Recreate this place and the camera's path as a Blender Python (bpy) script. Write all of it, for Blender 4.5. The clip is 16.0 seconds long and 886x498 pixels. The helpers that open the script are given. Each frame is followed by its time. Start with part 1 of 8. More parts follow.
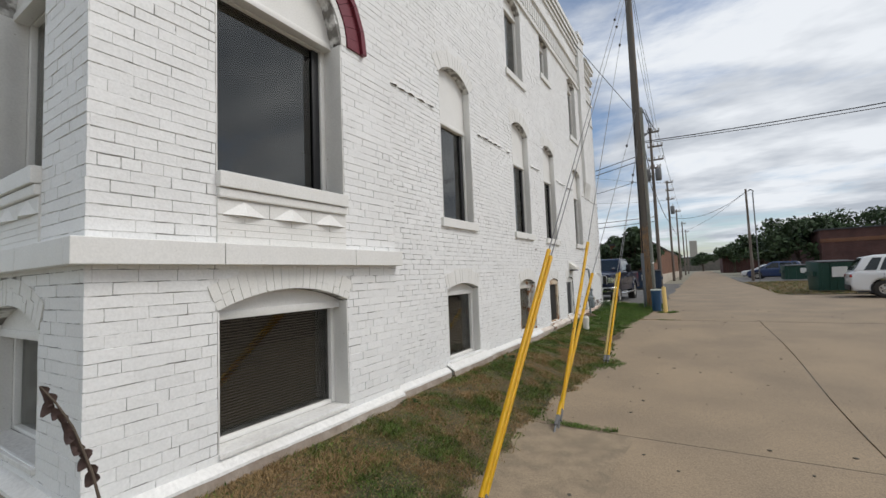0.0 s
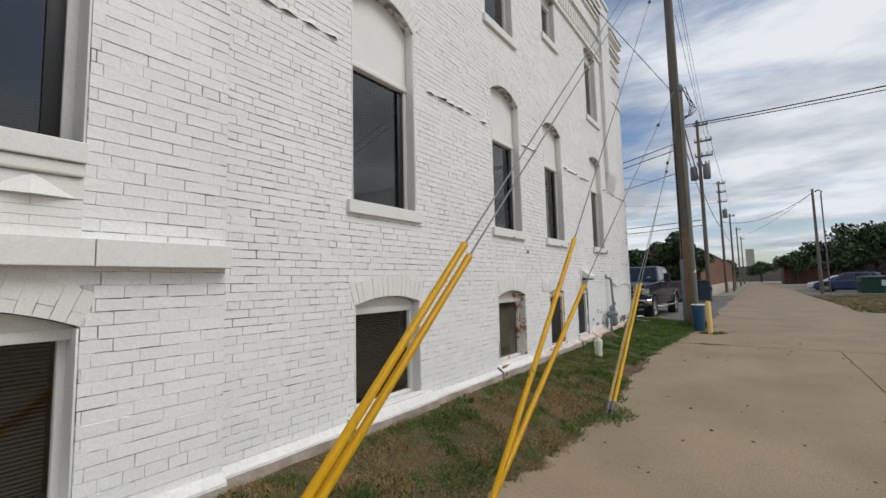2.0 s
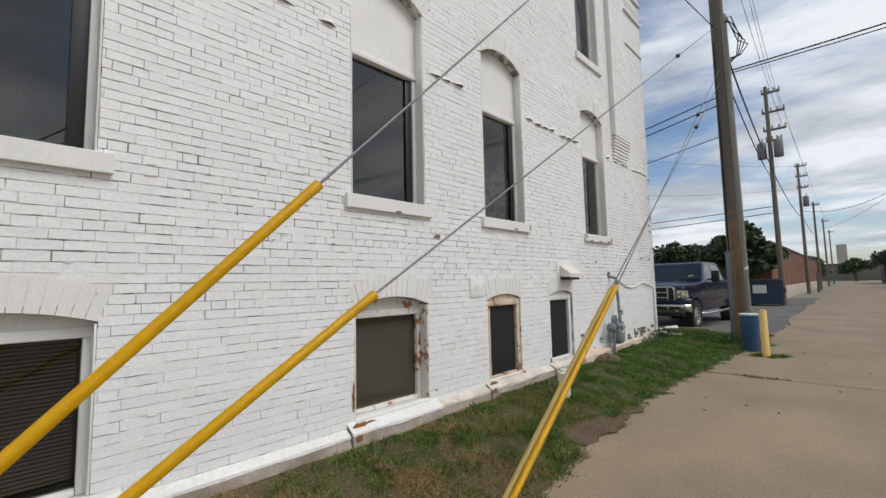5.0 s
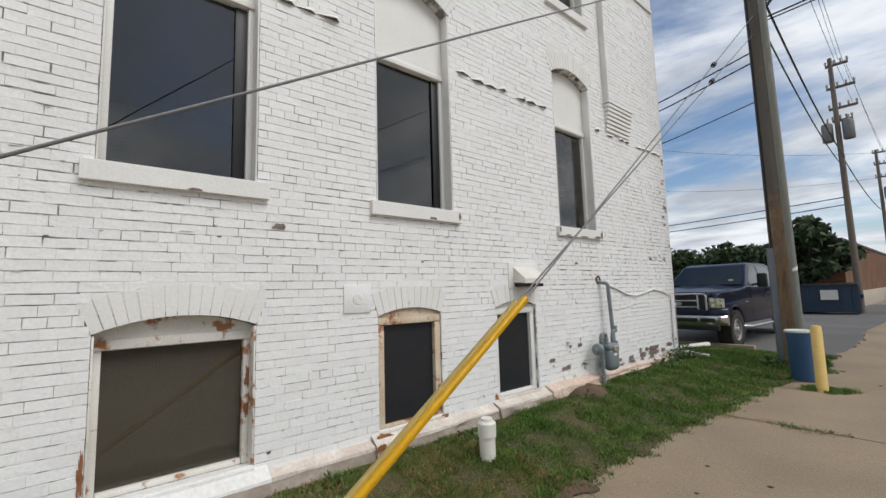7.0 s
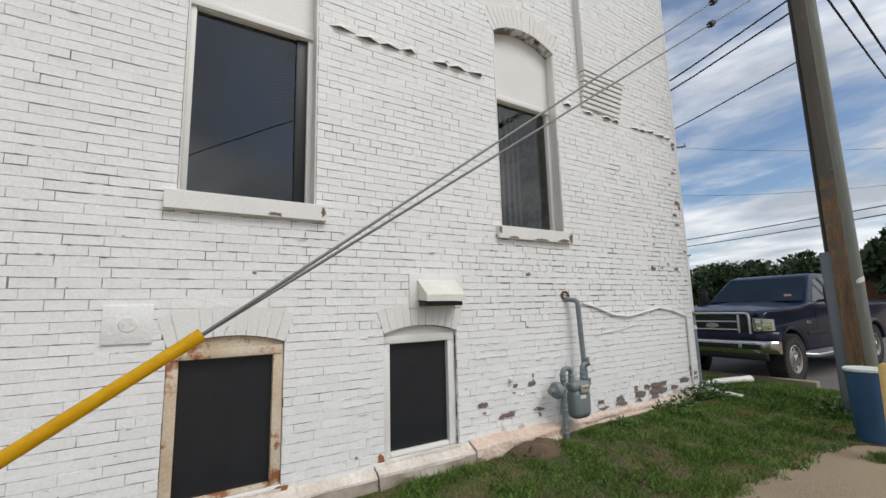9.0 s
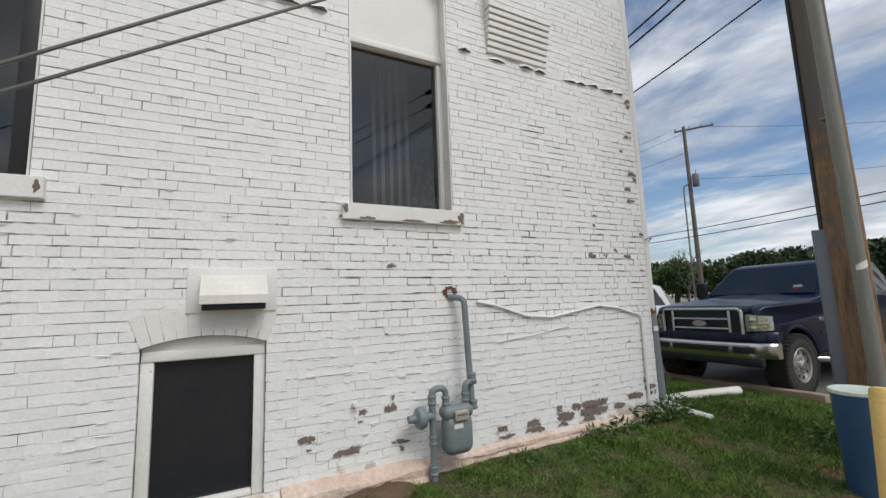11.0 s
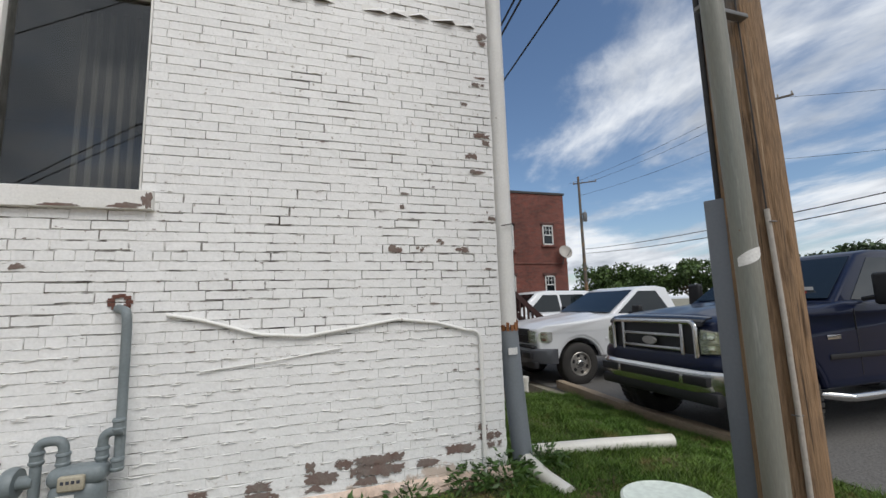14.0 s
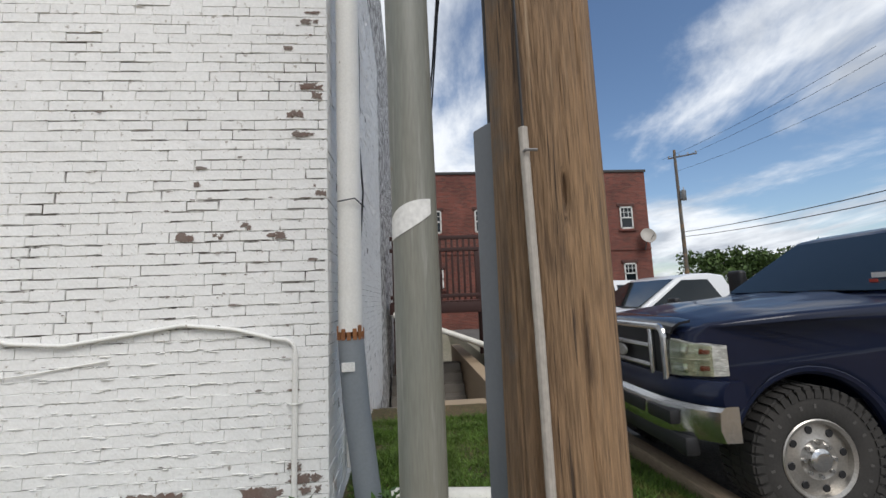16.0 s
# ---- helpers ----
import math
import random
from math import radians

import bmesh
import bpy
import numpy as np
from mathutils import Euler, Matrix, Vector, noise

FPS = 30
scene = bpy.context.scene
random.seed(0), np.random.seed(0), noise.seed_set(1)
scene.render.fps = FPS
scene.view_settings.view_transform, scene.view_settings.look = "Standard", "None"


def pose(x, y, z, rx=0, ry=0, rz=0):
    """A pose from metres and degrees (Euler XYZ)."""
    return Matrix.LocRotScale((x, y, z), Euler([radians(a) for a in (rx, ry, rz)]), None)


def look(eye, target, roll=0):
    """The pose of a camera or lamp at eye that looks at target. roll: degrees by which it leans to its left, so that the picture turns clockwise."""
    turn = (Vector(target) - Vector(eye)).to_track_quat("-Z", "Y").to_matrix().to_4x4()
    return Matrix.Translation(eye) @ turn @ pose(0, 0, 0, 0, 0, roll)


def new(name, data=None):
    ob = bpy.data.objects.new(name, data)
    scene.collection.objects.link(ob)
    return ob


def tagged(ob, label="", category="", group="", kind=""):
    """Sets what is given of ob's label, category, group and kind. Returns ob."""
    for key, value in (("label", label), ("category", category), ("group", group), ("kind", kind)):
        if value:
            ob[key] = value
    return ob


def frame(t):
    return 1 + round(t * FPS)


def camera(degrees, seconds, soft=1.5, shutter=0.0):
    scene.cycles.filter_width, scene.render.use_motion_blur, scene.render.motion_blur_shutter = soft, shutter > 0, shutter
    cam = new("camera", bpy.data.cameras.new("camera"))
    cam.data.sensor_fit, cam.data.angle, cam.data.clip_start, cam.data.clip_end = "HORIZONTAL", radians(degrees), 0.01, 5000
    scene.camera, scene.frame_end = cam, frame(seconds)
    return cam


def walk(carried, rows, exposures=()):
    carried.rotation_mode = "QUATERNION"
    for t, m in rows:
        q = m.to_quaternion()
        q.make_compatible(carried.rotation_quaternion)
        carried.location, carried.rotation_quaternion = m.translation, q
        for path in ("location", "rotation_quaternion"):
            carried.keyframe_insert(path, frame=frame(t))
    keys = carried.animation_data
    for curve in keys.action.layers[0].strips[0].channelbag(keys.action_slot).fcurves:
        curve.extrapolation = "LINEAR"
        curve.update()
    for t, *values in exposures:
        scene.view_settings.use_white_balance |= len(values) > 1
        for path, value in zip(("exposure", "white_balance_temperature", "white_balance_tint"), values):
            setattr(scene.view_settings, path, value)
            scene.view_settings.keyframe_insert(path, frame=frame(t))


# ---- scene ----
cam = camera(93.0, 16.0)
METRES, EYE, TILT, LEAN, TURN = 17.0, 1.55, 0.0, 0.0, 31.3
ROWS = [
    (0.0, 0.0, 0.0, 0.0, 0.15, 3.78, 2.24),
    (0.5, 0.023, 0.0281, 0.0004, 1.65, 4.17, 2.13),
    (1.0, 0.0411, 0.0599, -0.0001, 3.24, 4.48, 1.78),
    (1.5, 0.0599, 0.0907, -0.0004, 4.54, 4.71, 1.55),
    (2.0, 0.0767, 0.121, -0.0, 5.49, 4.82, 1.37),
    (2.5, 0.0951, 0.1506, 0.0011, 6.26, 4.92, 1.32),
    (3.0, 0.1154, 0.1774, 0.0012, 7.13, 5.03, 1.25),
    (3.5, 0.1339, 0.2064, 0.0013, 8.3, 5.07, 1.12),
    (4.0, 0.154, 0.2332, 0.0006, 9.8, 5.02, 1.06),
    (4.5, 0.1705, 0.2614, -0.0001, 11.4, 4.95, 1.06),
    (5.0, 0.188, 0.2885, -0.0005, 12.88, 4.83, 1.26),
    (7.5, 0.2724, 0.4285, -0.0008, 21.02, 6.53, 1.51),
    (8.0, 0.2896, 0.4541, -0.0004, 23.19, 7.25, 1.34),
    (10.5, 0.3578, 0.5771, 0.0003, 30.45, 7.76, 2.07),
    (11.0, 0.3728, 0.6023, 0.0008, 31.27, 7.4, 2.1),
    (11.5, 0.3889, 0.6265, 0.0003, 32.11, 7.27, 2.0),
    (12.0, 0.4014, 0.6518, 0.0006, 33.09, 7.5, 1.82),
    (12.5, 0.4171, 0.676, 0.0009, 34.34, 7.66, 1.62),
    (13.0, 0.4311, 0.699, 0.0013, 35.88, 7.66, 1.62),
    (13.5, 0.4424, 0.7238, 0.0022, 38.17, 7.6, 1.62),
    (14.0, 0.4562, 0.749, 0.0016, 41.01, 7.64, 1.77),
    (14.5, 0.4661, 0.7753, 0.0011, 43.96, 7.6, 1.88),
    (15.0, 0.4768, 0.8033, 0.0013, 46.91, 7.46, 2.11),
    (15.5, 0.4877, 0.8331, 0.0014, 50.2, 7.23, 2.29),
    (16.0, 0.4929, 0.8643, 0.0016, 54.28, 6.9, 2.21),
]
walk(cam, [(t, pose(0, 0, EYE, TILT, LEAN, TURN) @ pose(METRES * x, METRES * y, METRES * z, 90 + pitch, roll, yaw)) for t, x, y, z, yaw, pitch, roll in ROWS],
     [(0.0, -0.16), (2.5, -0.26), (5.0, -0.15), (8.0, -0.09), (11.0, -0.14), (14.5, -0.09), (16.0, 0.03)])

# ---- world, sun ----
world = bpy.data.worlds.new("sky")
scene.world = world
world.use_nodes = True
wn, wl = world.node_tree.nodes, world.node_tree.links
wn.clear()
SUN_ELEV, SUN_AZ = 52.0, 74.0     # azimuth in degrees from +y towards +x


def wnode(kind, **kw):
    n = wn.new(kind)
    for k, v in kw.items():
        n.inputs[k].default_value = v
    return n


w_out = wn.new("ShaderNodeOutputWorld")
w_bg = wnode("ShaderNodeBackground", Strength=0.13)
w_sky = wn.new("ShaderNodeTexSky")
w_sky.sky_type, w_sky.sun_disc = "NISHITA", False
w_sky.sun_elevation, w_sky.sun_rotation = radians(SUN_ELEV), radians(SUN_AZ)
w_sky.altitude, w_sky.air_density, w_sky.dust_density, w_sky.ozone_density = 300, 1.0, 1.1, 1.8
w_tc = wn.new("ShaderNodeTexCoord")
w_sep = wn.new("ShaderNodeSeparateXYZ")
wl.new(w_tc.outputs["Generated"], w_sep.inputs[0])
w_up = wn.new("ShaderNodeMath")
w_up.operation = "MAXIMUM"
wl.new(w_sep.outputs["Z"], w_up.inputs[0])
w_up.inputs[1].default_value = 0.0
w_add = wn.new("ShaderNodeMath")
w_add.operation = "ADD"
wl.new(w_up.outputs[0], w_add.inputs[0])
w_add.inputs[1].default_value = 0.16
w_div = wn.new("ShaderNodeVectorMath")
w_div.operation = "DIVIDE"
w_cmb = wn.new("ShaderNodeCombineXYZ")
for k in range(3):
    wl.new(w_add.outputs[0], w_cmb.inputs[k])
wl.new(w_tc.outputs["Generated"], w_div.inputs[0])
wl.new(w_cmb.outputs[0], w_div.inputs[1])
w_map = wn.new("ShaderNodeMapping")
w_map.inputs["Scale"].default_value = (0.55, 0.85, 0.2)
w_map.inputs["Rotation"].default_value = (0, 0, radians(38))
w_map.inputs["Location"].default_value = (1.35, 0.2, 0.0)
wl.new(w_div.outputs[0], w_map.inputs[0])
w_n1 = wnode("ShaderNodeTexNoise", Scale=1.5, Detail=9.0, Roughness=0.60, Distortion=0.35)
w_n2 = wnode("ShaderNodeTexNoise", Scale=0.42, Detail=3.0, Roughness=0.5)
w_n3 = wnode("ShaderNodeTexNoise", Scale=2.5, Detail=5.0, Roughness=0.55)
for n in (w_n1, w_n2, w_n3):
    wl.new(w_map.outputs[0], n.inputs["Vector"])
w_sum = wn.new("ShaderNodeMath")
w_sum.operation = "ADD"
wl.new(w_n1.outputs["Fac"], w_sum.inputs[0])
wl.new(w_n2.outputs["Fac"], w_sum.inputs[1])
w_mask = wn.new("ShaderNodeMapRange")
w_mask.interpolation_type = "SMOOTHSTEP"
w_mask.inputs["From Min"].default_value, w_mask.inputs["From Max"].default_value = 0.835, 1.07
# the cover thins towards the south-west
w_dot = wn.new("ShaderNodeVectorMath")
w_dot.operation = "DOT_PRODUCT"
w_dot.inputs[1].default_value = (0.125, 0.05, 0.0)
wl.new(w_tc.outputs["Generated"], w_dot.inputs[0])
w_cover = wn.new("ShaderNodeMath")
w_cover.operation = "ADD"
wl.new(w_sum.outputs[0], w_cover.inputs[0])
wl.new(w_dot.outputs["Value"], w_cover.inputs[1])
wl.new(w_cover.outputs[0], w_mask.inputs["Value"])
w_ramp = wn.new("ShaderNodeValToRGB")
w_ramp.color_ramp.elements[0].position, w_ramp.color_ramp.elements[0].color = 0.38, (3.9, 4.25, 4.8, 1)
w_ramp.color_ramp.elements[1].position, w_ramp.color_ramp.elements[1].color = 0.60, (7.2, 7.5, 7.9, 1)
wl.new(w_n3.outputs["Fac"], w_ramp.inputs[0])
w_mix = wn.new("ShaderNodeMixRGB")
wl.new(w_mask.outputs[0], w_mix.inputs[0])
w_blue = wnode("ShaderNodeHueSaturation", Saturation=1.06, Value=1.0)
wl.new(w_sky.outputs[0], w_blue.inputs["Color"])
wl.new(w_blue.outputs[0], w_mix.inputs[1])
wl.new(w_ramp.outputs[0], w_mix.inputs[2])
wl.new(w_mix.outputs[0], w_bg.inputs["Color"])
wl.new(w_bg.outputs[0], w_out.inputs["Surface"])

sun = new("sun", bpy.data.lights.new("sun", "SUN"))
sun.data.energy, sun.data.angle, sun.data.color = 2.1, radians(32), (1.0, 0.97, 0.925)
sa, se = radians(SUN_AZ), radians(SUN_ELEV)
sun.matrix_world = look((20 * math.sin(sa), 20 * math.cos(sa), 20 * math.tan(se)), (0, 0, 0))


# ---- materials ----
def material(name, base, rough=0.7, metal=0.0, second=None, big=1.5, fine=60.0, amount=0.5, bump=0.15, bump_dist=0.004,
             grain=0.12, random_shift=0.0, island=False, stretch=None, spec=0.5, coat=0.0, contrast=0.24):
    """Two colours mixed by a large noise, a fine grain over it, bump from the grain, and a shift by piece."""
    m = bpy.data.materials.new(name)
    m.use_nodes = True
    nt = m.node_tree
    b = nt.nodes["Principled BSDF"]
    b.inputs["Roughness"].default_value, b.inputs["Metallic"].default_value = rough, metal
    b.inputs["Specular IOR Level"].default_value = spec
    b.inputs["Coat Weight"].default_value = coat
    b.inputs["Coat Roughness"].default_value = 0.05
    tc = nt.nodes.new("ShaderNodeTexCoord")
    src = tc.outputs["Object"]
    if stretch:
        mp = nt.nodes.new("ShaderNodeMapping")
        mp.inputs["Scale"].default_value = stretch
        nt.links.new(src, mp.inputs[0])
        src = mp.outputs[0]
    n1 = nt.nodes.new("ShaderNodeTexNoise")
    n1.inputs["Scale"].default_value, n1.inputs["Detail"].default_value = big, 6
    n2 = nt.nodes.new("ShaderNodeTexNoise")
    n2.inputs["Scale"].default_value, n2.inputs["Detail"].default_value = fine, 4
    nt.links.new(src, n1.inputs["Vector"])
    nt.links.new(src, n2.inputs["Vector"])
    second = second or tuple(c * 0.72 for c in base)
    ramp = nt.nodes.new("ShaderNodeValToRGB")
    ramp.color_ramp.elements[0].position, ramp.color_ramp.elements[1].position = 0.5 - contrast, 0.5 + contrast
    ramp.color_ramp.elements[0].color, ramp.color_ramp.elements[1].color = (0, 0, 0, 1), (amount, amount, amount, 1)
    nt.links.new(n1.outputs["Fac"], ramp.inputs[0])
    mx = nt.nodes.new("ShaderNodeMixRGB")
    mx.inputs[1].default_value, mx.inputs[2].default_value = (*base, 1), (*second, 1)
    nt.links.new(ramp.outputs[0], mx.inputs[0])
    hsv = nt.nodes.new("ShaderNodeHueSaturation")
    nt.links.new(mx.outputs[0], hsv.inputs["Color"])
    val = nt.nodes.new("ShaderNodeMapRange")
    val.inputs["From Min"].default_value, val.inputs["From Max"].default_value = 0.3, 0.7
    val.inputs["To Min"].default_value, val.inputs["To Max"].default_value = 1 - grain, 1 + grain
    nt.links.new(n2.outputs["Fac"], val.inputs["Value"])
    v = val.outputs[0]
    if random_shift:
        if island:
            rnd = nt.nodes.new("ShaderNodeNewGeometry").outputs["Random Per Island"]
        else:
            rnd = nt.nodes.new("ShaderNodeObjectInfo").outputs["Random"]
        sh = nt.nodes.new("ShaderNodeMapRange")
        sh.inputs["To Min"].default_value, sh.inputs["To Max"].default_value = 1 - random_shift, 1 + random_shift
        nt.links.new(rnd, sh.inputs["Value"])
        mul = nt.nodes.new("ShaderNodeMath")
        mul.operation = "MULTIPLY"
        nt.links.new(v, mul.inputs[0])
        nt.links.new(sh.outputs[0], mul.inputs[1])
        v = mul.outputs[0]
    nt.links.new(v, hsv.inputs["Value"])
    nt.links.new(hsv.outputs[0], b.inputs["Base Color"])
    if bump:
        bp = nt.nodes.new("ShaderNodeBump")
        bp.inputs["Strength"].default_value, bp.inputs["Distance"].default_value = bump, bump_dist
        nt.links.new(n2.outputs["Fac"], bp.inputs["Height"])
        nt.links.new(bp.outputs[0], b.inputs["Normal"])
    return m


def peel(m, under, scale, low, high, along=(0, 0, 0, 0), sharp=0.03):
    """Lets a second coat show through m where a noise runs high; along = (y from, y to, z from, z to): more of it that way."""
    nt = m.node_tree
    b = nt.nodes["Principled BSDF"]
    old = b.inputs["Base Color"].links[0].from_socket
    tc = nt.nodes.new("ShaderNodeTexCoord")
    n = nt.nodes.new("ShaderNodeTexNoise")
    n.inputs["Scale"].default_value, n.inputs["Detail"].default_value, n.inputs["Roughness"].default_value = scale, 5, 0.62
    nt.links.new(tc.outputs["Object"], n.inputs["Vector"])
    v = n.outputs["Fac"]
    if any(along):
        geo = nt.nodes.new("ShaderNodeNewGeometry")
        sep = nt.nodes.new("ShaderNodeSeparateXYZ")
        nt.links.new(geo.outputs["Position"], sep.inputs[0])
        for axis, a, c, gain in (("Y", along[0], along[1], low), ("Z", along[2], along[3], high)):
            r = nt.nodes.new("ShaderNodeMapRange")
            r.interpolation_type = "SMOOTHSTEP"
            r.inputs["From Min"].default_value, r.inputs["From Max"].default_value = a, c
            r.inputs["To Min"].default_value, r.inputs["To Max"].default_value = 0, gain
            nt.links.new(sep.outputs[axis], r.inputs["Value"])
            ad = nt.nodes.new("ShaderNodeMath")
            ad.operation = "ADD"
            nt.links.new(v, ad.inputs[0])
            nt.links.new(r.outputs[0], ad.inputs[1])
            v = ad.outputs[0]
        edge = 0.72
    else:
        edge = low
    mk = nt.nodes.new("ShaderNodeMapRange")
    mk.inputs["From Min"].default_value, mk.inputs["From Max"].default_value = edge, edge + sharp
    nt.links.new(v, mk.inputs["Value"])
    mx = nt.nodes.new("ShaderNodeMixRGB")
    nt.links.new(mk.outputs[0], mx.inputs[0])
    nt.links.new(old, mx.inputs[1])
    mx.inputs[2].default_value = (*under, 1)
    nt.links.new(mx.outputs[0], b.inputs["Base Color"])
    return m


def streaks(m, colour, scale, stretch, edge, sharp):
    """Lays long streaks of another colour over m: checks, stains and worn fibres along the grain."""
    nt = m.node_tree
    b = nt.nodes["Principled BSDF"]
    old = b.inputs["Base Color"].links[0].from_socket
    tc = nt.nodes.new("ShaderNodeTexCoord")
    mp = nt.nodes.new("ShaderNodeMapping")
    mp.inputs["Scale"].default_value = stretch
    nt.links.new(tc.outputs["Object"], mp.inputs[0])
    n = nt.nodes.new("ShaderNodeTexNoise")
    n.inputs["Scale"].default_value, n.inputs["Detail"].default_value, n.inputs["Roughness"].default_value = scale, 5, 0.6
    nt.links.new(mp.outputs[0], n.inputs["Vector"])
    mk = nt.nodes.new("ShaderNodeMapRange")
    mk.inputs["From Min"].default_value, mk.inputs["From Max"].default_value = edge, edge + sharp
    nt.links.new(n.outputs["Fac"], mk.inputs["Value"])
    mx = nt.nodes.new("ShaderNodeMixRGB")
    nt.links.new(mk.outputs[0], mx.inputs[0])
    nt.links.new(old, mx.inputs[1])
    mx.inputs[2].default_value = (*colour, 1)
    nt.links.new(mx.outputs[0], b.inputs["Base Color"])
    return m


def lumpy(m, scale, strength, dist, stretch=(1, 1, 1)):
    """Adds a broader relief over the fine one."""
    nt = m.node_tree
    b = nt.nodes["Principled BSDF"]
    tc = nt.nodes.new("ShaderNodeNewGeometry")
    mp = nt.nodes.new("ShaderNodeMapping")
    mp.inputs["Scale"].default_value = stretch
    nt.links.new(tc.outputs["Position"], mp.inputs[0])
    n = nt.nodes.new("ShaderNodeTexNoise")
    n.inputs["Scale"].default_value, n.inputs["Detail"].default_value, n.inputs["Roughness"].default_value = scale, 4, 0.55
    nt.links.new(mp.outputs[0], n.inputs["Vector"])
    bp = nt.nodes.new("ShaderNodeBump")
    bp.inputs["Strength"].default_value, bp.inputs["Distance"].default_value = strength, dist
    nt.links.new(n.outputs["Fac"], bp.inputs["Height"])
    if b.inputs["Normal"].links:
        nt.links.new(b.inputs["Normal"].links[0].from_socket, bp.inputs["Normal"])
    nt.links.new(bp.outputs[0], b.inputs["Normal"])
    return m


def glass(name, tint, extra=0.03):
    m = bpy.data.materials.new(name)
    m.use_nodes = True
    nt = m.node_tree
    nt.nodes.clear()
    out = nt.nodes.new("ShaderNodeOutputMaterial")
    tr = nt.nodes.new("ShaderNodeBsdfTransparent")
    tr.inputs[0].default_value = (*tint, 1)
    gl = nt.nodes.new("ShaderNodeBsdfGlossy")
    gl.inputs["Roughness"].default_value = 0.01
    gl.inputs["Color"].default_value = (0.95, 0.95, 0.93, 1)
    fr = nt.nodes.new("ShaderNodeLayerWeight")
    fr.inputs["Blend"].default_value = 0.5
    pw = nt.nodes.new("ShaderNodeMath")
    pw.operation = "POWER"
    pw.inputs[1].default_value = 4.5
    nt.links.new(fr.outputs["Facing"], pw.inputs[0])
    ad = nt.nodes.new("ShaderNodeMath")
    ad.operation = "MULTIPLY_ADD"
    ad.inputs[1].default_value, ad.inputs[2].default_value = 0.85, 0.035 + extra
    nt.links.new(pw.outputs[0], ad.inputs[0])
    n = nt.nodes.new("ShaderNodeTexNoise")
    n.inputs["Scale"].default_value = 1.3
    bp = nt.nodes.new("ShaderNodeBump")
    bp.inputs["Strength"].default_value, bp.inputs["Distance"].default_value = 0.06, 0.02
    nt.links.new(n.outputs["Fac"], bp.inputs["Height"])
    nt.links.new(bp.outputs[0], gl.inputs["Normal"])
    mx = nt.nodes.new("ShaderNodeMixShader")
    nt.links.new(ad.outputs[0], mx.inputs[0])
    nt.links.new(tr.outputs[0], mx.inputs[1])
    nt.links.new(gl.outputs[0], mx.inputs[2])
    nt.links.new(mx.outputs[0], out.inputs["Surface"])
    return m


M = {}
M["brick_paint"] = material("painted_brick", (0.835, 0.835, 0.822), 0.60, second=(0.742, 0.738, 0.722), big=0.9, fine=55, amount=0.5, bump=0.35, bump_dist=0.006, grain=0.05, random_shift=0.03, island=True)
peel(M["brick_paint"], (0.22, 0.18, 0.155), 8.0, 0.08, -0.12, (11.0, 16.4, 0.2, 0.9))
peel(M["brick_paint"], (0.56, 0.47, 0.40), 4.0, 0.17, -0.16, (10.5, 14.0, 0.25, 0.75), sharp=0.06)
peel(M["brick_paint"], (0.40, 0.37, 0.33), 26.0, 0.10, 0.0, (11.5, 15.5, 0.2, 1.0), sharp=0.08)
lumpy(M["brick_paint"], 20, 0.42, 0.010, (1, 0.7, 1.2))
M["brick_piece"] = material("painted_brick_piece", (0.835, 0.835, 0.822), 0.60, second=(0.742, 0.738, 0.722), big=0.9, fine=55, amount=0.5, bump=0.35, bump_dist=0.006, grain=0.05, random_shift=0.03)
M["mortar"] = material("painted_mortar", (0.74, 0.735, 0.715), 0.8, second=(0.13, 0.118, 0.105), big=8.0, fine=40, amount=0.85, bump=0.4, grain=0.15, contrast=0.07)
M["white"] = material("white_paint", (0.80, 0.79, 0.76), 0.5, second=(0.70, 0.69, 0.65), big=3, fine=70, amount=0.6, bump=0.2, grain=0.05)
peel(M["white"], (0.42, 0.38, 0.33), 16, 0.70, 0, sharp=0.02)
M["white_rust"] = material("rusty_white_paint", (0.78, 0.76, 0.71), 0.55, second=(0.66, 0.62, 0.55), big=5, fine=80, amount=0.7, bump=0.25, grain=0.08)
peel(M["white_rust"], (0.36, 0.15, 0.055), 5.5, 0.55, 0, sharp=0.06)
M["ledge"] = material("painted_concrete_ledge", (0.80, 0.79, 0.76), 0.7, second=(0.66, 0.64, 0.60), big=2.2, fine=30, amount=0.7, bump=0.6, bump_dist=0.012, grain=0.08)
M["ledge_face"] = material("dirty_ledge_face", (0.45, 0.39, 0.33), 0.85, second=(0.24, 0.185, 0.14), big=3.0, fine=24, amount=0.85, bump=0.7, bump_dist=0.012, grain=0.14, contrast=0.16)
peel(M["ledge_face"], (0.30, 0.22, 0.16), 6, 0.64, 0, sharp=0.08)
M["rust"] = material("rust_stain", (0.33, 0.14, 0.05), 0.85, second=(0.19, 0.075, 0.035), big=14, fine=80, amount=0.9, bump=0.5, grain=0.2)
M["rusty_frame"] = material("rusty_cream_frame", (0.66, 0.58, 0.46), 0.7, second=(0.52, 0.36, 0.22), big=5, fine=60, amount=0.8, bump=0.4, grain=0.12)
peel(M["rusty_frame"], (0.30, 0.11, 0.04), 6, 0.55, 0, sharp=0.07)
M["chip"] = material("flaked_brick", (0.17, 0.125, 0.105), 0.9, second=(0.27, 0.25, 0.23), big=9, fine=70, amount=0.9, bump=0.4, random_shift=0.3, island=True)
peel(M["mortar"], (0.085, 0.075, 0.065), 5.0, 0.10, 0.10, (12.0, 14.5, 1.3, 1.7), sharp=0.06)
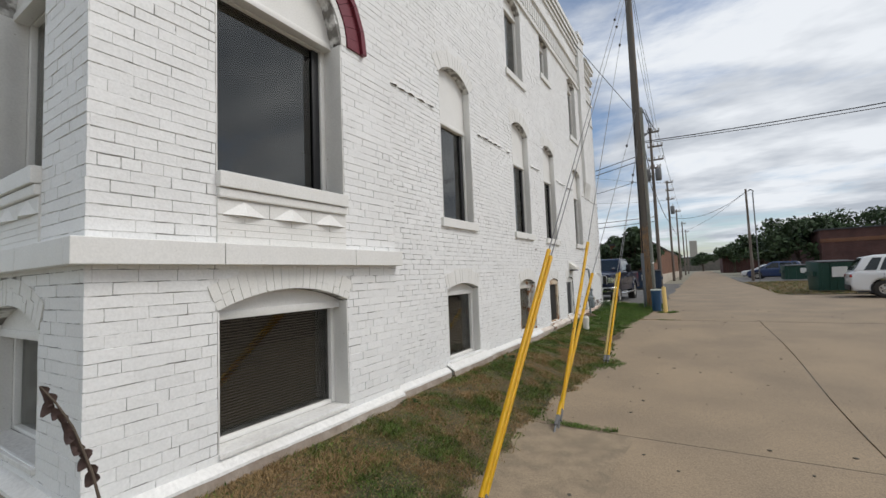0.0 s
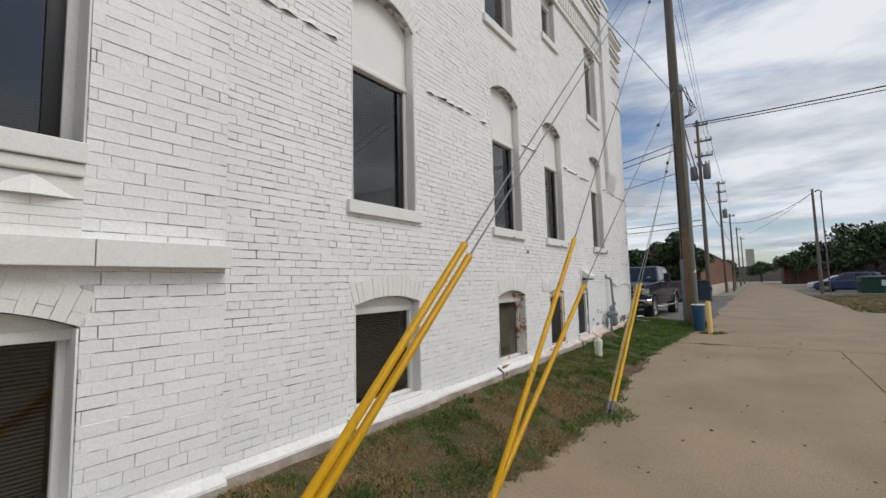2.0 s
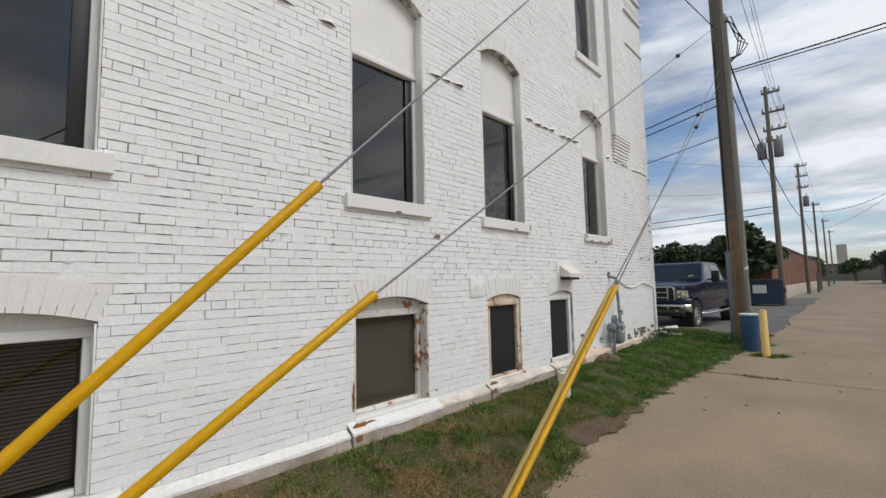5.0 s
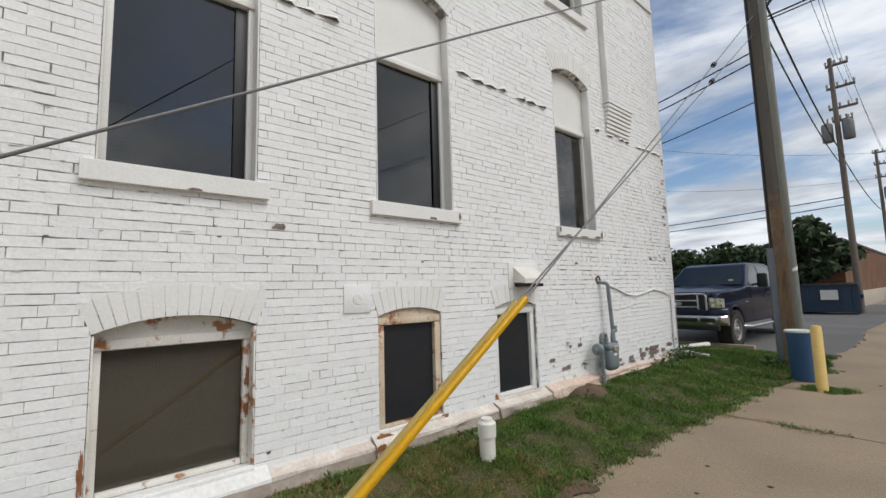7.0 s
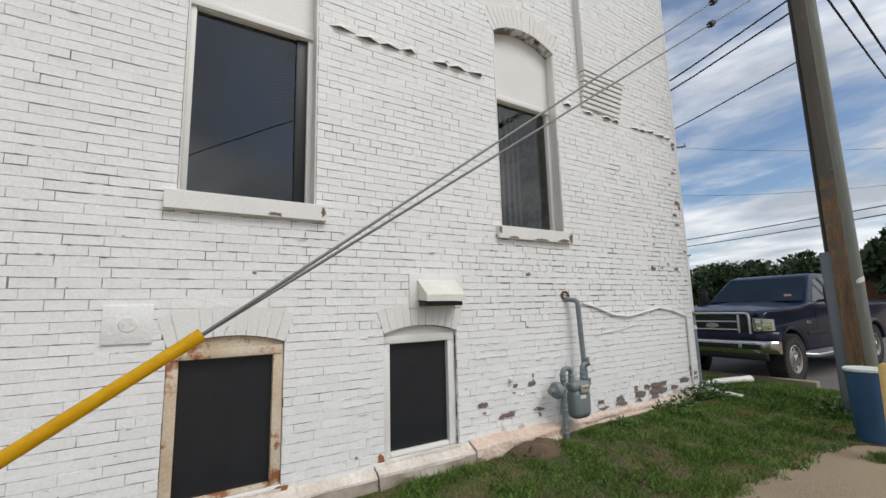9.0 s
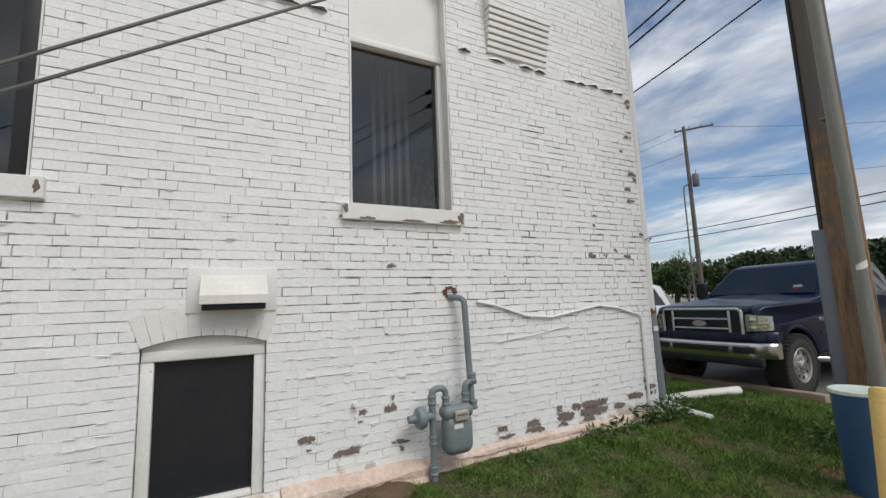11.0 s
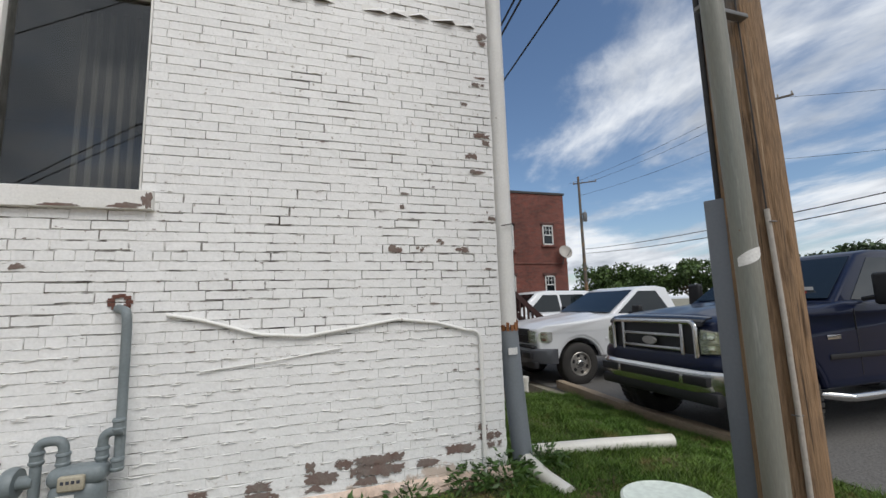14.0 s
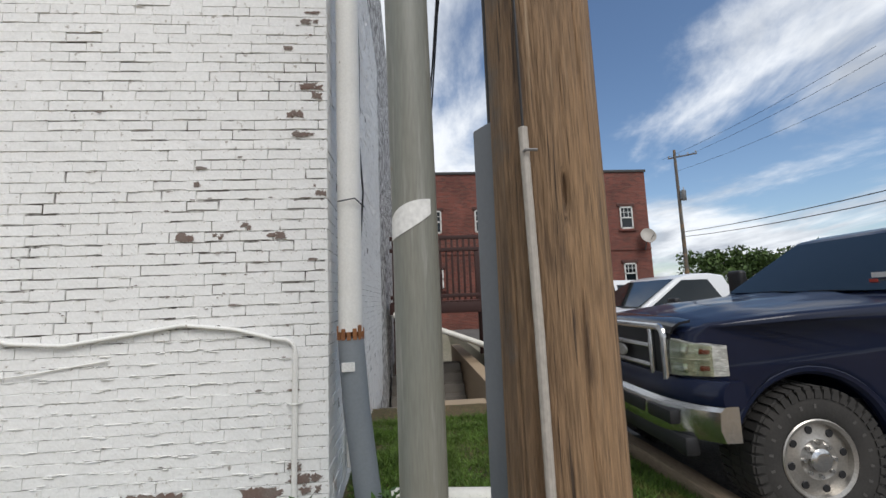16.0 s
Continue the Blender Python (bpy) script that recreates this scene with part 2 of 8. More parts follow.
M["dusty_pane"] = material("dusty_dark_pane", (0.016, 0.018, 0.022), 0.28, second=(0.028, 0.029, 0.032), big=5, fine=60, bump=0, grain=0.15, spec=0.35)
M["aggregate"] = material("pebbled_concrete", (0.285, 0.22, 0.146), 0.92, second=(0.205, 0.16, 0.108), big=6, fine=210, amount=0.9, bump=0.5, bump_dist=0.004, grain=0.45, contrast=0.12)
M["ledge_worn"] = material("worn_peach_ledge", (0.72, 0.67, 0.60), 0.8, second=(0.52, 0.43, 0.36), big=3.2, fine=34, amount=0.85, bump=0.6, bump_dist=0.01, grain=0.12, contrast=0.16)
peel(M["ledge_worn"], (0.33, 0.20, 0.12), 7, 0.66, 0, sharp=0.06)
M["guard_grey"] = material("dark_grey_guard", (0.115, 0.13, 0.15), 0.5, second=(0.15, 0.165, 0.185), big=2, fine=60, bump=0.08, grain=0.05)
M["footing"] = material("flaking_footing", (0.70, 0.58, 0.49), 0.85, second=(0.52, 0.37, 0.28), big=3.5, fine=26, amount=0.8, bump=0.8, bump_dist=0.02, grain=0.14)
M["maroon"] = material("maroon_paint", (0.17, 0.022, 0.035), 0.5, second=(0.12, 0.018, 0.03), big=3, fine=60, bump=0.3)
# dark grey puts the unlit rooms' shade into the colour
M["room_shade"] = material("room_shade", (0.055, 0.055, 0.06), 0.9, big=1, fine=20, bump=0)
M["blind"] = material("grey_blind", (0.42, 0.40, 0.37), 0.6, big=2, fine=40, amount=0.3, bump=0, grain=0.04)
M["curtain"] = material("pale_curtain", (0.42, 0.40, 0.36), 0.9, big=3, fine=90, bump=0.2, stretch=(8, 8, 0.6))
M["glass"] = glass("window_glass", (0.46, 0.46, 0.45), 0.05)
M["screen"] = glass("screened_glass", (0.56, 0.56, 0.55), 0.01)
M["car_glass"] = material("tinted_car_glass", (0.008, 0.013, 0.016), 0.03, second=(0.014, 0.020, 0.023), big=1.6, fine=8, bump=0, grain=0.05, spec=0.5)
M["concrete"] = material("alley_concrete", (0.292, 0.221, 0.144), 0.88, second=(0.220, 0.169, 0.114), big=0.75, fine=90, amount=0.95, bump=0.45, bump_dist=0.004, grain=0.26, contrast=0.15)
peel(M["concrete"], (0.15, 0.125, 0.10), 3.1, 0.68, 0, sharp=0.14)
peel(M["concrete"], (0.185, 0.15, 0.11), 13.0, 0.66, 0, sharp=0.10)
lumpy(M["concrete"], 5, 0.25, 0.01)
M["joint"] = material("joint_dirt", (0.075, 0.065, 0.05), 0.95, big=6, fine=60, bump=0.5)
M["ground"] = material("dry_ground", (0.26, 0.235, 0.19), 0.95, second=(0.17, 0.17, 0.11), big=0.25, fine=14, amount=0.9, bump=0.6, bump_dist=0.03, grain=0.2)
M["asphalt"] = material("gravel_asphalt", (0.105, 0.102, 0.098), 0.92, second=(0.16, 0.153, 0.142), big=0.5, fine=45, amount=0.9, bump=0.9, bump_dist=0.02, grain=0.35)
M["soil"] = material("lawn_soil", (0.042, 0.042, 0.018), 0.95, second=(0.12, 0.082, 0.042), big=0.9, fine=60, amount=0.9, bump=0.8, bump_dist=0.02, grain=0.25, contrast=0.12)
peel(M["soil"], (0.24, 0.155, 0.068), 55, 0.56, 0, sharp=0.05)
peel(M["soil"], (0.055, 0.085, 0.016), 34, 0.57, 0, sharp=0.05)
peel(M["soil"], (0.018, 0.016, 0.010), 75, 0.60, 0, sharp=0.05)
M["soil_bare"] = material("bare_soil", (0.150, 0.098, 0.056), 0.95, second=(0.065, 0.045, 0.03), big=4, fine=50, amount=0.9, bump=0.9, bump_dist=0.02, grain=0.25)
M["grass"] = material("grass_blades", (0.074, 0.122, 0.024), 0.6, second=(0.14, 0.165, 0.042), big=1.6, fine=8, amount=0.9, bump=0, grain=0.3, random_shift=0.55, island=True, spec=0.25)
peel(M["grass"], (0.31, 0.208, 0.098), 1.7, 0.445, 0, sharp=0.09)
peel(M["grass"], (0.33, 0.23, 0.11), 19, 0.60, 0, sharp=0.05)
M["grass_green"] = material("green_grass_blades", (0.072, 0.142, 0.022), 0.6, second=(0.125, 0.185, 0.040), big=1.4, fine=8, amount=0.9, bump=0, grain=0.3, random_shift=0.55, island=True, spec=0.25)
peel(M["grass_green"], (0.20, 0.155, 0.06), 2.1, 0.60, 0, sharp=0.08)
peel(M["grass_green"], (0.24, 0.19, 0.09), 23, 0.66, 0, sharp=0.04)
M["weed"] = material("weed_leaves", (0.05, 0.105, 0.018), 0.55, big=4, fine=30, bump=0, random_shift=0.35, island=True)
M["wood_pole"] = material("weathered_pole_wood", (0.285, 0.178, 0.096), 0.85, second=(0.175, 0.112, 0.064), big=1.3, fine=60, amount=0.95, bump=0.9, bump_dist=0.012, grain=0.32, stretch=(2.4, 2.4, 0.16), contrast=0.14)
streaks(M["wood_pole"], (0.095, 0.060, 0.037), 8, (2.2, 2.2, 0.26), 0.545, 0.14)
streaks(M["wood_pole"], (0.050, 0.033, 0.022), 75, (1.5, 1.5, 0.022), 0.625, 0.035)
streaks(M["wood_pole"], (0.030, 0.020, 0.014), 26, (1.6, 1.6, 0.035), 0.675, 0.02)
streaks(M["wood_pole"], (0.37, 0.275, 0.18), 17, (1.6, 1.6, 0.06), 0.62, 0.10)
# greyer towards the south face and from about 2 m upwards
peel(M["wood_pole"], (0.125, 0.112, 0.098), 2.5, 0.17, 0.36, (17.27, 17.16, 2.1, 3.8), sharp=0.14)
M["pole_grey"] = material("grey_pole_wood", (0.20, 0.165, 0.135), 0.9, second=(0.12, 0.10, 0.085), big=2, fine=20, amount=0.9, bump=0.6, grain=0.2, stretch=(3, 3, 0.15))
M["conduit"] = material("grey_green_conduit", (0.165, 0.182, 0.165), 0.5, second=(0.24, 0.205, 0.15), big=1.6, fine=50, amount=0.8, bump=0.12, grain=0.10, stretch=(4, 4, 0.4))
streaks(M["conduit"], (0.27, 0.27, 0.245), 22, (1.5, 1.5, 0.12), 0.58, 0.12)
streaks(M["conduit"], (0.17, 0.085, 0.045), 30, (1, 1, 0.6), 0.72, 0.03)
M["pvc_grey"] = material("grey_pvc", (0.20, 0.225, 0.25), 0.5, second=(0.26, 0.28, 0.30), big=2, fine=60, bump=0.08, grain=0.05)
M["pvc_white"] = material("white_pvc", (0.78, 0.76, 0.70), 0.4, second=(0.58, 0.55, 0.46), big=4, fine=40, amount=0.6, bump=0.1, grain=0.05)
M["thin_grey"] = material("pale_grey_conduit", (0.42, 0.39, 0.35), 0.5, big=3, fine=50, bump=0.08)
M["yellow"] = material("yellow_plastic_guard", (0.90, 0.57, 0.006), 0.36, second=(0.82, 0.50, 0.01), big=2.5, fine=40, amount=0.6, bump=0.06, grain=0.05)
streaks(M["yellow"], (0.10, 0.06, 0.015), 13, (1.0, 0.35, 0.35), 0.70, 0.02)
peel(M["yellow"], (0.20, 0.12, 0.02), 9, 0.70, 0, sharp=0.03)
M["yellow_pale"] = material("faded_yellow_guard", (0.74, 0.58, 0.20), 0.5, big=2.5, fine=40, amount=0.5, bump=0.06, grain=0.05)
M["bollard"] = material("chalky_yellow_paint", (0.72, 0.50, 0.16), 0.6, second=(0.62, 0.44, 0.17), big=5, fine=50, amount=0.7, bump=0.25, grain=0.08)
peel(M["bollard"], (0.22, 0.10, 0.04), 12, 0.70, 0, sharp=0.02)
M["steel"] = material("galvanised_steel", (0.20, 0.20, 0.20), 0.55, 0.6, big=8, fine=120, bump=0.1)
M["cable"] = material("black_cable", (0.022, 0.022, 0.024), 0.6, big=3, fine=40, bump=0)
M["meter"] = material("grey_meter_paint", (0.155, 0.185, 0.195), 0.5, second=(0.22, 0.25, 0.255), big=6, fine=70, amount=0.6, bump=0.12, grain=0.08)
M["dial"] = material("tan_dial_plastic", (0.42, 0.38, 0.29), 0.5, big=9, fine=70, amount=0.5, bump=0.1)
M["blue_drum"] = material("blue_plastic_drum", (0.022, 0.075, 0.17), 0.45, second=(0.03, 0.09, 0.18), big=3, fine=50, bump=0.06, grain=0.06)
M["lid"] = material("pale_plastic_lid", (0.62, 0.68, 0.62), 0.5, big=4, fine=40, amount=0.4, bump=0.06)
M["paper"] = material("white_label", (0.72, 0.72, 0.70), 0.6, big=8, fine=80, amount=0.3, bump=0)
M["ink"] = material("dark_print", (0.05, 0.055, 0.075), 0.6, big=8, fine=80, bump=0)
M["red_print"] = material("red_print", (0.45, 0.05, 0.03), 0.6, big=8, fine=80, bump=0)
M["navy"] = material("navy_car_paint", (0.005, 0.009, 0.028), 0.38, second=(0.007, 0.011, 0.032), big=1.4, fine=200, amount=0.5, bump=0, grain=0.1, coat=0.45, spec=0.12)
M["black_paint"] = material("black_plastic", (0.015, 0.015, 0.017), 0.5, big=3, fine=80, bump=0.1)
M["dark_bumper"] = material("dark_grey_bumper", (0.10, 0.105, 0.115), 0.4, 0.2, big=3, fine=80, bump=0.05)
M["smoked"] = material("smoked_plastic", (0.010, 0.010, 0.012), 0.16, big=3, fine=80, bump=0, coat=0.3)
M["white_car"] = material("white_car_paint", (0.74, 0.75, 0.76), 0.3, second=(0.68, 0.69, 0.70), big=1.4, fine=200, bump=0, grain=0.02, coat=0.6)
M["blue_car"] = material("blue_car_paint", (0.018, 0.045, 0.13), 0.3, big=1.4, fine=200, bump=0, grain=0.02, coat=0.6)
M["chrome"] = material("chrome", (0.62, 0.62, 0.62), 0.22, 1.0, second=(0.54, 0.54, 0.53), big=4, fine=60, amount=0.5, bump=0)
M["alloy"] = material("cast_alloy", (0.46, 0.44, 0.41), 0.36, 0.8, second=(0.38, 0.35, 0.31), big=9, fine=80, amount=0.6, bump=0.1)
M["rubber"] = material("tyre_rubber", (0.022, 0.021, 0.020), 0.85, second=(0.05, 0.045, 0.04), big=5, fine=60, amount=0.6, bump=0.3)
M["reflector"] = material("headlight_reflector", (0.66, 0.66, 0.61), 0.25, 0.5, second=(0.36, 0.36, 0.33), big=16, fine=40, amount=0.9, bump=0.5, bump_dist=0.01, stretch=(1, 1, 3), contrast=0.12)
M["clear_lens"] = glass("clear_lens", (0.86, 0.88, 0.80), 0.04)
M["lens"] = material("hazed_headlight_lens", (0.58, 0.60, 0.50), 0.18, second=(0.42, 0.43, 0.37), big=9, fine=40, amount=0.8, bump=0.1, coat=0.6)
M["amber"] = material("amber_lens", (0.15, 0.032, 0.02), 0.25, big=8, fine=40, bump=0, coat=0.5)
M["red_lens"] = material("red_lens", (0.33, 0.012, 0.012), 0.25, big=8, fine=40, bump=0, coat=0.5)
M["deck"] = material("dark_red_deck_stain", (0.042, 0.014, 0.011), 0.7, second=(0.026, 0.010, 0.008), big=2, fine=40, bump=0.3, stretch=(2, 2, 0.6))
M["timber"] = material("weathered_timber", (0.36, 0.28, 0.19), 0.9, second=(0.22, 0.165, 0.12), big=3, fine=40, amount=0.9, bump=0.6, grain=0.25, stretch=(0.4, 4, 4))
M["pad"] = material("tan_concrete_pad", (0.42, 0.32, 0.215), 0.9, second=(0.35, 0.26, 0.18), big=1.5, fine=70, bump=0.3)
# stairwell concrete; also the shade colour under the dog-tooth bricks
M["well"] = material("stained_concrete_tooth_shade", (0.19, 0.17, 0.145), 0.9, second=(0.11, 0.10, 0.09), big=1.5, fine=50, amount=0.9, bump=0.4)
M["steel_blue"] = material("blue_dumpster_paint", (0.022, 0.045, 0.085), 0.5, second=(0.03, 0.055, 0.09), big=1.5, fine=50, amount=0.8, bump=0.1)
M["steel_green"] = material("green_dumpster_paint", (0.012, 0.06, 0.045), 0.5, second=(0.02, 0.07, 0.05), big=1.5, fine=50, amount=0.8, bump=0.1)
M["bark"] = material("bark", (0.10, 0.075, 0.055), 0.9, big=3, fine=30, bump=0.7, stretch=(3, 3, 0.5))
M["leaf"] = material("tree_leaves", (0.045, 0.085, 0.022), 0.6, second=(0.075, 0.115, 0.03), big=0.5, fine=4, amount=0.9, bump=0, grain=0.25, random_shift=0.5, island=True, spec=0.3)
M["leaf_dark"] = material("dark_tree_leaves", (0.036, 0.062, 0.026), 0.65, second=(0.055, 0.082, 0.034), big=0.5, fine=4, amount=0.9, bump=0, grain=0.25, random_shift=0.5, island=True, spec=0.3)
M["dead_leaf"] = material("dead_leaf", (0.085, 0.05, 0.04), 0.8, second=(0.05, 0.032, 0.028), big=30, fine=90, amount=0.9, bump=0.3)
M["roof"] = material("roof_felt", (0.07, 0.07, 0.07), 0.95, big=1, fine=30, bump=0.3)
M["tan_wall"] = material("tan_stucco", (0.50, 0.44, 0.36), 0.9, big=0.8, fine=40, bump=0.2)


def brick_material(name, a, b, mortar, scale=1.0):
    m = bpy.data.materials.new(name)
    m.use_nodes = True
    nt = m.node_tree
    p = nt.nodes["Principled BSDF"]
    p.inputs["Roughness"].default_value = 0.85
    tc = nt.nodes.new("ShaderNodeTexCoord")
    sep = nt.nodes.new("ShaderNodeSeparateXYZ")
    nt.links.new(tc.outputs["Object"], sep.inputs[0])
    ad = nt.nodes.new("ShaderNodeMath")
    ad.operation = "ADD"
    nt.links.new(sep.outputs["X"], ad.inputs[0])
    nt.links.new(sep.outputs["Y"], ad.inputs[1])
    cm = nt.nodes.new("ShaderNodeCombineXYZ")
    nt.links.new(ad.outputs[0], cm.inputs[0])
    nt.links.new(sep.outputs["Z"], cm.inputs[1])
    br = nt.nodes.new("ShaderNodeTexBrick")
    br.inputs["Color1"].default_value, br.inputs["Color2"].default_value, br.inputs["Mortar"].default_value = (*a, 1), (*b, 1), (*mortar, 1)
    br.inputs["Scale"].default_value = scale
    br.inputs["Mortar Size"].default_value, br.inputs["Brick Width"].default_value, br.inputs["Row Height"].default_value = 0.006, 0.21, 0.07
    nt.links.new(cm.outputs[0], br.inputs["Vector"])
    n = nt.nodes.new("ShaderNodeTexNoise")
    n.inputs["Scale"].default_value, n.inputs["Detail"].default_value = 0.7, 6
    nt.links.new(tc.outputs["Object"], n.inputs["Vector"])
    mr = nt.nodes.new("ShaderNodeMapRange")
    mr.inputs["From Min"].default_value, mr.inputs["From Max"].default_value = 0.3, 0.7
    mr.inputs["To Min"].default_value, mr.inputs["To Max"].default_value = 0.72, 1.2
    nt.links.new(n.outputs["Fac"], mr.inputs["Value"])
    hs = nt.nodes.new("ShaderNodeHueSaturation")
    nt.links.new(br.outputs["Color"], hs.inputs["Color"])
    nt.links.new(mr.outputs[0], hs.inputs["Value"])
    nt.links.new(hs.outputs[0], p.inputs["Base Color"])
    bp = nt.nodes.new("ShaderNodeBump")
    bp.inputs["Strength"].default_value, bp.inputs["Distance"].default_value = 0.5, 0.01
    nt.links.new(br.outputs["Fac"], bp.inputs["Height"])
    bp.invert = True
    nt.links.new(bp.outputs[0], p.inputs["Normal"])
    return m


M["red_brick"] = brick_material("red_brick", (0.20, 0.055, 0.038), (0.105, 0.034, 0.028), (0.20, 0.13, 0.10))
M["dark_brick"] = brick_material("dark_red_brick", (0.105, 0.042, 0.034), (0.08, 0.034, 0.028), (0.12, 0.08, 0.07))
M["brown_brick"] = brick_material("brown_brick", (0.20, 0.085, 0.042), (0.16, 0.065, 0.034), (0.17, 0.11, 0.075))


# ---- mesh helpers ----
def mesh_from(name, verts, faces):
    me = bpy.data.meshes.new(name)
    me.from_pydata(verts, [], faces)
    me.update()
    return me


def thing(name, place=(0, 0, 0), label="", category="", group="", kind="", rz=0.0):
    ob = new(name)
    ob.matrix_world = pose(*place, 0, 0, rz)
    ob.empty_display_size = 0.1
    return tagged(ob, label, category, group, kind)


def part(name, bm, mat, parent=None, label="", smooth=30.0, at=None):
    """One mesh object out of bm (or a mesh), in its parent's space."""
    if isinstance(bm, bmesh.types.BMesh):
        me = bpy.data.meshes.new(name)
        bmesh.ops.recalc_face_normals(bm, faces=bm.faces)
        bm.to_mesh(me)
        bm.free()
    else:
        me = bm
    if smooth:
        me.shade_smooth()
        me.set_sharp_from_angle(angle=radians(smooth))
    if not me.materials:
        me.materials.append(mat)
    ob = new(name, me)
    if parent:
        ob.parent = parent
    if at:
        ob.matrix_basis = at
    return tagged(ob, label)


def B():
    return bmesh.new()


def box(bm, a, b, bevel=0.0, seg=2, m=None):
    """An upright box from corner a to corner b."""
    r = bmesh.ops.create_cube(bm, size=1.0)
    vs = r["verts"]
    a, b = Vector(a), Vector(b)
    for v in vs:
        v.co = Vector(((a.x + b.x) / 2 + v.co.x * (b.x - a.x), (a.y + b.y) / 2 + v.co.y * (b.y - a.y), (a.z + b.z) / 2 + v.co.z * (b.z - a.z)))
    if bevel:
        es = list({e for v in vs for e in v.link_edges})
        r2 = bmesh.ops.bevel(bm, geom=es, offset=bevel, segments=seg, affect="EDGES", profile=0.5)
        vs = list({v for f in r2["faces"] for v in f.verts} | {v for v in vs if v.is_valid})
    if m:
        bmesh.ops.transform(bm, matrix=m, verts=vs)
    return bm


def sweep(bm, pts, r, n=8, cap=True):
    """A round tube along points; r: one radius or one for each point."""
    pts = [Vector(p) for p in pts]
    rs = r if isinstance(r, (list, tuple)) else [r] * len(pts)
    rings, up = [], None
    for i, p in enumerate(pts):
        d = (pts[min(i + 1, len(pts) - 1)] - pts[max(i - 1, 0)]).normalized()
        if up is None:
            up = d.orthogonal().normalized()
        up = (up - d * up.dot(d)).normalized()
        side = d.cross(up)
        rings.append([bm.verts.new(p + rs[i] * (math.cos(k * 2 * math.pi / n) * up + math.sin(k * 2 * math.pi / n) * side)) for k in range(n)])
    for a, b in zip(rings, rings[1:]):
        for k in range(n):
            bm.faces.new((a[k], a[(k + 1) % n], b[(k + 1) % n], b[k]))
    if cap:
        bm.faces.new(rings[0][::-1])
        bm.faces.new(rings[-1])
    return bm


def lathe(bm, profile, n=32, m=None):
    """Turns (radius, height) pairs about z."""
    rings = []
    for r, z in profile:
        if r < 1e-6:
            rings.append([bm.verts.new((0, 0, z))] * n)
        else:
            rings.append([bm.verts.new((r * math.cos(k * 2 * math.pi / n), r * math.sin(k * 2 * math.pi / n), z)) for k in range(n)])
    vs = set()
    for a, b in zip(rings, rings[1:]):
        vs |= set(a) | set(b)
        for k in range(n):
            q = []
            for v in (a[k], a[(k + 1) % n], b[(k + 1) % n], b[k]):
                if v not in q:
                    q.append(v)
            if len(q) > 2:
                bm.faces.new(q)
    if m:
        bmesh.ops.transform(bm, matrix=m, verts=list(vs))
    return bm


def slab(bm, outline, x0, x1, bevel=0.0, seg=2, taper=None):
    """A (y, z) outline drawn out from x0 to x1; taper(v) may move the corners before the bevel."""
    a = [bm.verts.new((x0, y, z)) for y, z in outline]
    b = [bm.verts.new((x1, y, z)) for y, z in outline]
    n = len(outline)
    fs = [bm.faces.new(a), bm.faces.new(b[::-1])] + [bm.faces.new((a[i], b[i], b[(i + 1) % n], a[(i + 1) % n])) for i in range(n)]
    if taper:
        for v in a + b:
            v.co = taper(v.co)
    bmesh.ops.recalc_face_normals(bm, faces=fs)
    if bevel:
        es = list({e for f in fs[:2] for e in f.edges})
        bmesh.ops.bevel(bm, geom=es, offset=bevel, segments=seg, affect="EDGES", profile=0.5)
    return bm


def smoothstep(a, b, x):
    t = min(1.0, max(0.0, (x - a) / (b - a)))
    return t * t * (3 - 2 * t)


def ground_z(x, y):
    """The lie of the land: the alley rises a little, the lawn lies higher at the wall."""
    alley = -0.14 + 0.22 * smoothstep(5, 15.5, y)
    lawn = 0.12 + 0.11 * smoothstep(9, 15.5, y)
    z = alley
    if y < 19.2:
        z += (lawn - alley) * smoothstep(-1.6, -2.9, x) * smoothstep(19.2, 17.6, y)
    return z


# ---- the ground ----
def grid_mesh(name, xs, ys, lift=0.0):
    verts = [(x, y, ground_z(x, y) + lift) for y in ys for x in xs]
    n = len(xs)
    faces = [(j * n + i, j * n + i + 1, (j + 1) * n + i + 1, (j + 1) * n + i) for j in range(len(ys) - 1) for i in range(n - 1)]
    return mesh_from(name, verts, faces)


xs = [-900, -300, -120, -60, -30, -18] + list(np.arange(-12, 8.01, 0.4)) + [12, 20, 30, 60, 120, 300, 900]
ys = [-600, -200, -80, -40, -20, -10] + list(np.arange(-4, 22.01, 0.4)) + [26, 32, 40, 60, 90, 140, 260, 500, 1200]
xs, ys = [float(v) for v in xs], [float(v) for v in ys]
# the sheet stays under the sunken steps behind the building
gm = grid_mesh("ground", xs, ys, -0.012)
for v in gm.vertices:
    if -13.2 < v.co.x < -6.2 and 16.3 < v.co.y < 18.4:
        v.co.z = -1.3
part("ground", gm, M["ground"], None, "dry earth and gravel ground reaching the horizon", 60)["kind"] = "structure"


def sheet(xa, xb, y0, y1, nx, ny, lift, rough=0.012):
    verts, faces = [], []
    for j in range(ny + 1):
        y = y0 + (y1 - y0) * j / ny
        for i in range(nx + 1):
            x = xa(y) + (xb(y) - xa(y)) * i / nx
            verts.append((x, y, ground_z(x, y) + lift + rough * noise.noise((x * 3, y * 3, 0))))
    for j in range(ny):
        for i in range(nx):
            q = j * (nx + 1) + i
            faces.append((q, q + 1, q + nx + 2, q + nx + 1))
    return mesh_from("sheet", verts, faces)


